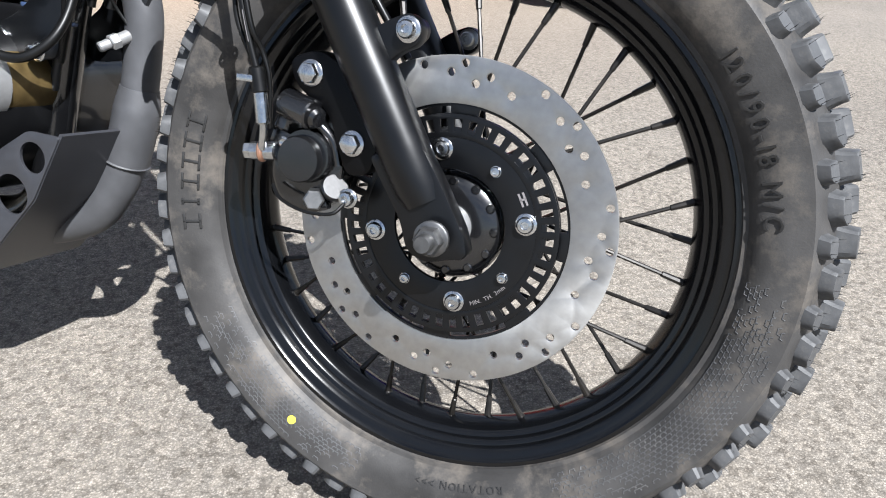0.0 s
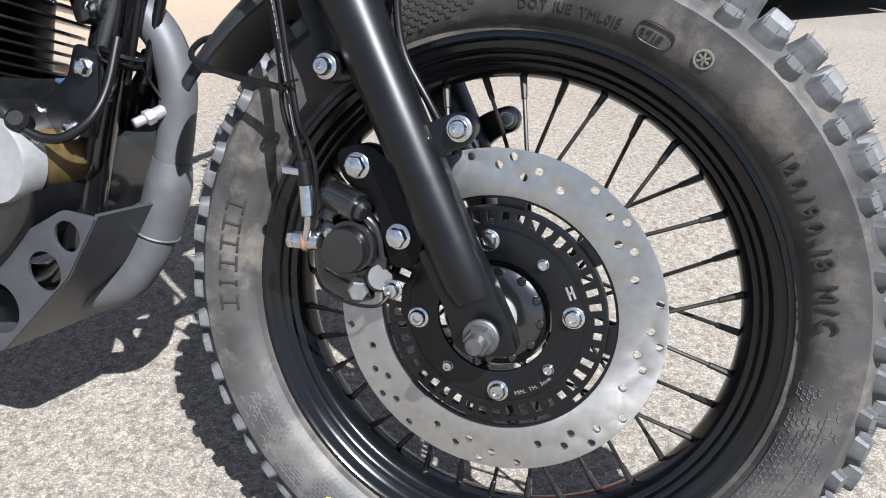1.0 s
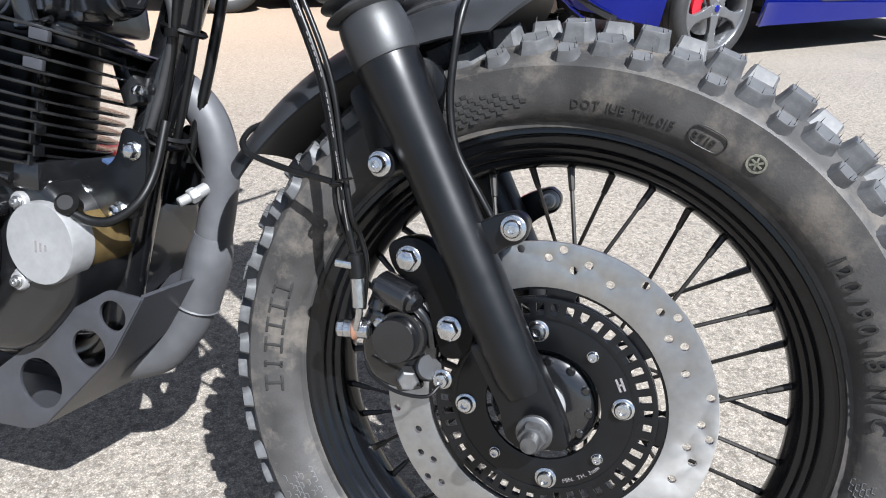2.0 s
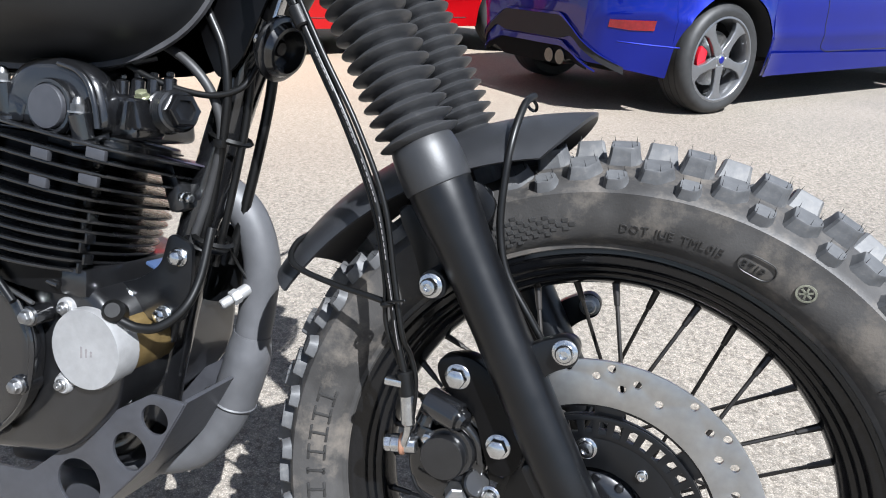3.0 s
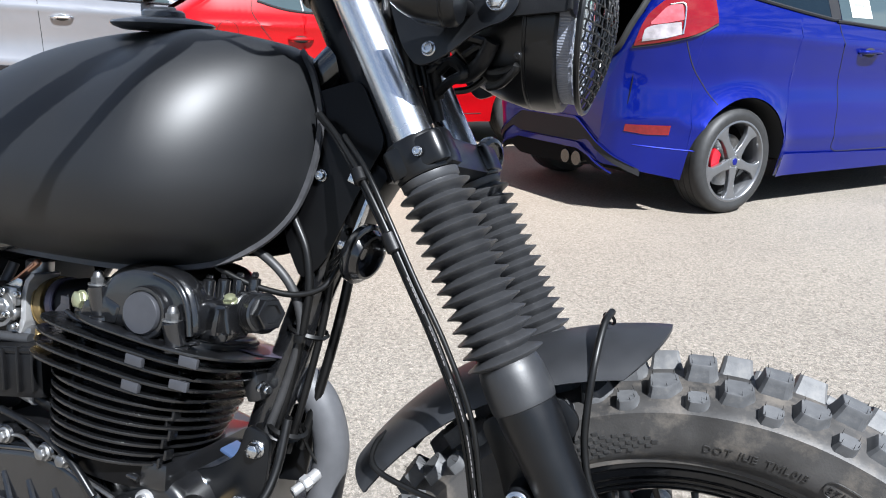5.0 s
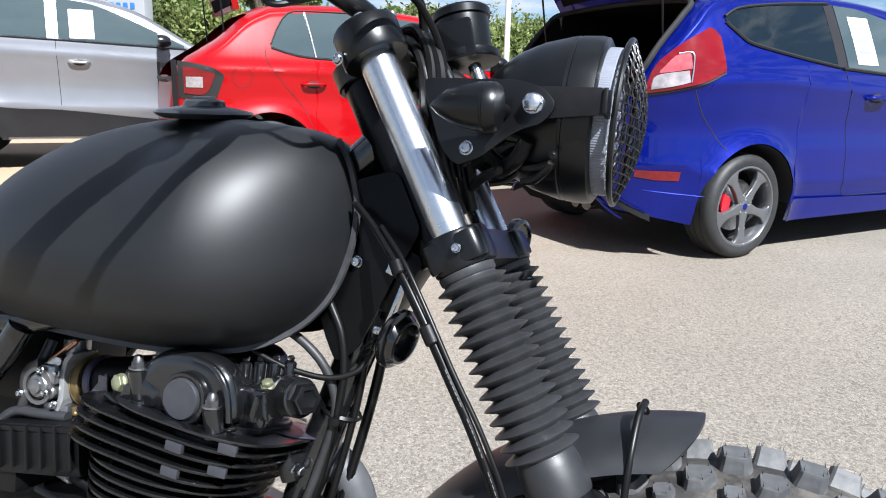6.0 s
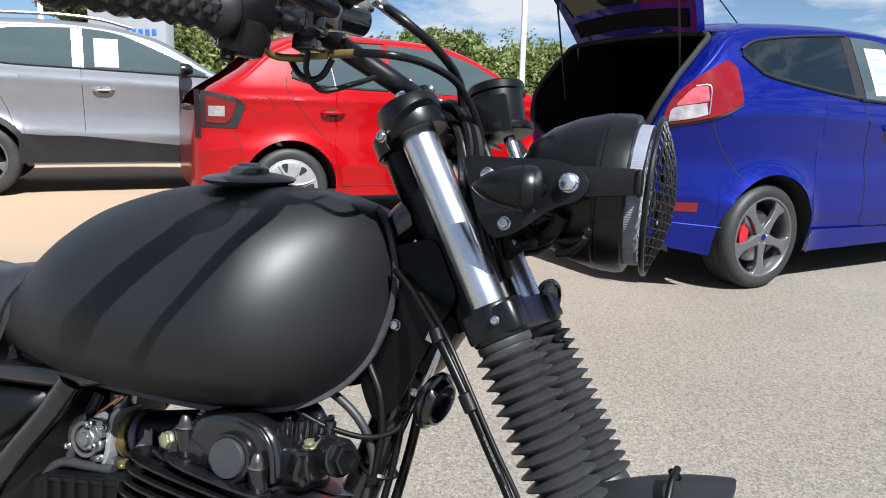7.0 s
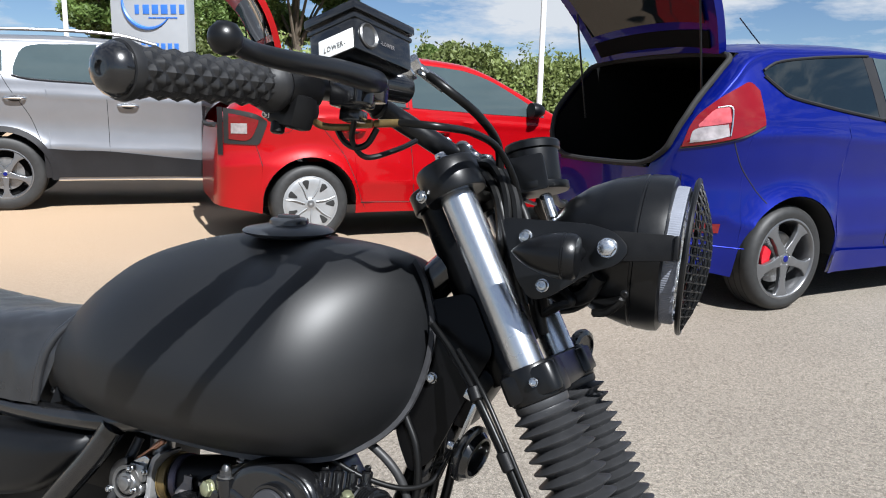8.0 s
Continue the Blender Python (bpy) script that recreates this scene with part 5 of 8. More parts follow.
for s in (1, -1):
    gus = rounded([(-0.445, 0.535), (-0.362, 0.560), (-0.330, 0.500), (-0.352, 0.455), (-0.388, 0.372), (-0.412, 0.352), (-0.430, 0.385), (-0.452, 0.450)], 0.012)
    part("gusset", slab(gus, 0.030 if s > 0 else -0.034, 0.034 if s > 0 else -0.030, (), 0.001), GUSSET, bike, "black frame gusset plate")
hexbolt((-0.397, -0.034, 0.462), (0, -1, 0), 0.0055, ZINC, bike, 0.006, 1.2, "gusset_bolt", True)
mnt = rounded([(-0.452, 0.198), (-0.424, 0.188), (-0.424, 0.150), (-0.432, 0.105), (-0.470, 0.100), (-0.520, 0.108), (-0.522, 0.132), (-0.490, 0.142), (-0.462, 0.162)], 0.010)
for s in (1, -1):
    part("engine_mount", slab(mnt, 0.045 if s > 0 else -0.051, 0.051 if s > 0 else -0.045, (), 0.0015), SATIN, bike, "black engine mounting plate")
for x, z in ((-0.438, 0.174), (-0.503, 0.121), (-0.455, 0.110)):
    hexbolt((x, -0.051, z), (0, -1, 0), 0.0080, ZINC, bike, 0.010, 1.25, "mount_bolt")
part("cable_tie", moved(lathe([(0.021, -0.003), (0.0235, 0), (0.021, 0.003)], I4, 24, True), along((-0.412, -0.008, 0.296), (-0.405, -0.008, 0.325))), CABLE, bike)
part("cable_tie", moved(lathe([(0.0215, -0.0035), (0.025, 0), (0.0215, 0.0035)], I4, 24, True), along((-0.437, -0.010, 0.182), (-0.43, -0.010, 0.205))), CABLE, bike)
part("cable_tie", moved(lathe([(0.020, -0.003), (0.0235, 0), (0.020, 0.003)], I4, 24, True), along((-0.424, -0.016, 0.190), (-0.417, -0.016, 0.213))), CABLE, bike)
part("tie_head", box((0.010, 0.008, 0.008), 0.001, at(-0.408, -0.034, 0.292)), CABLE, bike)
C1 = [(-0.510, -0.045, 0.394), (-0.477, -0.042, 0.385), (-0.448, -0.040, 0.371), (-0.426, -0.036, 0.351), (-0.414, -0.031, 0.326), (-0.411, -0.027, 0.295), (-0.424, -0.026, 0.240), (-0.441, -0.028, 0.182), (-0.456, -0.022, 0.125), (-0.47, -0.02, 0.07)]
part("conduit", tube(C1, 0.0050, 12), CONDUIT, bike, "dull black wiring conduit")
part("cable", tube([(-0.436, -0.034, 0.440), (-0.424, -0.034, 0.415), (-0.408, -0.034, 0.385), (-0.402, -0.033, 0.350), (-0.405, -0.030, 0.315), (-0.416, -0.024, 0.26), (-0.430, -0.022, 0.20), (-0.46, -0.02, 0.10)], 0.0046, 10), CABLE, bike, "black looped cable")
part("cable", tube([(-0.510, -0.062, 0.366), (-0.480, -0.058, 0.352), (-0.450, -0.05, 0.342), (-0.415, -0.04, 0.338), (-0.388, -0.03, 0.348), (-0.378, -0.02, 0.37)], 0.0032, 10), CABLE, bike)
part("cable", tube([(-0.380, -0.02, 0.45), (-0.384, -0.018, 0.38), (-0.392, -0.014, 0.31), (-0.410, -0.012, 0.22), (-0.425, -0.010, 0.16)], 0.0042, 10), CABLE, bike)
part("cable", tube([(-0.376, 0.012, 0.42), (-0.380, 0.012, 0.35), (-0.392, 0.012, 0.28), (-0.408, 0.012, 0.21), (-0.42, 0.01, 0.16)], 0.0058, 10), CABLE, bike)
part("thin_wire", tube([(-0.418, 0.0, 0.185), (-0.410, 0.01, 0.160), (-0.398, 0.015, 0.140), (-0.404, 0.02, 0.128)], 0.0018, 8), CABLE, bike)
for k in range(3):
    part("thin_wire", tube([(-0.366, -0.034, 0.392 - 0.002 * k), (-0.374, -0.036, 0.382 - 0.006 * k), (-0.384, -0.030, 0.372 - 0.004 * k), (-0.392, -0.02, 0.35)], 0.0011, 6), CABLE, bike)
part("neck_cover", box((0.07, 0.052, 0.075), 0.012, at(-0.372, 0, 0.455, 0, 29)), GUSSET, bike, "black plastic neck cover")
# horn
HM = along((-0.347, -0.030, 0.388), Vector((-0.347, -0.030, 0.388)) + Vector((0.93, -0.18, -0.25)))
horn = part("horn", lathe([(0, -0.016), (0.010, -0.016), (0.011, -0.011), (0.018, -0.010), (0.022, -0.006), (0.0295, -0.0045), (0.0315, -0.002), (0.0318, 0.003), (0.0300, 0.0045), (0.0270, 0.0055), (0.0235, 0.0120), (0.0205, 0.0125), (0.0190, 0.008), (0.0185, -0.001), (0.008, -0.001), (0.006, 0.002), (0, 0.002)], HM, 40), GLOSSB, bike, "round black horn")
part("horn_bracket", box((0.004, 0.012, 0.06), 0.001, at(-0.352, -0.026, 0.424, 0, 18)), ZINC, horn)
hexbolt((-0.364, -0.036, 0.394), (-1, -0.3, 0.2), 0.0045, ZINC, horn, 0.006, 1.2, "horn_nut")

# ---- exhaust and bash plate ----
EX = [(-0.480, 0.010, 0.243), (-0.445, 0.018, 0.240), (-0.410, 0.026, 0.212), (-0.393, 0.030, 0.165), (-0.396, 0.032, 0.115), (-0.402, 0.032, 0.070)]
pipe = part("exhaust_pipe", tube(EX, 0.0205, 22), EXHAUST, bike, "matt black exhaust header pipe")
part("pipe_sleeve", tube([(-0.401, 0.032, 0.078), (-0.408, 0.032, 0.040), (-0.422, 0.032, -0.010)], 0.0255, 22, 8, [0.0215, 0.026, 0.026, 0.0255]), EXHAUST, pipe)
part("pipe_bend", tube([(-0.420, 0.032, -0.004), (-0.438, 0.030, -0.042), (-0.475, 0.028, -0.082), (-0.56, 0.02, -0.105), (-0.70, 0.0, -0.110)], 0.0235, 22), EXHAUST, pipe)
part("joint_ring", moved(lathe([(0.0252, -0.002), (0.0272, 0), (0.0252, 0.002)], I4, 28, True), along((-0.422, 0.032, -0.008), (-0.428, 0.032, -0.028))), EXHAUST, pipe)
part("probe", join(rod((-0.398, 0.014, 0.134), (-0.404, -0.002, 0.126), 0.0070, 12), rod((-0.402, 0.003, 0.129), (-0.406, -0.006, 0.1245), 0.0085, 6), rod((-0.406, -0.005, 0.125), (-0.412, -0.016, 0.119), 0.0055, 12)), ALU, pipe, "pale sensor in the pipe")
side = rounded([(-0.72, -0.105), (-0.610, -0.094), (-0.556, -0.050), (-0.527, -0.014), (-0.510, -0.006), (-0.449, 0.032), (-0.408, 0.030), (-0.446, -0.040), (-0.536, -0.139), (-0.560, -0.152), (-0.72, -0.165)], 0.006, 3)
hol = [circle(-0.4445, 0.0045, 0.0165, 28), circle(-0.4755, -0.038, 0.0215, 32), circle(-0.542, -0.092, 0.0290, 36)]
for s in (1, -1):
    bp_ = part("bash_plate" if s > 0 else "bash_plate_side", slab(side, 0.073 if s > 0 else -0.077, 0.077 if s > 0 else -0.073, hol, 0.0006), BASHP, bike, "grey powder-coated engine bash plate with three holes")
    if s > 0:
        bash = bp_
front = grid([[(-0.4065, -0.0745, 0.031), (-0.4065, 0.0745, 0.031)], [(-0.4455, -0.0745, -0.041), (-0.4455, 0.0745, -0.041)], [(-0.537, -0.0745, -0.141), (-0.537, 0.0745, -0.141)], [(-0.72, -0.0745, -0.166), (-0.72, 0.0745, -0.166)]])
part("front_sheet", thick(front, 0.004), BASHP, bash)
part("rear_flange", box((0.03, 0.02, 0.025), 0.003, at(-0.520, -0.064, 0.000, 0, 20)), BASHP, bash)
hexbolt((-0.498, -0.060, 0.010), (0.3, -1, 0.4), 0.0075, ZINC, bike, 0.010, 1.3, "bash_bolt")

# ---- engine ----
def oval(x0, x1, w, n=2.5):
    """A rounded oval in plan."""
    c, h = (x0 + x1) / 2, (x1 - x0) / 2
    pts = []
    for k in range(64):
        a = 2 * math.pi * k / 64
        pts.append((c + h * math.copysign(abs(math.cos(a)) ** (2 / n), math.cos(a)), w * math.copysign(abs(math.sin(a)) ** (2 / n), math.sin(a))))
    return pts


FIN_Y = -0.0466  # the fins stand towards the near side
FLAT = at(-0.545, 0, 0.225) @ Matrix.Rotation(radians(7.08), 4, "Y") @ at(0.545, 0, -0.225) @ Matrix(((1, 0, 0, 0), (0, 1, 0, FIN_Y), (0, -0.159, 1, 0), (0, 0, 0, 1)))
for i in range(11):
    z = 0.26632 - 0.01298 * min(i, 4) - 0.01101 * max(0, i - 4)
    plan = oval(-0.6827 - 0.0022 * i, -0.4526 - 0.0080 * i, 0.0995, 3.4) if i < 4 else oval(-0.6728 + 0.0021 * (i - 4), -0.4802 - 0.0046 * (i - 4), 0.0986 - 0.0006 * (i - 4), 2.2)
    part("cooling_fin", slab(plan, z - 0.0016, z + 0.0016, (), 0.0013, FLAT, 3), FINB, bike)
# blacker than the fins, painting in the shade between them
part("cylinder", slab(oval(-0.652, -0.515, 0.070, 2.6), 0.120, 0.275, (), 0, FLAT), GUSSET, bike, "black engine cylinder")
for i in range(10):
    # small cast webs between the fins
    z = 0.26632 - 0.01298 * min(i, 4) - 0.01101 * max(0, i - 4) - 0.006
    for x, w in ((-0.606, 0.086), (-0.497, 0.073)):
        part("fin_web", box((0.0030, 0.012, 0.0105), 0.0006, FLAT @ at(x - 0.0008 * i - 0.006 * (i % 2), -w + 0.016 + 0.0007 * i, z)), FINB, bike)
for x, y, z, turn in ((-0.4735, -0.0866, 0.2728, 10), (-0.5254, -0.0966, 0.2598, 3), (-0.4835, -0.0815, 0.2468, 12), (-0.5267, -0.0946, 0.2339, 4)):
    part("damper_block", box((0.0185, 0.006, 0.0098), 0.0010, FLAT @ at(x, y, z, 0, 0, turn)), BASHP, bike, "grey rubber block between the fins")
headb = part("cylinder_head", join(slab(oval(-0.640, -0.4446, 0.0997, 3.0), 0.2777, 0.2809, (), 0.0014, FLAT, 3), slab(oval(-0.664, -0.475, 0.066, 3.2), 0.2667, 0.2930, (), 0.004, FLAT, 3), slab(rounded([(-0.640, 0.282), (-0.632, 0.322), (-0.585, 0.345), (-0.548, 0.356), (-0.512, 0.348), (-0.498, 0.330), (-0.486, 0.318), (-0.480, 0.282)], 0.012), -0.030, 0.098, (), 0.008, seg=3)), ENGB, bike, "black cast cylinder head")
DOME = [(-0.600, 0.296), (-0.598, 0.318), (-0.588, 0.336), (-0.572, 0.352), (-0.553, 0.3595), (-0.526, 0.361), (-0.4965, 0.3545), (-0.481, 0.3426), (-0.474, 0.323), (-0.470, 0.296), (-0.50, 0.289), (-0.56, 0.291)]
part("cam_cover", slab(rounded(DOME, 0.014), 0.090, 0.1200, (), 0.014, seg=5), GLOSSB, headb, "gloss black cam cover")
part("cover_ridge", tube([(-0.520, -0.1215, 0.3545), (-0.4985, -0.1225, 0.3490), (-0.4850, -0.1230, 0.3380), (-0.4785, -0.1230, 0.3210), (-0.4755, -0.1225, 0.2990)], 0.0034, 10), GLOSSB, headb)
part("side_cover", slab(rounded([(-0.492, 0.290), (-0.488, 0.328), (-0.470, 0.333), (-0.456, 0.326), (-0.450, 0.308), (-0.450, 0.290)], 0.008), 0.060, 0.104, (), 0.006, seg=3), GLOSSB, headb)
part("cover_flange", tube([(x, -0.1165, z) for x, z in ((-0.632, 0.300), (-0.612, 0.2925), (-0.560, 0.2905), (-0.515, 0.2885), (-0.498, 0.2860), (-0.478, 0.2905), (-0.470, 0.2925))], 0.0028, 10), GLOSSB, headb, "raised cover flange")
part("cap_ring", lathe([(0, 0.112), (0.0262, 0.112), (0.0262, 0.1262), (0.0250, 0.1280), (0.0222, 0.1280), (0.0215, 0.1262), (0, 0.126)], at(-0.527, 0, 0.3145) @ SIDE, 44), GLOSSB, headb)
part("round_cap", lathe([(0, 0.124), (0.0205, 0.124), (0.0205, 0.1292), (0.0196, 0.1306), (0, 0.1312)], at(-0.5285, 0, 0.3142) @ SIDE, 44), BASHP, headb, "matt dark grey round cap")


def stud(x, y, z, deep, slant=0.0):
    """A cast boss with a washer and an acorn nut on a stud."""
    post_ = part("cover_boss", join(rod((x + slant, y + 0.004, z - deep), (x, y, z - 0.013), 0.0098, 20), rod((x + slant, y + 0.004, z - deep), (x + slant * 1.2, y + 0.004, z - deep - 0.006), 0.0125, 20)), GLOSSB, headb)
    part("stud_washer", lathe([(0, -0.0135), (0.0092, -0.0135), (0.0092, -0.0118), (0, -0.0118)], at(x, y, z), 22), DULL, post_)
    part("acorn_nut", join(lathe([(0, -0.012), (0.0068, -0.012), (0.0068, -0.0055), (0, -0.0055)], at(x, y, z), 6), lathe([(0.0055, -0.006), (0.0052, -0.003), (0.0034, 0.0008), (0, 0.002)], at(x, y, z), 16)), DARKST, post_, "grey acorn nut")


stud(-0.592, -0.118, 0.346, 0.044, 0.003)
stud(-0.493, -0.127, 0.325, 0.038, 0.003)
stud(-0.604, -0.070, 0.350, 0.044)
part("cover_boss", rod((-0.575, -0.112, 0.300), (-0.577, -0.108, 0.332), 0.0085, 20), GLOSSB, headb)
part("cover_foot", slab(rounded([(-0.612, 0.297), (-0.566, 0.297), (-0.560, 0.316), (-0.580, 0.324), (-0.606, 0.316)], 0.004), 0.098, 0.121, (), 0.003), GLOSSB, headb)
part("gasket_line", slab(oval(-0.667, -0.472, 0.0675, 3.2), 0.2860, 0.2875, (), 0, FLAT), SEAMB, headb)
hexbolt((-0.615, -0.113, 0.314), (-0.25, -1, 0.05), 0.0088, PALE, headb, 0.007, 1.1, "plug")
hexbolt((-0.459, -0.085, 0.330), (0.1, -0.5, 1), 0.0062, PALE, headb, 0.006, 1.2, "plug")
for k in range(4):
    part("boss", join(rod((-0.502 + 0.0155 * k, -0.064 + 0.004 * k, 0.318), (-0.502 + 0.0155 * k, -0.062 + 0.004 * k, 0.345 + 0.002 * k), 0.0066, 14), rod((-0.502 + 0.0155 * k, -0.062 + 0.004 * k, 0.345 + 0.002 * k), (-0.502 + 0.0155 * k, -0.062 + 0.004 * k, 0.351 + 0.002 * k), 0.0042, 6)), GLOSSB, headb)
part("side_rib", slab(rounded([(-0.480, 0.300), (-0.470, 0.328), (-0.452, 0.330), (-0.444, 0.300)], 0.004), 0.085, 0.104, (), 0.003), GLOSSB, headb)
part("side_rib", slab([(-0.462, 0.300), (-0.456, 0.326), (-0.452, 0.326), (-0.455, 0.300)], 0.10, 0.112, (), 0.001), GLOSSB, headb)
VC = along((-0.456, -0.058, 0.317), Vector((-0.456, -0.058, 0.317)) + Vector((0.90, -0.42, 0.12)))
pr = []
for i in range(5):
    pr += [(0.0178, 0.010 + 0.0044 * i), (0.0205, 0.0108 + 0.0044 * i), (0.0205, 0.0130 + 0.0044 * i), (0.0178, 0.0138 + 0.0044 * i)]
vc = part("valve_cap", lathe([(0, 0), (0.0215, 0.0), (0.0215, 0.008)] + pr + [(0.0178, 0.033), (0, 0.033)], VC, 36), GLOSSB, headb, "ribbed black valve cap")
part("cap_hex", lathe([(0.0165, 0.032), (0.0165, 0.0425), (0.0150, 0.0445), (0.0105, 0.0445), (0.0095, 0.0415), (0, 0.041)], VC, 6), GLOSSB, vc)
part("exhaust_flange", box((0.020, 0.075, 0.05), 0.006, at(-0.462, 0.0, 0.240, 0, -20)), ENGB, bike)
hexbolt((-0.452, -0.030, 0.232), (1, -0.4, 0), 0.006, ZINC, bike, 0.012, 1.2, "flange_nut")
# the tab's purple is a reflection put into its base colour
part("reflection_tab", slab(rounded([(-0.490, -0.005), (-0.455, 0.000), (-0.437, 0.030), (-0.440, 0.070), (-0.490, 0.075)], 0.006), 0.2815, 0.2835, (), 0.0006, FLAT), TABM, bike, "purple-grey metal tab in front of the head with a painted reflection")
part("blue_steel", box((0.05, 0.03, 0.004), 0.001, at(-0.470, -0.02, 0.148, 0, 20)), BLUESHADE, bike)
# crankcase and covers
case = rounded([(-0.790, 0.150), (-0.640, 0.168), (-0.555, 0.148), (-0.500, 0.135), (-0.470, 0.090), (-0.478, 0.020), (-0.540, -0.050), (-0.700, -0.075), (-0.830, -0.040), (-0.840, 0.080)], 0.03)
crank = part("crankcase", slab(case, -0.110, 0.095, (), 0.012, seg=3), ENGB, bike, "black engine crankcase")
cover = rounded([(-0.800, 0.130), (-0.650, 0.150), (-0.585, 0.128), (-0.560, 0.080), (-0.570, 0.010), (-0.620, -0.040), (-0.720, -0.055), (-0.810, -0.02)], 0.04)
clutch = part("clutch_cover", slab(cover, 0.094, 0.118, (), 0.010, seg=4), GLOSSB, crank, "gloss black clutch cover")
part("cover_rim", tube([(x, -0.116, z) for x, z in cover + cover[:1]], 0.0030, 8, 0), GLOSSB, clutch)
for k in range(5):
    part("cover_rib", tube([(-0.775 + 0.035 * k, -0.117, 0.120 - 0.002 * k), (-0.755 + 0.035 * k, -0.121, 0.070), (-0.760 + 0.035 * k, -0.119, 0.010)], 0.0035, 8), GLOSSB, clutch)
part("oil_cap", lathe([(0, 0.116), (0.036, 0.116), (0.037, 0.124), (0.033, 0.128), (0.012, 0.129), (0.010, 0.126), (0, 0.126)], at(-0.705, 0, 0.055) @ SIDE, 36), GLOSSB, clutch)
# steel-coloured tube paints the highlight along the case joint
part("case_seam", tube([(-0.760, -0.119, 0.150), (-0.7097, -0.120, 0.1554), (-0.680, -0.120, 0.1594), (-0.655, -0.120, 0.1473), (-0.631, -0.120, 0.1466), (-0.6117, -0.120, 0.1375), (-0.5559, -0.120, 0.1202)], 0.0021, 8), DARKST, crank, "joint line in bright steel as a painted highlight")
part("case_rib", tube([(-0.683, -0.104, 0.1587), (-0.6385, -0.106, 0.1559), (-0.5859, -0.106, 0.1476), (-0.540, -0.104, 0.138)], 0.0040, 10), GLOSSB, crank)
for k in range(4):
    part("base_stud", rod((-0.665 + 0.045 * k, -0.088, 0.130), (-0.665 + 0.045 * k, -0.088, 0.1545), 0.0075, 14), GLOSSB, crank)
part("hose_union", join(rod((-0.732, -0.080, 0.198), (-0.700, -0.080, 0.189), 0.0115, 20), rod((-0.737, -0.080, 0.1995), (-0.731, -0.080, 0.198), 0.0095, 6)), ALU, crank, "pale grey hose union")
part("union_hose", tube([(-0.702, -0.080, 0.190), (-0.680, -0.078, 0.182), (-0.660, -0.070, 0.170)], 0.0085, 12), CABLE, crank)
for x, z in ((-0.618, 0.148), (-0.560, 0.106), (-0.576, 0.030), (-0.645, 0.150), (-0.700, 0.158), (-0.620, -0.03)):
    part("boss", rod((x, -0.098, z), (x, -0.122, z), 0.0105, 16), GLOSSB, crank)
    hexbolt((x, -0.122, z), (0, -1, 0), 0.0068, DULL, crank, 0.007, 1.25, "case_bolt")
part("cylinder_base", box((0.13, 0.16, 0.03), 0.006, at(-0.575, -0.02, 0.142)), ENGB, crank)
part("oil_line", tube([(-0.72, -0.112, 0.180), (-0.66, -0.118, 0.170), (-0.61, -0.124, 0.150), (-0.575, -0.126, 0.120)], 0.004, 10), SATIN, crank)
# starter motor
st = part("starter_motor", join(lathe([(0, 0.076), (0.0430, 0.076), (0.0430, 0.100), (0.0415, 0.104), (0, 0.104)], at(-0.508, 0, 0.076) @ SIDE, 44), *[lathe([(0, 0.086), (0.0105, 0.086), (0.0105, 0.099), (0.009, 0.101), (0, 0.101)], at(x, 0, z) @ SIDE, 20) for x, z in ((-0.537, 0.114), (-0.541, 0.031))],
     *[box((0.018, 0.013, 0.02), 0.003, at(x, -0.0925, z, 0, a)) for x, z, a in ((-0.533, 0.108, 40), (-0.536, 0.038, -40))]), ALU, bike, "silver cast starter motor end")
part("motor_body", lathe([(0, 0.010), (0.040, 0.010), (0.0412, 0.03), (0.0412, 0.0765), (0, 0.0765)], at(-0.508, 0, 0.076) @ SIDE, 44), BRASS, st, "gold passivated motor body")
for x, z in ((-0.537, 0.114), (-0.541, 0.031)):
    hexbolt((x, -0.101, z), (0, -1, 0), 0.0055, DULL, st, 0.005, 1.2, "motor_bolt", True)
part("terminal_boot", join(rod((-0.488, -0.080, 0.112), (-0.478, -0.100, 0.122), 0.0115, 18, 0.004), tube([(-0.476, -0.092, 0.110), (-0.458, -0.087, 0.104), (-0.438, -0.080, 0.107), (-0.420, -0.066, 0.126), (-0.414, -0.050, 0.156), (-0.414, -0.034, 0.205)], 0.0050, 12)), CABLE, st, "rubber terminal boot and lead")
for k in range(3):
    part("mark_bar", box((0.0022, 0.0006, 0.012 - 0.003 * k), 0, at(-0.512 + 0.006 * k, -0.1042, 0.073)), HAZE, st)
# carburettor, intake, airbox
carb = part("carburettor", join(box((0.030, 0.044, 0.046), 0.010, at(-0.7470, -0.052, 0.292), 3), box((0.024, 0.020, 0.022), 0.004, at(-0.7470, -0.076, 0.297)), rod((-0.742, -0.05, 0.312), (-0.742, -0.05, 0.336), 0.015, 20), rod((-0.7440, -0.060, 0.277), (-0.7440, -0.086, 0.277), 0.0085, 20), rod((-0.738, -0.045, 0.286), (-0.722, -0.045, 0.288), 0.024, 28)), CARBM, bike, "silver cast carburettor")
part("float_bowl", join(box((0.040, 0.044, 0.024), 0.008, at(-0.742, -0.055, 0.252)), rod((-0.742, -0.055, 0.234), (-0.742, -0.055, 0.242), 0.008, 12)), DULL, carb)
part("bracket_plate", slab(rounded([(-0.716, 0.3235), (-0.7205, 0.3255), (-0.7300, 0.3170), (-0.7345, 0.3010), (-0.7340, 0.2720), (-0.7400, 0.2570), (-0.7330, 0.2545), (-0.7265, 0.2700), (-0.7275, 0.3000), (-0.7240, 0.3145)], 0.003), 0.044, 0.080, (), 0.0008), ALU, carb, "curved bright steel bracket plate")
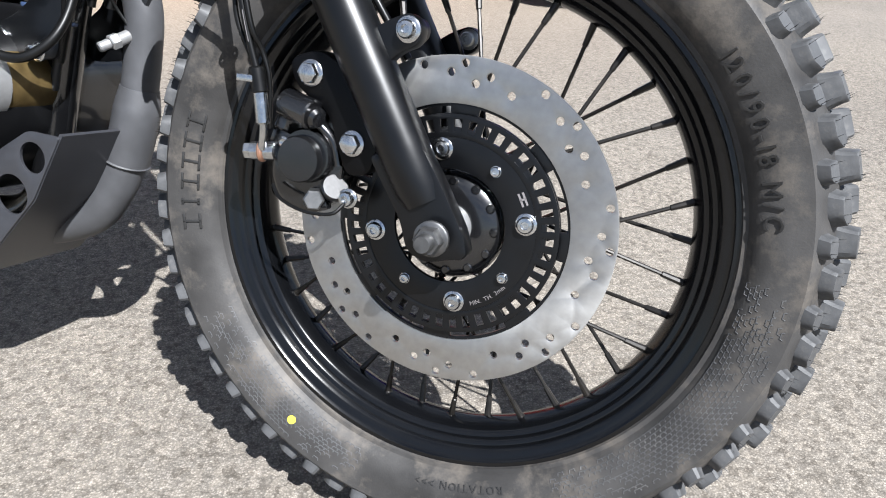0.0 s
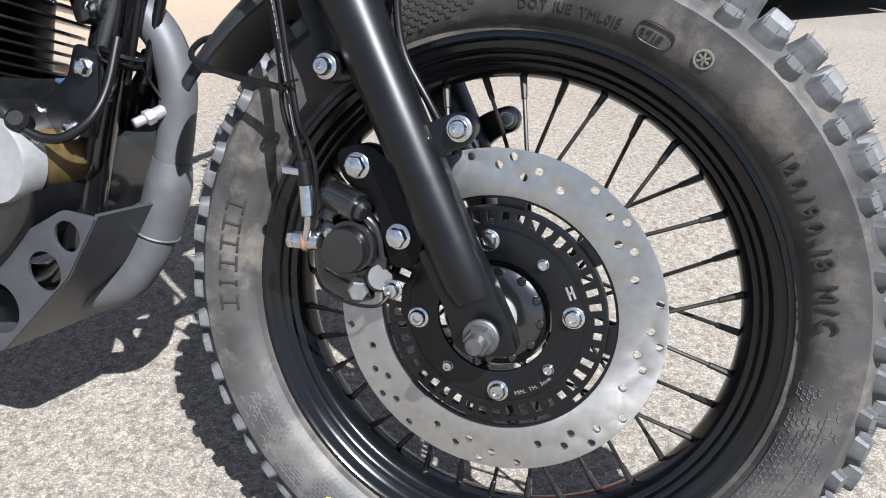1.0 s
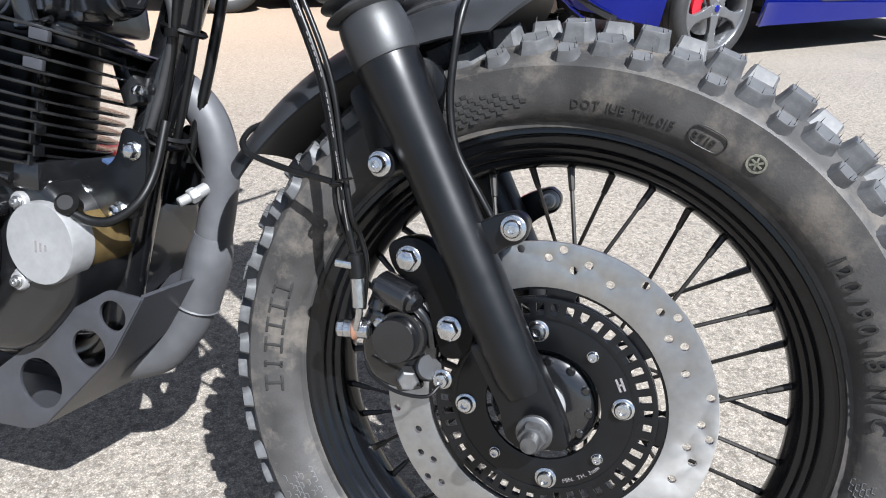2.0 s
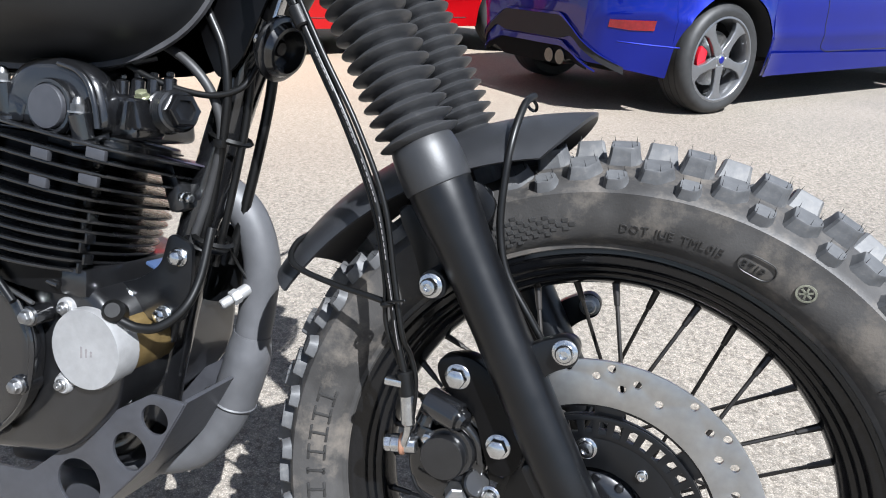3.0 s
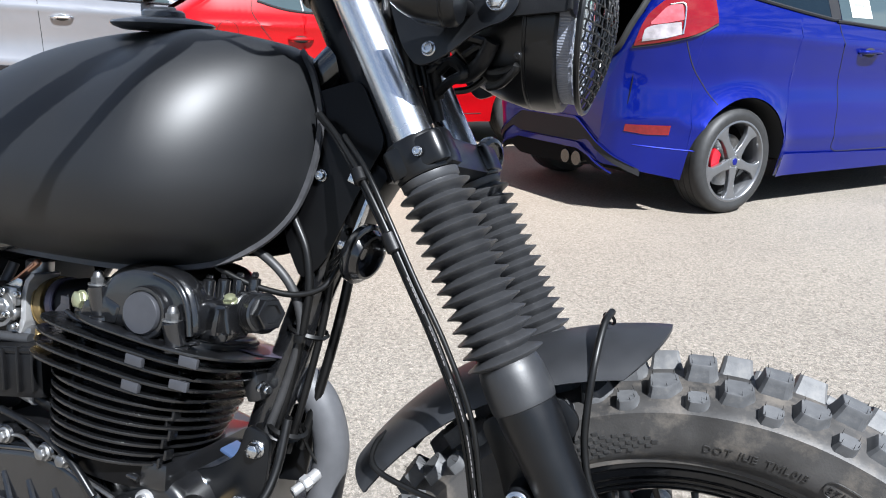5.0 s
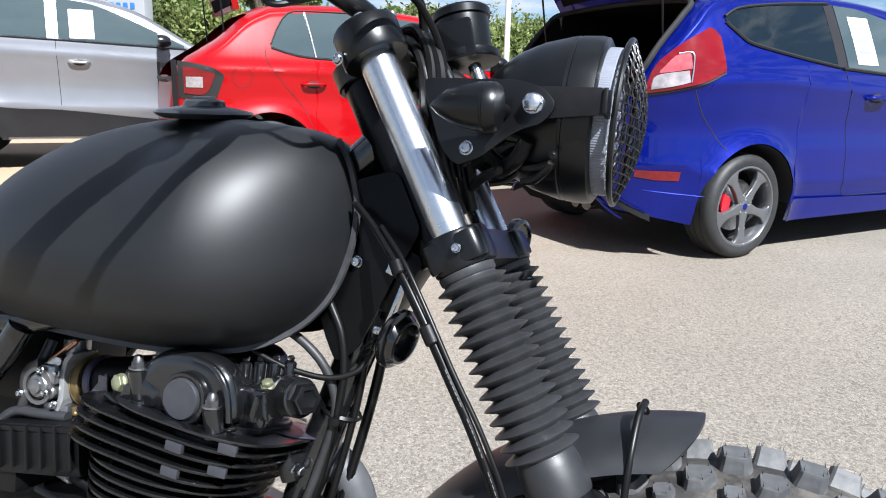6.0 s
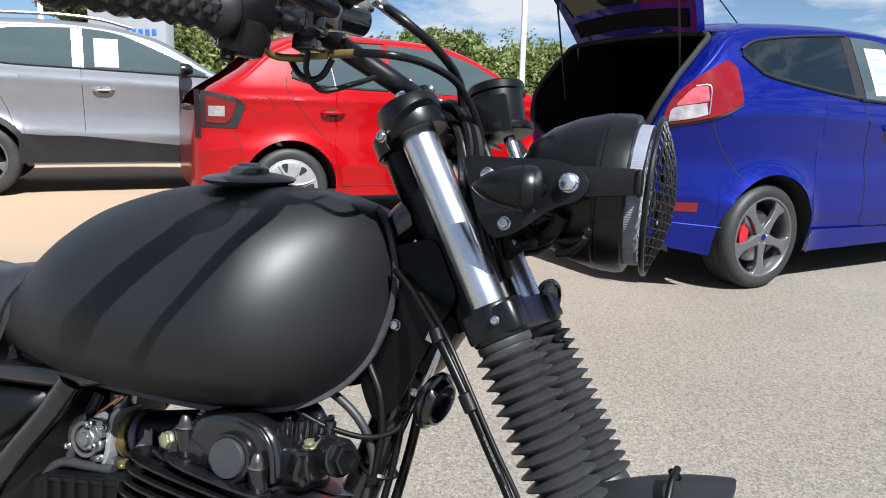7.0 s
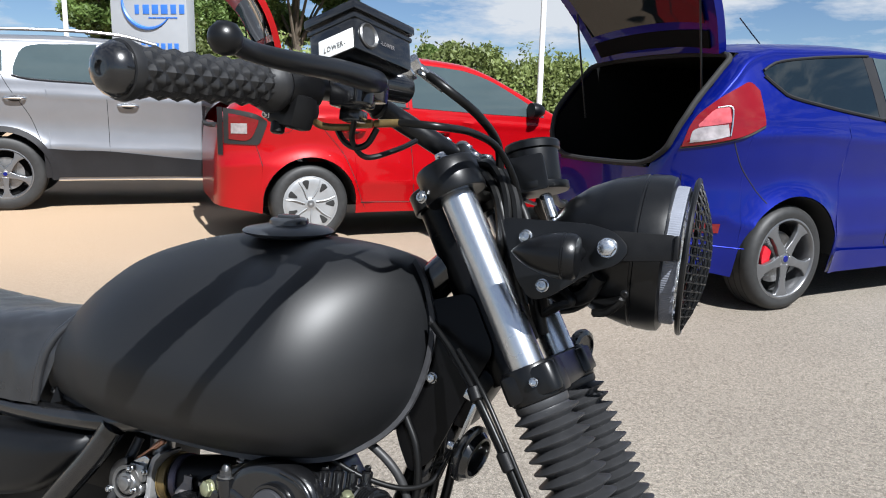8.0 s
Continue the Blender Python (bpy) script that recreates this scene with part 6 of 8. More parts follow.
part("throttle_collar", lathe([(0.0170, 0.083), (0.0215, 0.083), (0.0215, 0.0865), (0.0170, 0.0865)], at(-0.7595, 0, 0.282) @ SIDE, 36, True), DULL, carb)
part("throttle_quadrant", slab([(-0.7595 + 0.0300 * math.cos(t), 0.282 + 0.0300 * math.sin(t)) for t in np.linspace(1.75, 3.75, 15)] + [(-0.7595 + 0.0200 * math.cos(t), 0.282 + 0.0200 * math.sin(t)) for t in np.linspace(3.75, 1.75, 15)], 0.074, 0.084, (), 0.0012), DARKST, carb, "dark steel throttle quadrant")
part("throttle_drum", join(lathe([(0, 0.070), (0.0150, 0.070), (0.0150, 0.084), (0.0125, 0.087), (0.0090, 0.0875), (0.0082, 0.0910), (0.005, 0.0920), (0, 0.0910)], at(-0.7595, 0, 0.282) @ SIDE, 30), rod((-0.7595, -0.05, 0.282), (-0.7595, -0.075, 0.282), 0.009)), CARBM, carb)
part("return_spring", moved(tube([(0.0125 * math.cos(k * 0.9), 0.0125 * math.sin(k * 0.9), 0.060 + 0.0010 * k) for k in range(24)], 0.0009, 6, 0), at(-0.757, 0, 0.284) @ SIDE), ZINC, carb)
for x, y, z in ((-0.7350, -0.083, 0.300), (-0.7365, -0.083, 0.264), (-0.752, -0.089, 0.302), (-0.7440, -0.089, 0.277), (-0.784, -0.086, 0.270)):
    hexbolt((x, y, z), (0, -1, 0), 0.0036, ZINC, carb, 0.004, 1.2, "carb_screw", True)
part("choke_plate", slab(rounded([(-0.758, 0.308), (-0.740, 0.318), (-0.732, 0.316), (-0.734, 0.308), (-0.748, 0.302)], 0.004), 0.078, 0.081, (), 0.0005), ZINC, carb)
part("intake_clamp", join(rod((-0.7240, -0.045, 0.2870), (-0.7140, -0.045, 0.2885), 0.0300, 36), rod((-0.7255, -0.045, 0.2868), (-0.7235, -0.045, 0.2871), 0.0310, 36), rod((-0.7145, -0.045, 0.2884), (-0.7125, -0.045, 0.2887), 0.0310, 36)), BRASS, carb, "gold banded intake clamp")
part("clamp_band", rod((-0.7080, -0.045, 0.2894), (-0.6980, -0.045, 0.2909), 0.0295, 36), TABM, carb)
part("clamp_screw", join(rod((-0.710, -0.052, 0.257), (-0.710, -0.080, 0.257), 0.0032, 10), box((0.010, 0.012, 0.009), 0.001, at(-0.710, -0.072, 0.259))), BRASS, carb)
part("intake_rubber", rod((-0.716, -0.045, 0.2880), (-0.612, -0.030, 0.306), 0.027, 28), MATTB, carb)
# flat pale grey plate on the near side of the intake rubber
part("pale_plate", slab(rounded([(-0.6975, 0.2812), (-0.6755, 0.3080), (-0.6720, 0.2830), (-0.6950, 0.2749)], 0.003), 0.070, 0.0725, (), 0.0005), HAZE, carb, "pale grey flat plate beside the intake")
part("intake_tag", box((0.012, 0.002, 0.009), 0.0004, at(-0.678, -0.0735, 0.300)), HAZE, carb)
part("cable_bracket", join(box((0.042, 0.010, 0.003), 0.001, at(-0.742, -0.07, 0.322, 0, -38)), rod((-0.737, -0.07, 0.326), (-0.722, -0.07, 0.338), 0.0042, 8), rod((-0.760, -0.07, 0.308), (-0.737, -0.07, 0.326), 0.0014, 8)), COPPER, carb, "copper cable end")
for p in ([(-0.828, -0.08, 0.200), (-0.817, -0.08, 0.230), (-0.794, -0.08, 0.246), (-0.759, -0.08, 0.249), (-0.722, -0.076, 0.250)], [(-0.82, -0.06, 0.18), (-0.80, -0.07, 0.23), (-0.78, -0.08, 0.27), (-0.77, -0.06, 0.33)]):
    part("breather_hose", tube(p, 0.0062, 12), GAITER, bike, "grey rubber breather hose")
# plain box added to fill the dark gap behind the side panel
part("dark_filler", box((0.26, 0.10, 0.24), 0.012, at(-0.945, 0.035, 0.215)), MATTB, bike, "black filler box behind the side panel")
airbox = part("airbox", join(box((0.13, 0.075, 0.060), 0.008, at(-0.745, -0.060, 0.214, 0, -8)), box((0.06, 0.060, 0.075), 0.010, at(-0.805, -0.062, 0.190))), MATTB, bike, "ribbed black plastic air box")
for k in range(6):
    part("rib", box((0.0035, 0.006, 0.050 - 0.004 * (k % 2)), 0.001, at(-0.795 + 0.021 * k, -0.099, 0.210 + 0.003 * k, 0, -8)), MATTB, airbox)
part("rim", box((0.135, 0.080, 0.006), 0.002, at(-0.743, -0.060, 0.238, 0, -8)), MATTB, airbox)
part("inner_frame", join(box((0.10, 0.05, 0.05), 0.01, at(-0.66, 0.02, 0.375)), box((0.16, 0.10, 0.10), 0.02, at(-0.86, 0.03, 0.28)), box((0.20, 0.13, 0.05), 0.01, at(-0.90, 0.0, 0.372))), MATTB, bike, "dark parts under the tank")
for i in range(5):
    random.seed(60 + i)
    part("cable", tube([(-0.70 + 0.03 * i, -0.06, 0.352), (-0.67 + 0.03 * i, -0.07, 0.345 + 0.01 * random.random()), (-0.63 + 0.03 * i, -0.065, 0.350 + 0.012 * random.random()), (-0.60 + 0.03 * i, -0.04, 0.37)], 0.0035, 8), CABLE, bike)

# ---- rear wheel and swing arm, behind the seat ----
AX = at(-1.400, 0, -0.017)
back_tyre = part("rear_tyre", lathe([(r_ * 0.955, h_) for r_, h_ in prof], AX @ SIDE, 120), RUBBER, bike, "dusty black rear tyre")
for i in range(40):
    for h_, w_ in ((0.018, 0.030), (-0.018, 0.030), (0.045, 0.026), (-0.045, 0.026)):
        a_ = radians(9 * i + (4.5 if abs(h_) > 0.03 else 0))
        m_ = AX @ Matrix.Rotation(a_, 4, "Y") @ Matrix.Translation((0, -h_, surface(h_)[0] * 0.955 + 0.004))
        back_tyre_knob = part("tread_knob", REAR_KNOB, KNOB, back_tyre)
        back_tyre_knob.matrix_basis = m_
part("rear_rim", lathe([(r_ * 0.955, h_) for r_, h_ in RIM + [(r_, -h_) for r_, h_ in RIM[-2::-1]] + outer[1:]], AX @ SIDE, 96, True), RIMB, bike, "black rear rim")
part("rear_hub", lathe([(0, 0.06), (0.045, 0.06), (0.05, 0.045), (0.03, 0.02), (0.03, -0.02), (0.05, -0.045), (0.045, -0.06), (0, -0.06)], AX @ SIDE, 36), GLOSSB, bike)
for i in range(28):
    a_ = radians(360 / 28 * i)
    side_ = 0.045 if i % 2 else -0.045
    b_ = a_ + radians(24 if i % 4 < 2 else -24)
    part("rear_spoke", rod(AX @ Vector((0.045 * math.sin(a_), side_, 0.045 * math.cos(a_))), AX @ Vector((0.199 * math.sin(b_), 0, 0.199 * math.cos(b_))), 0.0017, 6), GLOSSB, bike)
for s in (-1, 1):
    part("swing_arm", tube([(-0.86, s * 0.10, -0.02), (-1.10, s * 0.105, -0.02), (-1.43, s * 0.105, -0.017)], 0.018, 12), GLOSSB, bike, "black swing arm")
    part("shock_absorber", rod((-1.22, s * 0.12, 0.330), (-1.34, s * 0.12, 0.0), 0.022, 16), GLOSSB, bike)
part("rear_axle", rod((-1.40, -0.12, -0.017), (-1.40, 0.12, -0.017), 0.009), DULL, bike)
part("side_stand", tube([(-0.82, 0.10, -0.05), (-0.86, 0.20, -0.17), (-0.90, 0.275, -0.270)], 0.010, 10), GLOSSB, bike, "black side stand")


# ---- parked cars: x ahead, y to the left (away), z up, from the middle of the rear axle on the ground ----
def paint(name, base, flake=0.0):
    m = material(name, base, 0.36, flake, 0.05, 5, rough_vary=0.03, coat=0.55, spec=0.1)
    m.node_tree.nodes["Principled BSDF"].inputs["Coat IOR"].default_value = 1.55
    m.node_tree.nodes["Principled BSDF"].inputs["Coat Roughness"].default_value = 0.015
    return m


BLUEP = paint("deep blue metallic paint", (0.0012, 0.0058, 0.132), 0.38)
REDP = paint("bright red paint", (0.27, 0.001, 0.003), 0.05)
SILVERP = paint("silver metallic paint", (0.19, 0.195, 0.21), 0.5)
GLASS = glass_like("tinted window glass", (0.006, 0.010, 0.013), 0.02)
# opaque pale teal puts the surroundings' reflection into the pane colour
PALEGLASS = glass_like("pale side glass with painted reflection", (0.040, 0.056, 0.060), 0.02)
CLADDING = material("dark grey plastic cladding", (0.011, 0.011, 0.0125), 0.62, 0, 0.15, 30, 0.1, 300, spec=0.25)
CARTYRE = material("car tyre rubber", (0.020, 0.020, 0.020), 0.55, 0, 0.25, 30, 0.15, 300, spec=0.35)
ALLOY = material("grey alloy", (0.17, 0.173, 0.18), 0.3, 0.75, 0.1, 20)
COVERP = material("silver wheel cover", (0.24, 0.245, 0.25), 0.35, 0.3, 0.08, 20)
REDLENS = material("red lamp lens", (0.135, 0.002, 0.004), 0.08, 0, 0.06, 25, coat=0.4)
PINKLENS = material("pink lamp lens", (0.40, 0.07, 0.08), 0.12, 0, 0.3, 30, coat=0.8)
CLEARLENS = material("clear lamp lens", (0.30, 0.27, 0.27), 0.12, 0.2, 0.3, 30, coat=0.8)
# near-black base paints in the deep shade of boots, wheel wells and undersides
DARKIN = material("shade black of car insides", (0.004, 0.004, 0.004), 0.9, 0, 0.2, 30, spec=0.1)
DEEPRED = material("deep red reflector", (0.13, 0.003, 0.006), 0.2, 0, 0.2, 60, coat=0.5)
CALRED = material("red caliper paint", (0.45, 0.01, 0.02), 0.35)
PAPER = material("white price sheet", (0.5, 0.53, 0.52), 0.6, 0, 0.05, 12)
GREENP = material("green print", (0.20, 0.55, 0.40), 0.6)
SEAM = material("panel gap", (0.006, 0.006, 0.006), 0.8)
CHR = CHROME


def smooth_interp(pts):
    """A smooth curve z(x) through points given in order of x."""
    xs, zs = [p[0] for p in pts], [p[1] for p in pts]
    line = spline([(x, z, 0) for x, z in pts], 12)
    lx, lz = [], []
    for p in line:
        if not lx or p.x > lx[-1] + 1e-5:
            lx.append(p.x)
            lz.append(p.y)
    return lambda x: float(np.interp(x, lx, lz))


class Shape:
    """The skin of a car body."""

    def __init__(self, width, top, plan, belt, roof, sill, wheels, arch, tumble=0.24, crown=0.10, rise=0.20, creases=()):
        self.w, self.top, self.plan, self.belt, self.roof = width / 2, smooth_interp(top), smooth_interp(plan), smooth_interp(belt), roof
        self.sill, self.wheels, self.arch, self.tumble, self.crown, self.rise = sill, wheels, arch, tumble, crown, rise
        self.x0, self.x1 = top[0][0], top[-1][0]
        self.creases = [(smooth_interp(line), amp, wide) for line, amp, wide in creases]

    def low(self, x):
        z = self.sill + self.rise * max(0.0, (self.x0 + 0.42 - x) / 0.42) + 0.06 * max(0.0, (x - self.x1 + 0.5) / 0.5)
        for xc, zc in self.wheels:
            d = self.arch ** 2 - (x - xc) ** 2
            if d > 0:
                z = max(z, zc + math.sqrt(d))
        return min(z, self.top(x) - self.crown - 0.02)

    def half(self, x, z):
        b, wb = self.belt(x), self.w * self.plan(x)
        if z <= b:
            f = (b - z) / max(0.1, b - self.sill)
            y = wb * (1 - 0.02 * f - 0.05 * f ** 3 + 0.012 * math.sin(f * math.pi * 1.5))
            for line, amp, wide in self.creases:
                q = (z - line(x)) / wide
                y += amp * math.exp(-abs(q) ** (1.2 if amp > 0 else 2)) * min(1.0, max(0.0, (b - z) / 0.05))
            for xc, zc in self.wheels:
                q = (math.hypot(x - xc, z - zc) - self.arch) / 0.13
                if q < 1:
                    y += 0.034 * (1 - max(0.0, q)) ** 2
            return y
        f = (z - b) / (self.roof - b)
        return wb * (1 - self.tumble * f ** 1.15)

    def stations(self):
        xs = set(np.round(np.linspace(self.x0, self.x1, 90), 4))
        for xc, zc in self.wheels:
            for k in range(25):
                xs.add(round(xc + self.arch * math.cos(math.pi * k / 24) * 0.9999, 4))
        xs |= {round(self.x0 + d, 4) for d in np.linspace(0.01, 0.55, 44)}
        return sorted(xs)

    def section(self, x):
        """From the right sill over the roof's middle to the left sill."""
        zl, zt = self.low(x), self.top(x)
        zs = zt - self.crown
        pts = []
        for k in range(45):
            z = zl + (zs - zl) * k / 44
            pts.append((self.half(x, z), z))
        yt = pts[-1][0]
        for k in range(1, 29):
            a = math.pi / 2 * k / 28
            pts.append((yt * math.cos(a) ** 0.62, zs + self.crown * math.sin(a) ** 0.75))
        pts[-1] = (0.0, zt)
        return [(x, -y, z) for y, z in pts] + [(x, y, z) for y, z in pts[-2::-1]]

    def skin(self, skip=None):
        rows = [self.section(x) for x in self.stations()]
        bm = grid(rows)
        if skip:
            gone = [f for f in bm.faces if skip(f.calc_center_median())]
            bmesh.ops.delete(bm, geom=gone, context="FACES")
        for row in (rows[0], rows[-1]):
            bm.faces.new([bm.verts.new(p) for p in row])
        return bm

    def patch(self, lo, hi, x0, x1, lift=0.004, side=-1, n=28, m=8):
        """A sheet on the body's side between two curves."""
        rows = []
        for i in range(n + 1):
            x = x0 + (x1 - x0) * i / n
            a, b = lo(x), hi(x)
            b = max(b, a + 0.001)
            rows.append([(x, side * (self.half(x, a + (b - a) * k / m) + lift), a + (b - a) * k / m) for k in range(m + 1)])
        return thick(grid(rows), 0.002)

    def seam(self, pts, side=-1, r=0.0035):
        line = spline([(x, z, 0) for x, z in pts], 6)
        return tube([(p.x, side * (self.half(p.x, p.y) - 0.001), p.y) for p in line], r, 5, 0)


def rear_strip(shape, z0, z1, ymax, lift, drop=0.0, knee=0.4):
    """A band round the rear bumper."""
    rows = []
    xs = np.linspace(shape.x0, shape.x0 + 0.5, 200)
    for y in np.linspace(-ymax, ymax, 41):
        row = []
        past = max(0.0, abs(y) - knee)
        thin = 1 - 0.7 * min(1.0, past / 0.10) if drop else 1.0
        for z in np.linspace(z1 - (z1 - z0) * thin, z1, 5) - drop * past:
            hs = [shape.half(x, z) for x in xs]
            x = float(np.interp(abs(y), hs, xs))
            row.append((x - lift, y * 1.005, z))
        rows.append(row)
    return thick(grid(rows), 0.006)


def car_wheel(car, x, y, r, rim_r, style, width=0.20):
    """A road wheel with its tyre; its face points to the near side."""
    s = 1 if y < 0 else -1
    m = at(x, y, r) @ SIDE @ (I4 if s > 0 else Matrix.Rotation(math.pi, 4, "X"))
    tyre_ = part("wheel", lathe([(rim_r - 0.005, 0.0), (rim_r + 0.008, 0.004), (rim_r + 0.03, 0.010), (r - 0.03, 0.008), (r - 0.010, -0.006), (r, -0.030), (r, -width + 0.03), (r - 0.02, -width), (rim_r, -width)], m, 72), CARTYRE, car, "black road tyre")
    for q in (-0.055, -0.10, -0.145):
        part("tread_groove", lathe([(r + 0.0008, q - 0.004), (r + 0.0008, q + 0.004)], m, 60), SEAM, tyre_)
    part("rim_barrel", lathe([(rim_r + 0.006, 0.004), (rim_r - 0.004, 0.006), (rim_r - 0.012, -0.002), (rim_r - 0.02, -0.05), (rim_r - 0.02, -width + 0.02)], m, 60), ALLOY if style == "alloy" else COVERP, tyre_)
    part("brake_rotor", lathe([(0, -0.075), (rim_r * 0.66, -0.075), (rim_r * 0.66, -0.09), (0, -0.09)], m, 40), DULL, tyre_)
    # near-black disc stands in for the shade behind the spokes
    part("well", lathe([(0, -0.11), (rim_r - 0.02, -0.11)], m, 30), DARKIN, tyre_)
    if style == "alloy":
        for k in range(5):
            rot = m @ Matrix.Rotation(2 * math.pi * k / 5 + 0.942, 4, "Z")
            ypts = [(0.030, -0.034), (rim_r * 0.48, -0.0225), (rim_r * 0.74, -0.0270), (rim_r * 0.88, -0.046), (rim_r - 0.004, -0.084), (rim_r + 0.001, -0.030), (rim_r + 0.002, 0.0)]
            ypts += [(x, -y) for x, y in ypts[-2::-1]]
            part("rim_spoke", slab(rounded(ypts, 0.008, 3), -0.032, -0.002, (), 0.007, rot, 3), ALLOY, tyre_)
        part("centre_cap", lathe([(0, 0.002), (0.024, 0.001), (0.032, -0.004), (0.050, -0.010), (0.058, -0.03), (0, -0.03)], m, 30), ALLOY, tyre_)
        part("cap_badge", lathe([(0, 0.0035), (0.018, 0.0028), (0.020, 0.001)], m, 24), BLUEP, tyre_)
        for k in range(5):
            a = 2 * math.pi * k / 5 + 0.2
            part("wheel_nut", rod(m @ Vector((0.040 * math.cos(a), 0.040 * math.sin(a), -0.02)), m @ Vector((0.040 * math.cos(a), 0.040 * math.sin(a), -0.001)), 0.008, 6), CHR, tyre_)
        part("caliper", slab([(0.085 * math.cos(t), 0.085 * math.sin(t)) for t in np.linspace(2.6, 3.7, 9)] + [(0.150 * math.cos(t), 0.150 * math.sin(t)) for t in np.linspace(3.7, 2.6, 9)], -0.075, -0.035, (), 0.006, m), CALRED, tyre_, "red brake caliper")
    else:
        part("wheel_cover", lathe([(rim_r - 0.006, 0.004), (rim_r - 0.02, 0.012), (rim_r - 0.06, 0.010), (0.07, 0.004), (0.045, 0.008), (0.04, 0.012), (0, 0.013)], m, 60), COVERP, tyre_, "silver plastic wheel cover")
        for k in range(7):
            rot = m @ Matrix.Rotation(2 * math.pi * k / 7, 4, "Z")
            part("cover_slot", slab(rounded([(rim_r * 0.56, -0.006), (rim_r * 0.86, -0.030), (rim_r * 0.91, 0.0), (rim_r * 0.86, 0.030), (rim_r * 0.56, 0.006)], 0.010, 3), 0.006, 0.0125, (), 0.001, rot), SEAM, tyre_)
            part("cover_blade", tube([rot @ Vector((0.045, 0.018, 0.012)), rot @ Vector((rim_r * 0.6, 0.030, 0.015)), rot @ Vector((rim_r * 0.90, 0.056, 0.010))], 0.006, 8, 6), COVERP, tyre_)
        part("cap_badge", lathe([(0.012, 0.0155), (0.030, 0.0145), (0.030, 0.012), (0.012, 0.012)], m, 28, True), ALLOY, tyre_)
    return tyre_


def door_handle(car, shape, x, z, mat, side=-1):
    y = side * (shape.half(x, z) + 0.010)
    h = part("door_handle", tube([(x - 0.095, y - side * 0.012, z), (x - 0.07, y + side * 0.022, z + 0.003), (x, y + side * 0.030, z + 0.005), (x + 0.07, y + side * 0.022, z + 0.003), (x + 0.095, y - side * 0.012, z)], 0.012, 10, 6), mat, car)
    part("handle_cup", lathe([(0, 0.002), (0.045, 0.002), (0.05, 0.0)], at(x, y - side * 0.004, z) @ SIDE @ Matrix.Diagonal((1.2, 0.55, 1, 1)), 24), SEAM, h)
    return h


def mirror(car, x, y, z, mat, s=1.0):
    body = part("door_mirror", moved(lathe([(0, -0.10), (0.045, -0.09), (0.075, -0.05), (0.085, 0.0), (0.080, 0.03), (0, 0.035)], Matrix.Diagonal((1.0, 0.75, 1, 1)), 24), at(x, y, z, 0, -90) @ Matrix.Diagonal((0.85 * s, 1.3 * s, s, 1))), mat, car)
    part("mirror_arm", box((0.05, 0.10, 0.03), 0.008, at(x + 0.02, y + 0.07, z - 0.06)), CLADDING, body)


def price_sheet(car, shape, x, z, w, h):
    """A sheet of paper behind the window, on a stiff card."""
    def put(x0, x1, z0, z1, mat, lift, name):
        part(name, shape.patch(lambda q: z0, lambda q: z1, x0, x1, lift, -1, 4, 4), mat, car)
    put(x - w / 2, x + w / 2, z - h / 2, z + h / 2, PAPER, 0.007, "price_sheet")
    put(x - w * 0.30, x + w * 0.30, z - h * 0.02, z + h * 0.12, GREENP, 0.009, "print_bar")
    put(x - w * 0.35, x + w * 0.10, z + h * 0.24, z + h * 0.30, GREENP, 0.009, "print_bar")
    put(x - w * 0.30, x + w * 0.25, z - h * 0.26, z - h * 0.20, GREENP, 0.009, "print_bar")


def lid(car, hinge, length, width, angle, mat, inner=None):
    """A raised tailgate with its window, hinged at the roof's rear edge; angle over the level, towards the rear."""
    m = at(*hinge) @ Matrix.Rotation(radians(angle), 4, "Y")
    rows, inn = [], []
    for i in range(17):
        u = i / 16
        row = []
        for k in range(17):
            v = -1 + 2 * k / 16
            w = width / 2 * (0.86 + 0.14 * math.sin(u * math.pi * 0.75))
            x = -length * u + 0.05 * abs(v) ** 3 * u
            z = 0.06 * math.sin(u * math.pi) - 0.05 * v * v - (0.12 * max(0, u - 0.62) ** 1.2)
            row.append((x, w * v, z))
        rows.append(row)
    b = thick(grid(rows), 0.05)
    b.transform(m)
    gate = part("tailgate", b, mat, car, "open raised tailgate")
    glass_rows = [[(x, y * 0.84, z - 0.053) for x, y, z in row] for row in rows[4:12]]
    g = thick(grid(glass_rows), 0.004)
    g.transform(m)
    part("rear_window", g, GLASS, gate)
    trim = [[(x, y * 0.86, z - 0.052) for x, y, z in row] for row in rows[1:4]]
    t = thick(grid(trim), 0.01)
    t.transform(m)
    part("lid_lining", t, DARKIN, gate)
    for s in (-1, 1):
        part("gas_strut", tube([m @ Vector((-length * 0.45, s * width * 0.43, -0.04)), Vector(hinge) + Vector((-0.16, s * width * 0.42, -0.42))], 0.0065, 10, 0), SATIN, gate)
    return gate


def build_car(name, m, shape, mat, label, wheel_r, rim_r, style, skip=None):
    car = thing(name, m, label, "car", "parked cars")
    body = part("body", shape.skin(skip), mat, car, "", 42)
    for x, z in shape.wheels:
        for s in (-1, 1):
            car_wheel(car, x, s * (shape.w - 0.035), wheel_r, rim_r, style)
            arch = []
            for k in range(25):
                a = math.pi * k / 24
                px, pz = x + (shape.arch - 0.004) * math.cos(a), z + (shape.arch - 0.004) * math.sin(a)
                arch.append([(px, s * (shape.half(px, pz + 0.01) - 0.004), pz), (px, s * (shape.w - 0.34), pz)])
            part("wheel_liner", grid(arch), SEAM, car)
    part("underbody", box((shape.x1 - shape.x0 - 0.25, shape.w * 1.30, 0.30), 0.05, at((shape.x0 + shape.x1) / 2, 0, shape.sill + 0.18)), DARKIN, car)
    return car, body


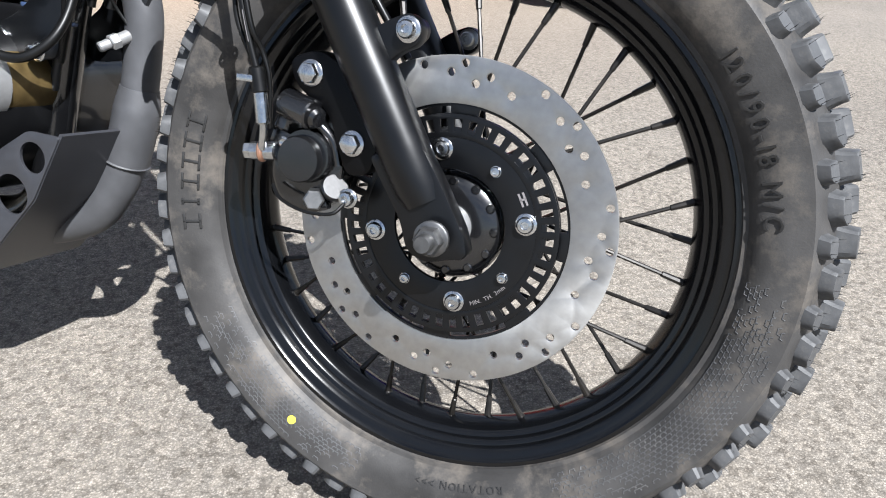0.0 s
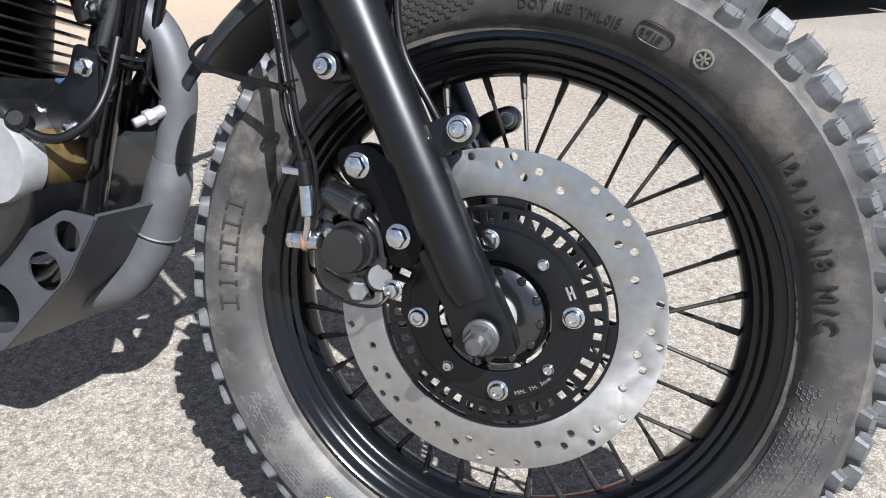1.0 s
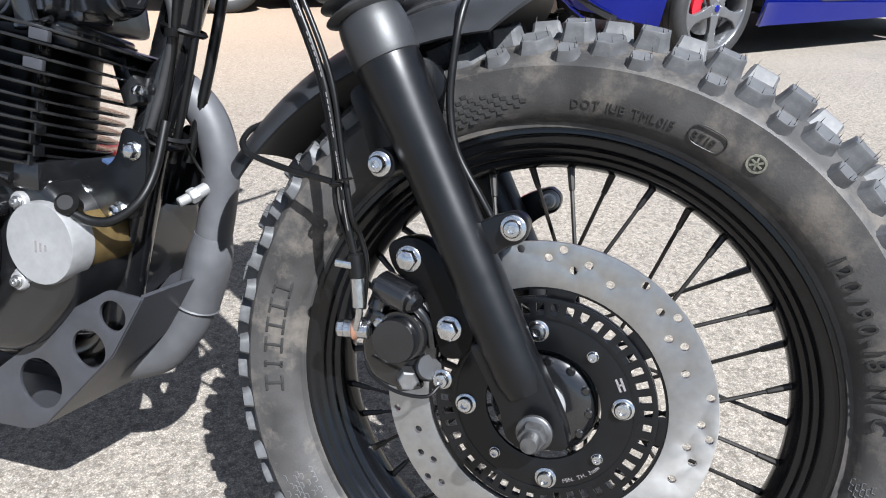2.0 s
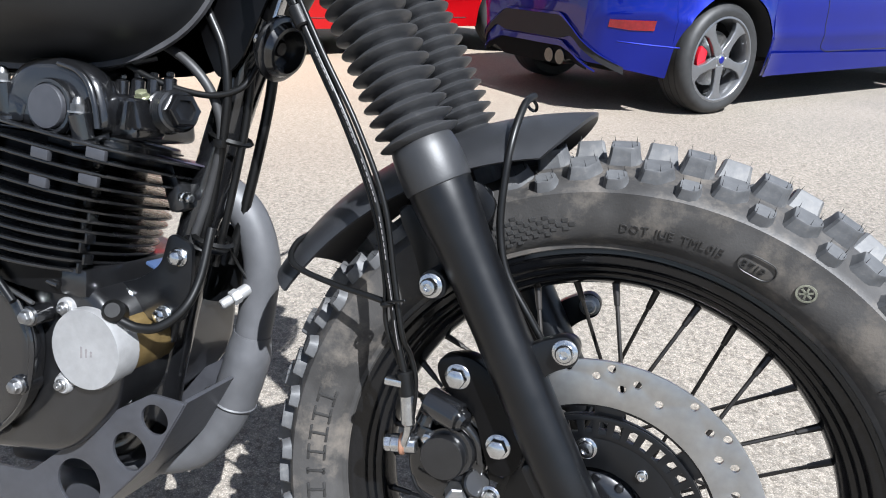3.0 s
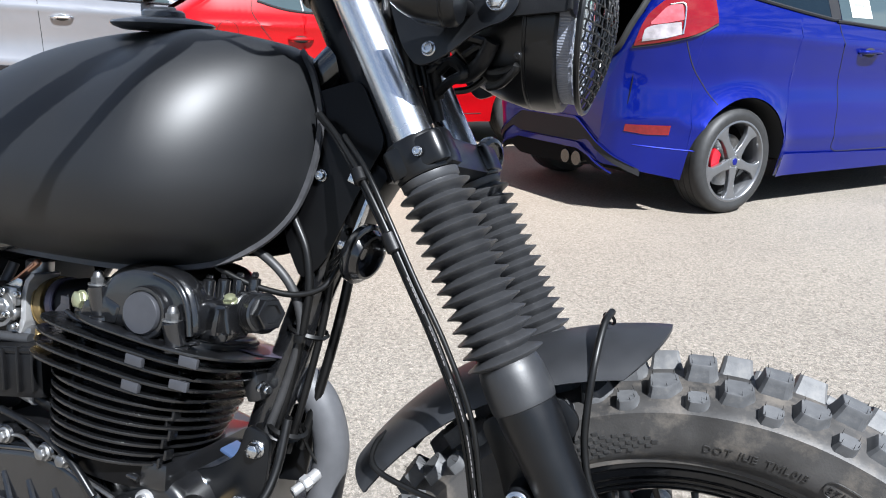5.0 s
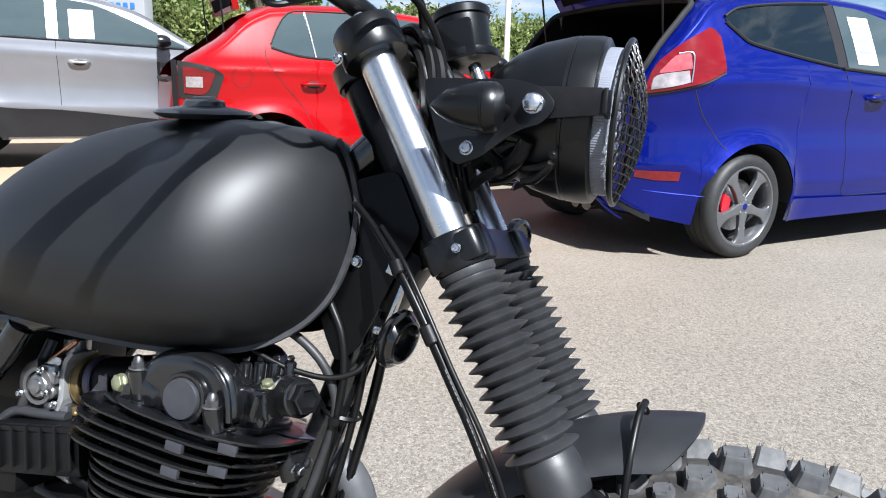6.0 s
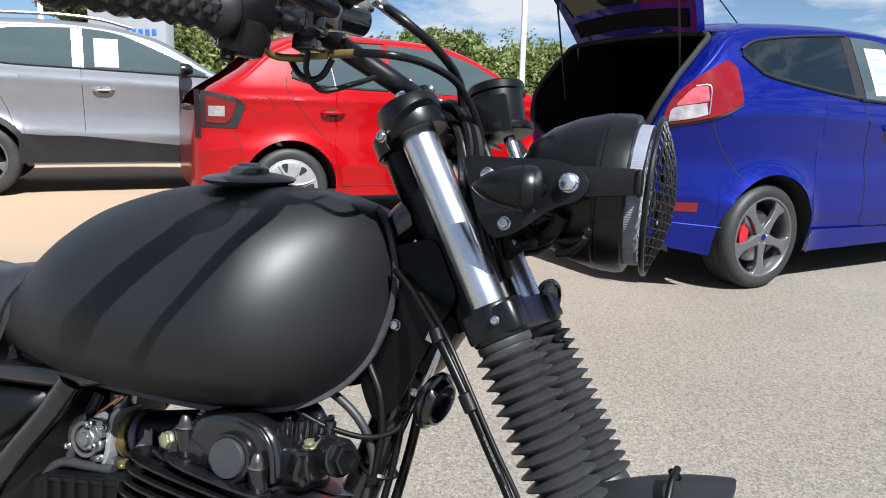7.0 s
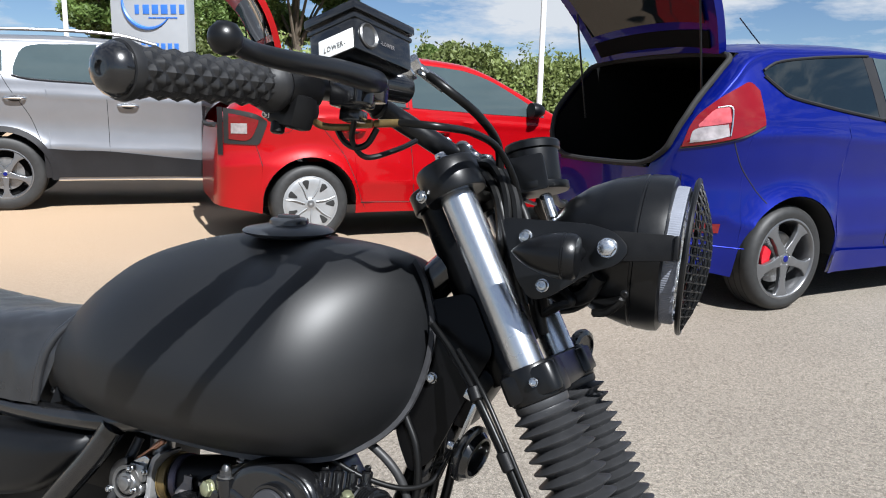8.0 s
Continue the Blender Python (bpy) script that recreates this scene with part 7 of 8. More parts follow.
# blue three-door hatchback, tailgate up
BLUE = Shape(1.72, [(-0.70, 0.58), (-0.695, 0.76), (-0.68, 0.90), (-0.655, 1.01), (-0.60, 1.125), (-0.50, 1.245), (-0.39, 1.355), (-0.29, 1.445), (-0.16, 1.492), (0.0, 1.512), (0.6, 1.535), (1.2, 1.51), (1.6, 1.43), (2.25, 1.10), (2.45, 1.04), (3.0, 0.92), (3.24, 0.74), (3.28, 0.55)],
             [(-0.70, 0.56), (-0.67, 0.66), (-0.62, 0.735), (-0.54, 0.82), (-0.42, 0.905), (-0.25, 0.965), (0.0, 0.992), (0.4, 1.0), (2.2, 1.0), (2.7, 0.97), (3.05, 0.86), (3.22, 0.68), (3.28, 0.5)],
             [(-0.70, 1.06), (0.0, 1.06), (1.2, 1.03), (2.3, 1.0), (3.28, 0.92)], 1.535, 0.195, [(0.0, 0.302), (2.489, 0.302)], 0.360, 0.25, 0.085, 0.09, [([(-0.7, 0.95), (-0.3, 0.985), (0.1, 0.995), (0.8, 0.955), (1.4, 0.93), (3.3, 0.88)], 0.020, 0.040), ([(-0.7, 0.74), (0.5, 0.74), (3.3, 0.70)], -0.026, 0.12), ([(-0.7, 0.53), (-0.45, 0.545), (-0.3, 0.50), (0.5, 0.42), (3.3, 0.42)], 0.014, 0.035)])


OPEN_Z, OPEN_Y = [0.79, 0.83, 0.88, 0.95, 1.10, 1.30, 1.5], [0.24, 0.42, 0.52, 0.565, 0.615, 0.62, 0.585]


def blue_skip(c):
    return -0.70 < c.x < -0.275 and c.z > 0.80 and abs(c.y) < float(np.interp(c.z, OPEN_Z, OPEN_Y))


HUB_B = Vector((1.385, 4.26, 0))
HEAD_B = 30.0
lb = Vector((-math.sin(radians(HEAD_B)), math.cos(radians(HEAD_B)), 0))
blue_m = Matrix.Translation(HUB_B + lb * 0.82) @ Matrix.Rotation(radians(HEAD_B), 4, "Z")
blue, blue_body = build_car("hatchback", blue_m, BLUE, BLUEP, "deep blue three-door hatchback with its tailgate raised", 0.302, 0.226, "alloy", blue_skip)
lo = smooth_interp([(-0.222, 1.316), (-0.15, 1.255), (-0.06, 1.205), (0.27, 1.150), (0.64, 1.102)])
hi = smooth_interp([(-0.222, 1.326), (-0.10, 1.378), (0.20, 1.417), (0.64, 1.450)])
part("side_window", BLUE.patch(lo, hi, -0.22, 0.63), GLASS, blue, "dark tinted rear side window")
lo2 = smooth_interp([(0.73, 1.092), (1.3, 1.06), (1.95, 1.035)])
hi2 = smooth_interp([(0.73, 1.450), (1.0, 1.435), (1.35, 1.36), (1.7, 1.20), (1.95, 1.05)])
part("side_window", BLUE.patch(lo2, hi2, 0.73, 1.93), PALEGLASS, blue, "pale front side window with a painted reflection")
part("window_trim", join(tube([(x, -(BLUE.half(x, lo(x) - 0.010) + 0.004), lo(x) - 0.010) for x in np.linspace(-0.22, 0.68, 24)], 0.010, 6, 0), tube([(x, -(BLUE.half(x, hi(x)) + 0.004), hi(x) + 0.006) for x in np.linspace(-0.22, 0.68, 20)], 0.008, 6, 0), tube([(x, -(BLUE.half(x, lo2(x) - 0.010) + 0.004), lo2(x) - 0.010) for x in np.linspace(0.68, 1.9, 20)], 0.010, 6, 0)), CLADDING, blue)
part("door_pillar", BLUE.patch(lambda x: 1.095, lambda x: 1.452, 0.635, 0.725, 0.003, -1, 4, 8), CLADDING, blue)
part("door_gap", BLUE.seam([(0.690, 1.47), (0.700, 1.10), (0.74, 0.98), (0.786, 0.82), (0.83, 0.60), (0.863, 0.40), (0.905, 0.325), (1.10, 0.312), (2.0, 0.312)]), SEAM, blue)
part("bumper_gap", BLUE.seam([(-0.441, 0.953), (-0.38, 0.829), (-0.30, 0.73), (-0.215, 0.625)]), SEAM, blue)
part("bumper_ridge", BLUE.seam([(-0.60, 0.400), (-0.45, 0.385), (-0.32, 0.375)], -1, 0.004), BLUEP, blue)
part("sill_skirt", BLUE.patch(lambda x: 0.19, lambda x: 0.325 - 0.03 * (x - 0.4), 0.37, 2.12, 0.018, -1, 20, 5), BLUEP, blue)
door_handle(blue, BLUE, 1.01, 0.913, BLUEP)
for s in (-1, 1):
    lamp = part("tail_lamp", BLUE.patch(smooth_interp([(-0.652, 0.920), (-0.54, 0.946), (-0.40, 0.990), (-0.285, 1.045)]), smooth_interp([(-0.652, 0.935), (-0.638, 0.995), (-0.598, 1.089), (-0.50, 1.179), (-0.40, 1.238), (-0.33, 1.267), (-0.285, 1.225)]), -0.652, -0.285, 0.014, s, 30, 14), REDLENS, blue, "red and clear tail lamp")
    part("lamp_edge", BLUE.patch(smooth_interp([(-0.656, 0.908), (-0.54, 0.934), (-0.40, 0.978), (-0.28, 1.033)]), smooth_interp([(-0.656, 0.925), (-0.54, 0.952), (-0.40, 0.996), (-0.28, 1.051)]), -0.655, -0.282, 0.010, s, 20, 3), SEAM, lamp)
    part("clear_lens", BLUE.patch(smooth_interp([(-0.634, 0.942), (-0.55, 0.962), (-0.475, 0.985)]), smooth_interp([(-0.634, 0.958), (-0.605, 1.018), (-0.475, 1.045)]), -0.632, -0.478, 0.018, s, 14, 8), CLEARLENS, lamp)
    part("pink_lens", BLUE.patch(smooth_interp([(-0.602, 1.028), (-0.54, 1.038), (-0.462, 1.056)]), smooth_interp([(-0.602, 1.034), (-0.56, 1.090), (-0.52, 1.125), (-0.462, 1.133)]), -0.598, -0.466, 0.018, s, 14, 8), PINKLENS, lamp)
    part("lamp_ring", tube([(x, s * (BLUE.half(x, z) + 0.019), z) for x, z in ((-0.476, 0.985), (-0.462, 1.056), (-0.456, 1.134), (-0.52, 1.130))], 0.004, 6, 4), CHR, lamp)
    part("rear_reflector", BLUE.patch(lambda x: 0.460 + 0.16 * max(0.0, -x - 0.56), lambda x: 0.511, -0.645, -0.456, 0.006, s, 12, 4), DEEPRED, blue, "red reflector")
part("diffuser", rear_strip(BLUE, 0.385, 0.515, 0.65, 0.012, 0.66, 0.27), CLADDING, blue, "dark grey bumper insert")
part("diffuser_under", rear_strip(BLUE, 0.24, 0.352, 0.50, 0.008, 0.35, 0.27), DARKIN, blue)
part("lower_lip", rear_strip(BLUE, 0.345, 0.378, 0.55, 0.020, 0.55, 0.30), BLUEP, blue, "blue lower bumper lip")
part("diffuser_top", rear_strip(BLUE, 0.510, 0.524, 0.64, 0.018, 0.66, 0.27), BLUEP, blue)
part("exhaust_tip", join(rod((-0.72, -0.30, 0.285), (-0.55, -0.30, 0.285), 0.042, 20), rod((-0.72, -0.20, 0.285), (-0.55, -0.20, 0.285), 0.040, 20)), GLOSSB, blue)
# boot sheets carry their inside shade in the colour
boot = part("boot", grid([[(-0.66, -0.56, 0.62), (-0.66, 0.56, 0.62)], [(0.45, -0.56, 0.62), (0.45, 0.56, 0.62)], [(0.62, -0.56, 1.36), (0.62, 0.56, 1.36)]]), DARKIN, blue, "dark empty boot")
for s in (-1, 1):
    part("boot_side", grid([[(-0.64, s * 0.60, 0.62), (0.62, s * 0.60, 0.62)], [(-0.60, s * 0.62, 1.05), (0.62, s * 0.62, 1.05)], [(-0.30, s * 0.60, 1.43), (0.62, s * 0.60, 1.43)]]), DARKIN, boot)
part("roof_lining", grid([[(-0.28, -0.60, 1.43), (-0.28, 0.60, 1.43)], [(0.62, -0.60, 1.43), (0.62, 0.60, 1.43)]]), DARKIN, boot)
edge = []
for z in np.linspace(0.845, 1.40, 10):
    xs = np.linspace(-0.70, -0.2, 60)
    x = float(np.interp(z + 0.01, [BLUE.top(q) for q in xs], xs))
    edge.append((x - 0.006, -float(np.interp(z, OPEN_Z, OPEN_Y)) + 0.004, z))
seal = edge + [(-0.290, -0.46, 1.430), (-0.275, 0, 1.445), (-0.290, 0.46, 1.430)] + [(x, -y, z) for x, y, z in edge[::-1]] + [(-0.700, 0.32, 0.812), (-0.705, 0, 0.805), (-0.700, -0.32, 0.812)]
part("boot_seal", tube(seal + seal[:1], 0.017, 8, 4), SEAM, blue, "black rubber boot seal")
part("loading_lip", box((0.05, 0.80, 0.012), 0.004, at(-0.685, 0, 0.800)), CLADDING, blue)
lid(blue, (-0.27, 0, 1.475), 0.82, 1.26, 50, BLUEP)
part("aerial", rod((0.62, 0, 1.53), (0.36, 0, 1.72), 0.004, 8), SATIN, blue)
mirror(blue, 1.80, -0.93, 1.10, BLUEP)
price_sheet(blue, BLUE, 0.93, 1.25, 0.20, 0.28)

# red five-door hatchback, tailgate up
RED = Shape(1.73, [(-0.72, 0.50), (-0.715, 0.72), (-0.70, 0.86), (-0.67, 1.00), (-0.58, 1.10), (-0.34, 1.25), (-0.14, 1.42), (0.0, 1.495), (0.12, 1.525), (0.6, 1.555), (1.2, 1.53), (1.6, 1.45), (2.25, 1.12), (2.45, 1.06), (3.0, 0.94), (3.22, 0.74), (3.27, 0.55)],
            [(-0.72, 0.60), (-0.69, 0.74), (-0.63, 0.83), (-0.52, 0.905), (-0.35, 0.965), (-0.1, 0.99), (0.4, 1.0), (2.2, 1.0), (2.7, 0.97), (3.05, 0.86), (3.2, 0.68), (3.27, 0.5)],
            [(-0.72, 1.08), (0.0, 1.08), (1.2, 1.05), (2.3, 1.02), (3.27, 0.92)], 1.555, 0.225, [(0.0, 0.315), (2.47, 0.315)], 0.378, 0.22, 0.10, 0.07, [([(-0.72, 1.00), (0.0, 1.00), (1.2, 0.985), (3.3, 0.90)], 0.016, 0.022), ([(-0.7, 0.76), (0.5, 0.78), (3.3, 0.72)], -0.020, 0.13), ([(-0.7, 0.60), (-0.3, 0.62), (0.5, 0.48), (3.3, 0.48)], 0.014, 0.05)])
HUB_R = Vector((-1.748, 5.85, 0))
HEAD_R = 27.0
lr = Vector((-math.sin(radians(HEAD_R)), math.cos(radians(HEAD_R)), 0))
red_m = Matrix.Translation(HUB_R + lr * 0.83) @ Matrix.Rotation(radians(HEAD_R), 4, "Z")


def red_skip(c):
    return -0.69 < c.x < -0.08 and abs(c.y) < 0.56 and c.z > 0.94


red, red_body = build_car("hatchback", red_m, RED, REDP, "bright red five-door hatchback with its tailgate raised", 0.315, 0.218, "cover", red_skip)
lo = smooth_interp([(0.03, 1.185), (0.20, 1.138), (0.38, 1.116), (0.80, 1.102)])
hi = smooth_interp([(0.03, 1.200), (0.10, 1.335), (0.19, 1.440), (0.33, 1.462), (0.80, 1.468)])
part("side_window", RED.patch(lo, hi, 0.03, 0.80), PALEGLASS, red)
part("window_bar", tube([(x, -(RED.half(x, z) + 0.006), z) for x, z in ((0.375, 1.112), (0.350, 1.29), (0.322, 1.46))], 0.010, 6, 4), ALLOY, red, "pale window divider")
lo2 = smooth_interp([(0.86, 1.098), (1.5, 1.065), (2.15, 1.04)])
hi2 = smooth_interp([(0.86, 1.468), (1.25, 1.445), (1.6, 1.355), (1.95, 1.17), (2.15, 1.05)])
part("side_window", RED.patch(lo2, hi2, 0.86, 2.12), PALEGLASS, red)
part("window_trim", join(tube([(x, -(RED.half(x, lo(x)) + 0.004), lo(x) - 0.010) for x in np.linspace(0.03, 0.83, 16)], 0.007, 6, 0), tube([(x, -(RED.half(x, hi(x)) + 0.004), hi(x) + 0.008) for x in np.linspace(0.03, 0.83, 16)], 0.006, 6, 0)), CLADDING, red)
part("door_gap", RED.seam([(-0.01, 1.18), (-0.01, 1.08), (0.12, 0.90), (0.27, 0.72), (0.36, 0.52), (0.42, 0.36), (0.46, 0.27)]), SEAM, red)
part("door_gap", RED.seam([(0.83, 1.48), (0.83, 1.05), (0.87, 0.65), (0.90, 0.26)]), SEAM, red)
part("bumper_gap", RED.seam([(-0.42, 0.785), (-0.40, 0.72), (-0.375, 0.62)]), SEAM, red)
part("sill_line", RED.seam([(0.42, 0.315), (1.2, 0.300), (2.0, 0.300)], -1, 0.004), SEAM, red)
door_handle(red, RED, 0.35, 0.905, REDP)
door_handle(red, RED, 1.10, 0.90, REDP)
part("fuel_flap", tube([(x, -(RED.half(x, z) + 0.001), z) for x, z in circle(-0.20, 0.955, 0.075, 24) + [(-0.125, 0.955)]], 0.002, 5, 0), SEAM, red)
for s in (-1, 1):
    lamp = part("tail_lamp", RED.patch(smooth_interp([(-0.65, 0.790), (-0.42, 0.785), (-0.39, 0.80), (-0.335, 0.945)]), smooth_interp([(-0.65, 1.065), (-0.55, 1.050), (-0.42, 1.020), (-0.335, 0.965)]), -0.65, -0.335, 0.008, s, 18, 8), SEAM, red, "dark framed tail lamp")
    part("red_lens", RED.patch(smooth_interp([(-0.62, 0.825), (-0.47, 0.825), (-0.40, 0.955)]), smooth_interp([(-0.62, 1.022), (-0.55, 1.012), (-0.40, 0.975)]), -0.615, -0.402, 0.013, s, 14, 8), REDLENS, lamp)
    part("clear_lens", RED.patch(lambda x: 0.870, lambda x: 0.948, -0.600, -0.485, 0.018, s, 8, 5), CLEARLENS, lamp)
    part("corner_seal", RED.patch(lambda x: 0.70, lambda x: 1.07, -0.69, -0.655, 0.010, s, 4, 10), CLADDING, red)
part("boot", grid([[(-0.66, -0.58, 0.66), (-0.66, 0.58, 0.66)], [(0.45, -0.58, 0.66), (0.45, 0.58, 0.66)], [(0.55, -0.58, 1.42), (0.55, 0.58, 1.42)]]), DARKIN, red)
part("loading_lip", tube([(-0.69, -0.5, 0.93), (-0.705, 0, 0.92), (-0.69, 0.5, 0.93)], 0.02, 8), CLADDING, red)
lid(red, (-0.09, 0, 1.50), 0.82, 1.14, 63, REDP)
mirror(red, 1.98, -0.93, 1.10, SATIN)

# silver estate-like off-roader
SILV = Shape(1.82, [(-0.86, 0.60), (-0.85, 0.90), (-0.82, 1.08), (-0.74, 1.30), (-0.60, 1.58), (-0.50, 1.67), (-0.2, 1.725), (0.5, 1.755), (1.0, 1.745), (1.4, 1.69), (1.75, 1.58), (2.25, 1.29), (2.55, 1.21), (3.2, 1.06), (3.48, 0.80), (3.53, 0.6)],
             [(-0.86, 0.62), (-0.82, 0.76), (-0.74, 0.86), (-0.58, 0.93), (-0.35, 0.975), (0.0, 0.995), (0.5, 1.0), (2.4, 1.0), (2.9, 0.97), (3.25, 0.86), (3.45, 0.66), (3.53, 0.5)],
             [(-0.86, 1.28), (0.0, 1.27), (1.2, 1.24), (2.4, 1.20), (3.53, 1.05)], 1.755, 0.30, [(0.0, 0.365), (2.64, 0.365)], 0.42, 0.22, 0.10, 0.09, [([(-0.9, 1.16), (0.3, 1.15), (1.2, 1.12), (3.6, 1.02)], 0.016, 0.045), ([(-0.9, 0.86), (1.2, 0.84), (3.6, 0.8)], -0.030, 0.17), ([(-0.9, 0.66), (0.4, 0.64), (1.2, 0.60), (3.6, 0.58)], 0.020, 0.06)])
HUB_S = Vector((-5.08, 6.92, 0))
HEAD_S = 26.0
ls = Vector((-math.sin(radians(HEAD_S)), math.cos(radians(HEAD_S)), 0))
silver_m = Matrix.Translation(HUB_S + ls * 0.875) @ Matrix.Rotation(radians(HEAD_S), 4, "Z")
silver, silver_body = build_car("off_roader", silver_m, SILV, SILVERP, "silver five-door off-roader with dark lower cladding", 0.365, 0.245, "alloy")
lo = smooth_interp([(0.13, 1.335), (0.3, 1.300), (0.89, 1.275)])
hi = smooth_interp([(0.13, 1.37), (0.245, 1.600), (0.6, 1.645), (0.89, 1.655)])
part("side_window", SILV.patch(lo, hi, 0.14, 0.885), PALEGLASS, silver)
part("quarter_window", SILV.patch(smooth_interp([(-0.42, 1.47), (-0.2, 1.40), (0.08, 1.355)]), smooth_interp([(-0.42, 1.49), (-0.2, 1.555), (0.08, 1.56)]), -0.42, 0.05), PALEGLASS, silver)
lo2 = smooth_interp([(0.985, 1.273), (1.7, 1.245), (2.16, 1.225)])
hi2 = smooth_interp([(0.985, 1.655), (1.2, 1.635), (1.44, 1.570), (1.84, 1.392), (2.16, 1.235)])
part("side_window", SILV.patch(lo2, hi2, 0.985, 2.14), PALEGLASS, silver)
part("window_trim", join(tube([(x, -(SILV.half(x, lo2(x) - 0.012) + 0.004), lo2(x) - 0.012) for x in np.linspace(0.94, 2.16, 20)], 0.008, 6, 0), tube([(x, -(SILV.half(x, lo(x) - 0.012) + 0.004), lo(x) - 0.012) for x in np.linspace(0.13, 0.94, 14)], 0.008, 6, 0)), CLADDING, silver)
part("door_gap", SILV.seam([(0.945, 1.68), (0.955, 1.26), (0.957, 0.80), (0.957, 0.40)]), SEAM, silver)
part("door_gap", SILV.seam([(0.02, 1.36), (0.10, 1.20), (0.25, 0.95), (0.33, 0.72), (0.42, 0.52), (0.52, 0.47), (0.9, 0.46)]), SEAM, silver)
part("door_gap", SILV.seam([(0.99, 0.46), (1.5, 0.43), (2.05, 0.41)]), SEAM, silver)
part("lower_cladding", SILV.patch(lambda x: 0.325, smooth_interp([(0.30, 0.63), (0.60, 0.600), (0.95, 0.590), (1.66, 0.515), (2.25, 0.465)]), 0.36, 2.22, 0.010, -1, 30, 8), CLADDING, silver, "dark grey lower door cladding")
for xc in (0.0, 2.64):
    ring_ = []
    for k in range(33):
        a = radians(-8 + 196 * k / 32)
        row = []
        for q in (0.415, 0.435, 0.470):
            px, pz = xc + q * math.cos(a), 0.365 + q * math.sin(a)
            row.append((px, -(SILV.half(px, max(0.33, pz)) + 0.012), pz))
        ring_.append(row)
    part("arch_trim", thick(grid(ring_), 0.006), CLADDING, silver)
part("roof_rail", tube([(-0.45, -0.63, 1.69), (-0.2, -0.66, 1.755), (0.6, -0.66, 1.785), (1.1, -0.65, 1.765), (1.45, -0.63, 1.69)], 0.017, 8), ALLOY, silver)
door_handle(silver, SILV, 0.14, 1.10, CHR)
door_handle(silver, SILV, 1.15, 1.05, CHR)
mirror(silver, 1.91, -1.03, 1.275, GLOSSB, 1.0)
price_sheet(silver, SILV, 1.195, 1.42, 0.22, 0.28)


# ---- hedge, trees, sign, posts, far houses ----
LEAF = material("hedge leaves", (0.095, 0.125, 0.035), 0.6, 0, 0.4, 3, second=(0.19, 0.23, 0.075))
LEAF2 = material("tree leaves", (0.075, 0.125, 0.025), 0.55, 0, 0.4, 2, second=(0.15, 0.22, 0.06))


def leafy(m):
    """Lets part of the light through a leaf."""
    n, l = m.node_tree.nodes, m.node_tree.links
    b = n["Principled BSDF"]
    tr = n.new("ShaderNodeBsdfTranslucent")
    l.new(b.inputs["Base Color"].links[0].from_socket, tr.inputs["Color"])
    mixer = n.new("ShaderNodeMixShader")
    mixer.inputs["Fac"].default_value = 0.45
    l.new(b.outputs["BSDF"], mixer.inputs[1])
    l.new(tr.outputs["BSDF"], mixer.inputs[2])
    l.new(mixer.outputs["Shader"], n["Material Output"].inputs["Surface"])


leafy(LEAF)
leafy(LEAF2)
BARK = material("bark", (0.09, 0.07, 0.05), 0.9, 0, 0.3, 12, 0.6, 40)
POST = material("white post paint", (0.62, 0.63, 0.63), 0.45, 0, 0.08, 5)
SIGNP = material("pale grey sign panel", (0.25, 0.265, 0.285), 0.4, 0, 0.06, 2)
SIGNB = material("blue sign print", (0.03, 0.12, 0.42), 0.4, 0, 0.05, 3)
WALLF = material("far brick wall", (0.28, 0.2, 0.15), 0.9, 0, 0.2, 3)
ROOFF = material("far roof tiles", (0.20, 0.13, 0.10), 0.9, 0, 0.2, 4)


def leaves(points, size, seed):
    """Many small leaves, each a bent pair of triangles, at random turns."""
    rng = np.random.default_rng(seed)
    n = len(points)
    d = rng.normal(size=(n, 3))
    d /= np.linalg.norm(d, axis=1)[:, None]
    e = np.cross(d, rng.normal(size=(n, 3)))
    e /= np.linalg.norm(e, axis=1)[:, None]
    s = size * rng.uniform(0.6, 1.4, (n, 1))
    p = np.asarray(points)
    v = np.stack([p - d * s, p + e * s * 0.5, p + d * s, p - e * s * 0.5], 1).reshape(-1, 3)
    f = np.arange(n * 4).reshape(n, 4)
    me = bpy.data.meshes.new("leaves")
    me.from_pydata(v.tolist(), [], f.tolist())
    return me


rng = np.random.default_rng(5)
HM_ = Matrix.Translation((4.0, 22.0, 0)) @ Matrix.Rotation(radians(16), 4, "Z")
n = 120000
x = rng.uniform(-14, 16, n)
lump = 0.16 * np.sin(x * 0.9) + 0.18 * np.sin(x * 2.3 + 1) + 0.1 * np.sin(x * 5.1)
top = 2.50 + lump
z = top * np.sqrt(rng.uniform(0, 1, n)) + rng.normal(0, 0.10, n)
y = rng.normal(0, 0.55, n) * np.sqrt(np.clip(1.1 - z / (top + 0.4), 0.05, 1))
keep = z > 0
hedge_me = leaves(np.stack([x, y, z], 1)[keep], 0.070, 7)
hedge_me.materials.append(LEAF)
hedge = new("hedge", hedge_me)
hedge.matrix_basis = HM_
tagged(hedge, "ragged green hedge of small leaves behind the car park", "hedge", kind="stuff")
sprays = []
for i in range(60):
    xx = rng.uniform(-14, 16)
    h = rng.uniform(0.3, 0.9)
    for k in range(60):
        sprays.append((xx + rng.normal(0, 0.10), rng.normal(0, 0.15), 2.3 + 0.25 * math.sin(xx * 0.9) + h * k / 60))
sp_me = leaves(np.array(sprays), 0.055, 9)
sp_me.materials.append(LEAF)
spray = new("hedge_shoots", sp_me)
spray.matrix_basis = HM_
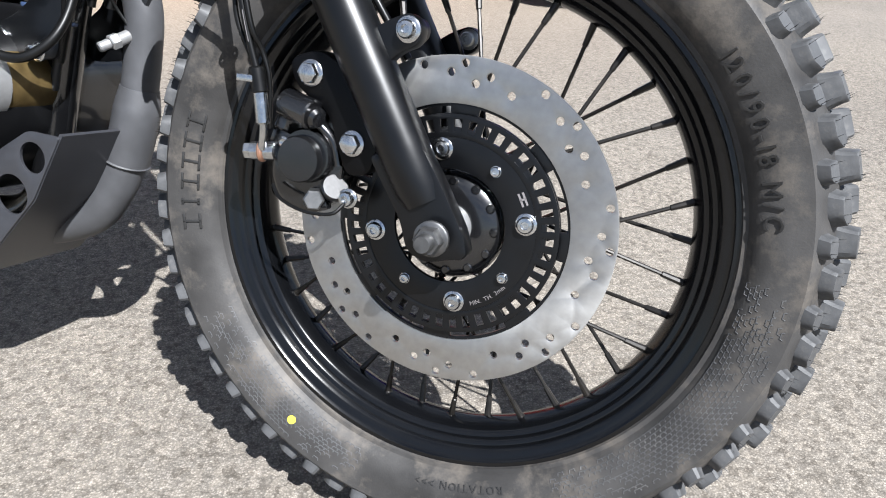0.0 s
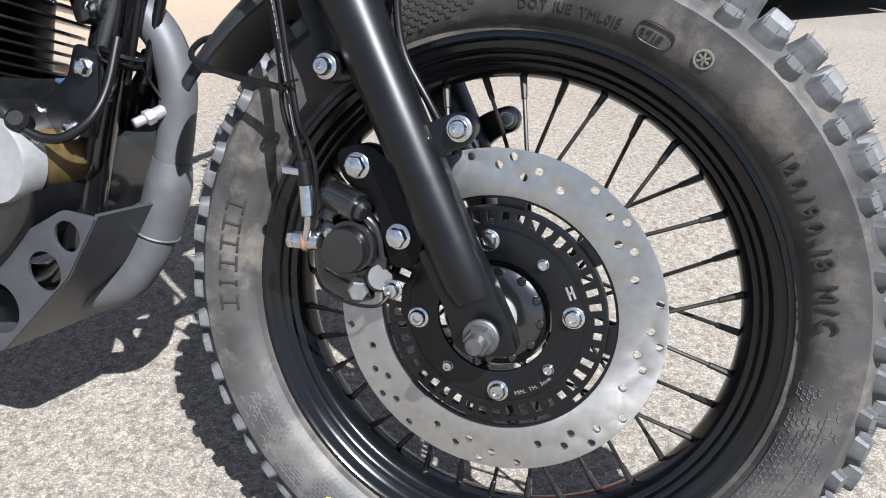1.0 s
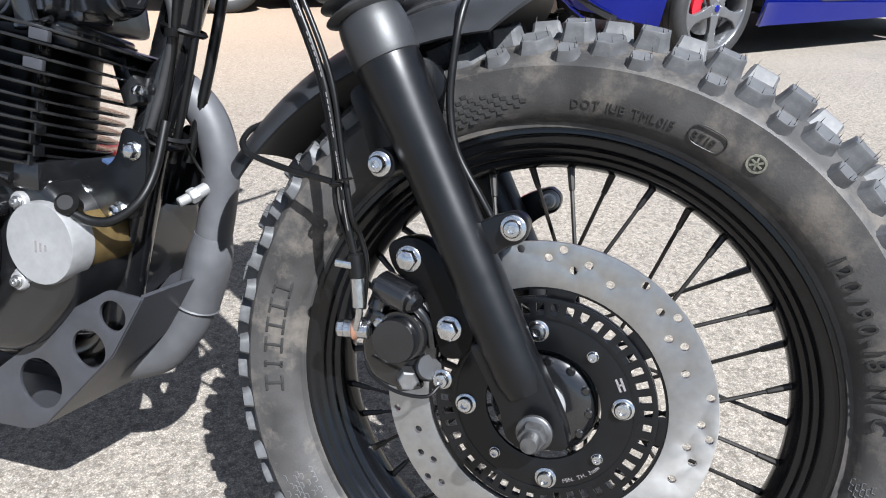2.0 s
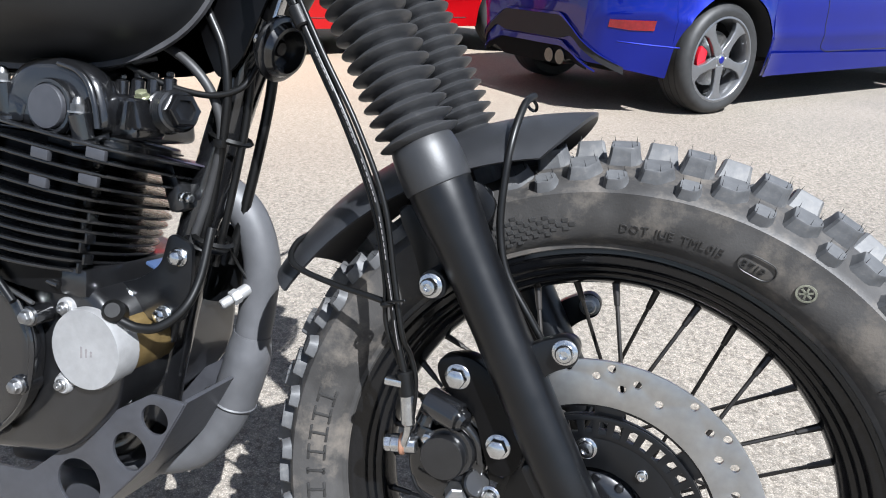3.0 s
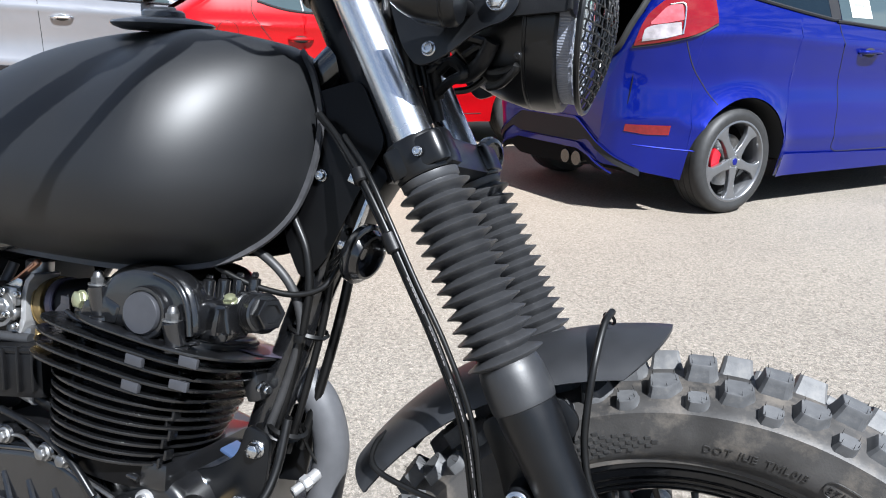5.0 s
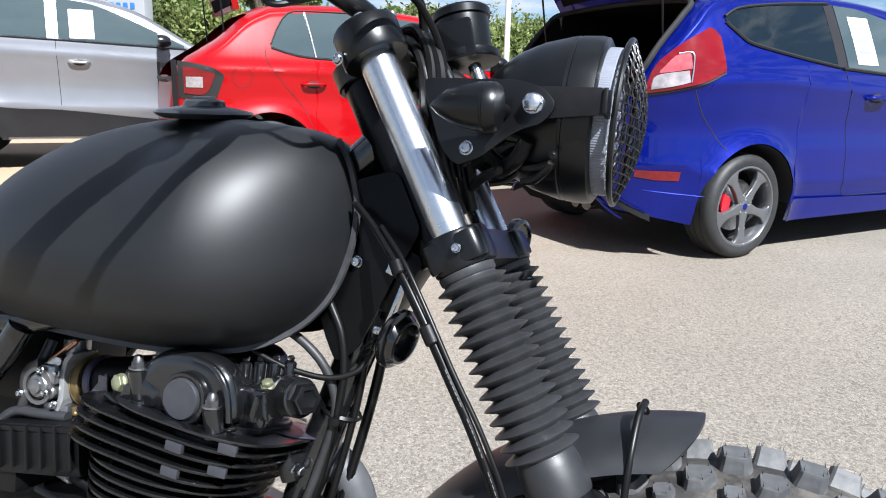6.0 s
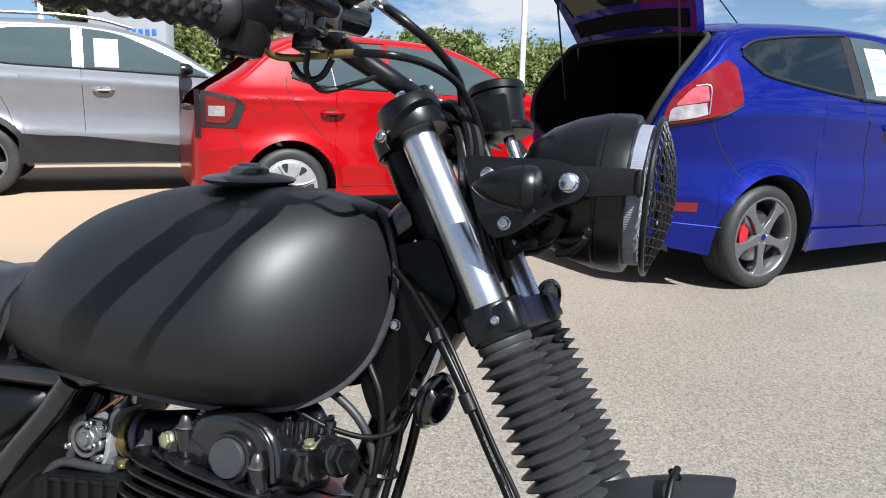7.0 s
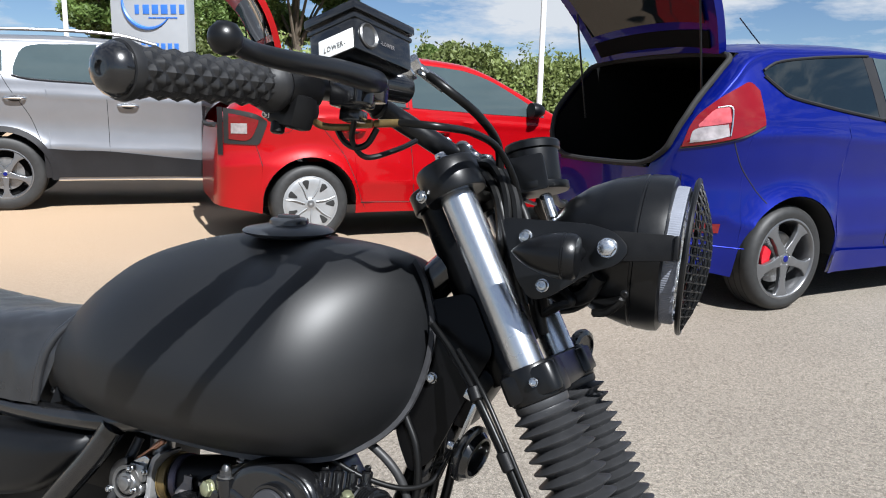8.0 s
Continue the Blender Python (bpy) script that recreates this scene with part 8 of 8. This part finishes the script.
tagged(spray, "thin upright shoots on top of the hedge", "hedge", kind="stuff")


def tree(x, y, height, spread, seed, low=0.25):
    r = np.random.default_rng(seed)
    t = thing("tree", at(x, y, 0), "broad green leafy tree behind the car park", "tree", "trees")
    trunk = [tube([(0, 0, 0), (0.1, 0.05, height * 0.25), (0.0, 0.1, height * 0.5), (0.1, 0, height * 0.8)], 0.2, 10, 6, [0.26, 0.2, 0.13, 0.04])]
    pts = []
    for i in range(26):
        a, f = r.uniform(0, 6.28), r.uniform(low, 0.98)
        rad = spread * math.sqrt(max(0.05, 1 - ((f - 0.55) / 0.52) ** 2)) * r.uniform(0.45, 1.0)
        end = np.array([rad * math.cos(a), rad * math.sin(a), height * f])
        if i < 12:
            trunk.append(tube([(0.05, 0.05, height * f * 0.5), tuple(end * 0.5 + np.array([0, 0, height * f * 0.3])), tuple(end)], 0.05, 6, 4, [0.08, 0.05, 0.015]))
        cl = r.normal(size=(2200, 3))
        cl /= np.linalg.norm(cl, axis=1)[:, None]
        cl *= (r.uniform(0.35, 1, (2200, 1)) ** 0.5) * spread * r.uniform(0.22, 0.40)
        cl[:, 2] *= 0.75
        pts.append(end + cl)
    part("trunk", join(*trunk), BARK, t)
    me = leaves(np.concatenate(pts), 0.085, seed + 1)
    me.materials.append(LEAF2)
    part("crown", me, LEAF2, t)


tree(-11.2, 27.0, 8.5, 3.0, 11, 0.12)
tree(-8.0, 28.0, 8.5, 2.9, 12, 0.12)
tree(-13.5, 26.0, 7.0, 2.6, 13, 0.15)
tree(-19.0, 24.0, 5.0, 1.8, 14, 0.35)
tree(-2.4, 30.0, 3.7, 1.2, 15, 0.1)

# totem sign with plain marks
sign = thing("totem_sign", at(-8.0, 16.4, 0, 0, 0, -6), "tall pale grey sign tower with blue marks", "sign")
part("panel", box((1.84, 0.35, 6.0), 0.02, at(0, 0, 3.0)), SIGNP, sign)
ring = [(0.62 * math.cos(a), -0.185, 3.35 + 0.62 * math.sin(a)) for a in np.linspace(2.7, 5.6, 18)]
part("swoosh", tube(ring, 0.06, 6, 0, [0.01, 0.035, 0.05, 0.035, 0.012]), SIGNB, sign)
for k, (x, w) in enumerate(((-0.42, 0.10), (-0.20, 0.15), (0.02, 0.15), (0.24, 0.16), (0.46, 0.13), (0.66, 0.12))):
    part("name_bar", box((w, 0.01, 0.20), 0.002, at(x + 0.15, -0.181, 3.14)), SIGNB, sign)
for k in range(7):
    part("name_bar", box((0.09, 0.01, 0.03), 0.002, at(0.05 + 0.10 * k, -0.181, 2.96)), SIGNB, sign)
for k in range(6):
    part("name_bar", box((0.10, 0.01, 0.13), 0.002, at(-0.15 + 0.16 * k, -0.181, 2.35)), SIGNB, sign)


def post(x, y, h, r=0.07):
    p = thing("flag_post", at(x, y, 0), "tall white painted steel post", "post", "posts")
    part("pole", rod((0, 0, 0), (0, 0, h), r, 16, 0.01, r * 0.75), POST, p)
    part("foot", box((r * 4, r * 4, 0.03), 0.005, at(0, 0, 0.015)), POST, p)


post(0.75, 17.5, 9.0)
post(9.4, 16.2, 9.0)
post(-11.6, 19.0, 9.0)


def house(x, y, w, d, h, turn):
    hs = thing("house", at(x, y, 0, 0, 0, turn), "far brown brick house with a tiled roof", "house", "far houses")
    part("wall", box((w, d, h), 0.02, at(0, 0, h / 2)), WALLF, hs)
    part("roof", slab([(-d / 2 - 0.3, h), (d / 2 + 0.3, h), (0, h + 1.5)], -w / 2 - 0.2, w / 2 + 0.2, (), 0, Matrix.Rotation(radians(90), 4, "Z") @ SIDE), ROOFF, hs)
    for k in range(4):
        wd = part("window", box((1.0, 0.06, 1.1), 0.01, at(-w * 0.36 + w * 0.24 * k, -d / 2 - 0.02, h * 0.6)), POST, hs)
        part("pane", box((0.86, 0.03, 0.95), 0, at(-w * 0.36 + w * 0.24 * k, -d / 2 - 0.045, h * 0.6)), GLASS, wd)


house(-30, 42, 16, 8, 3.0, 8)
house(-46, 36, 12, 8, 3.0, 20)
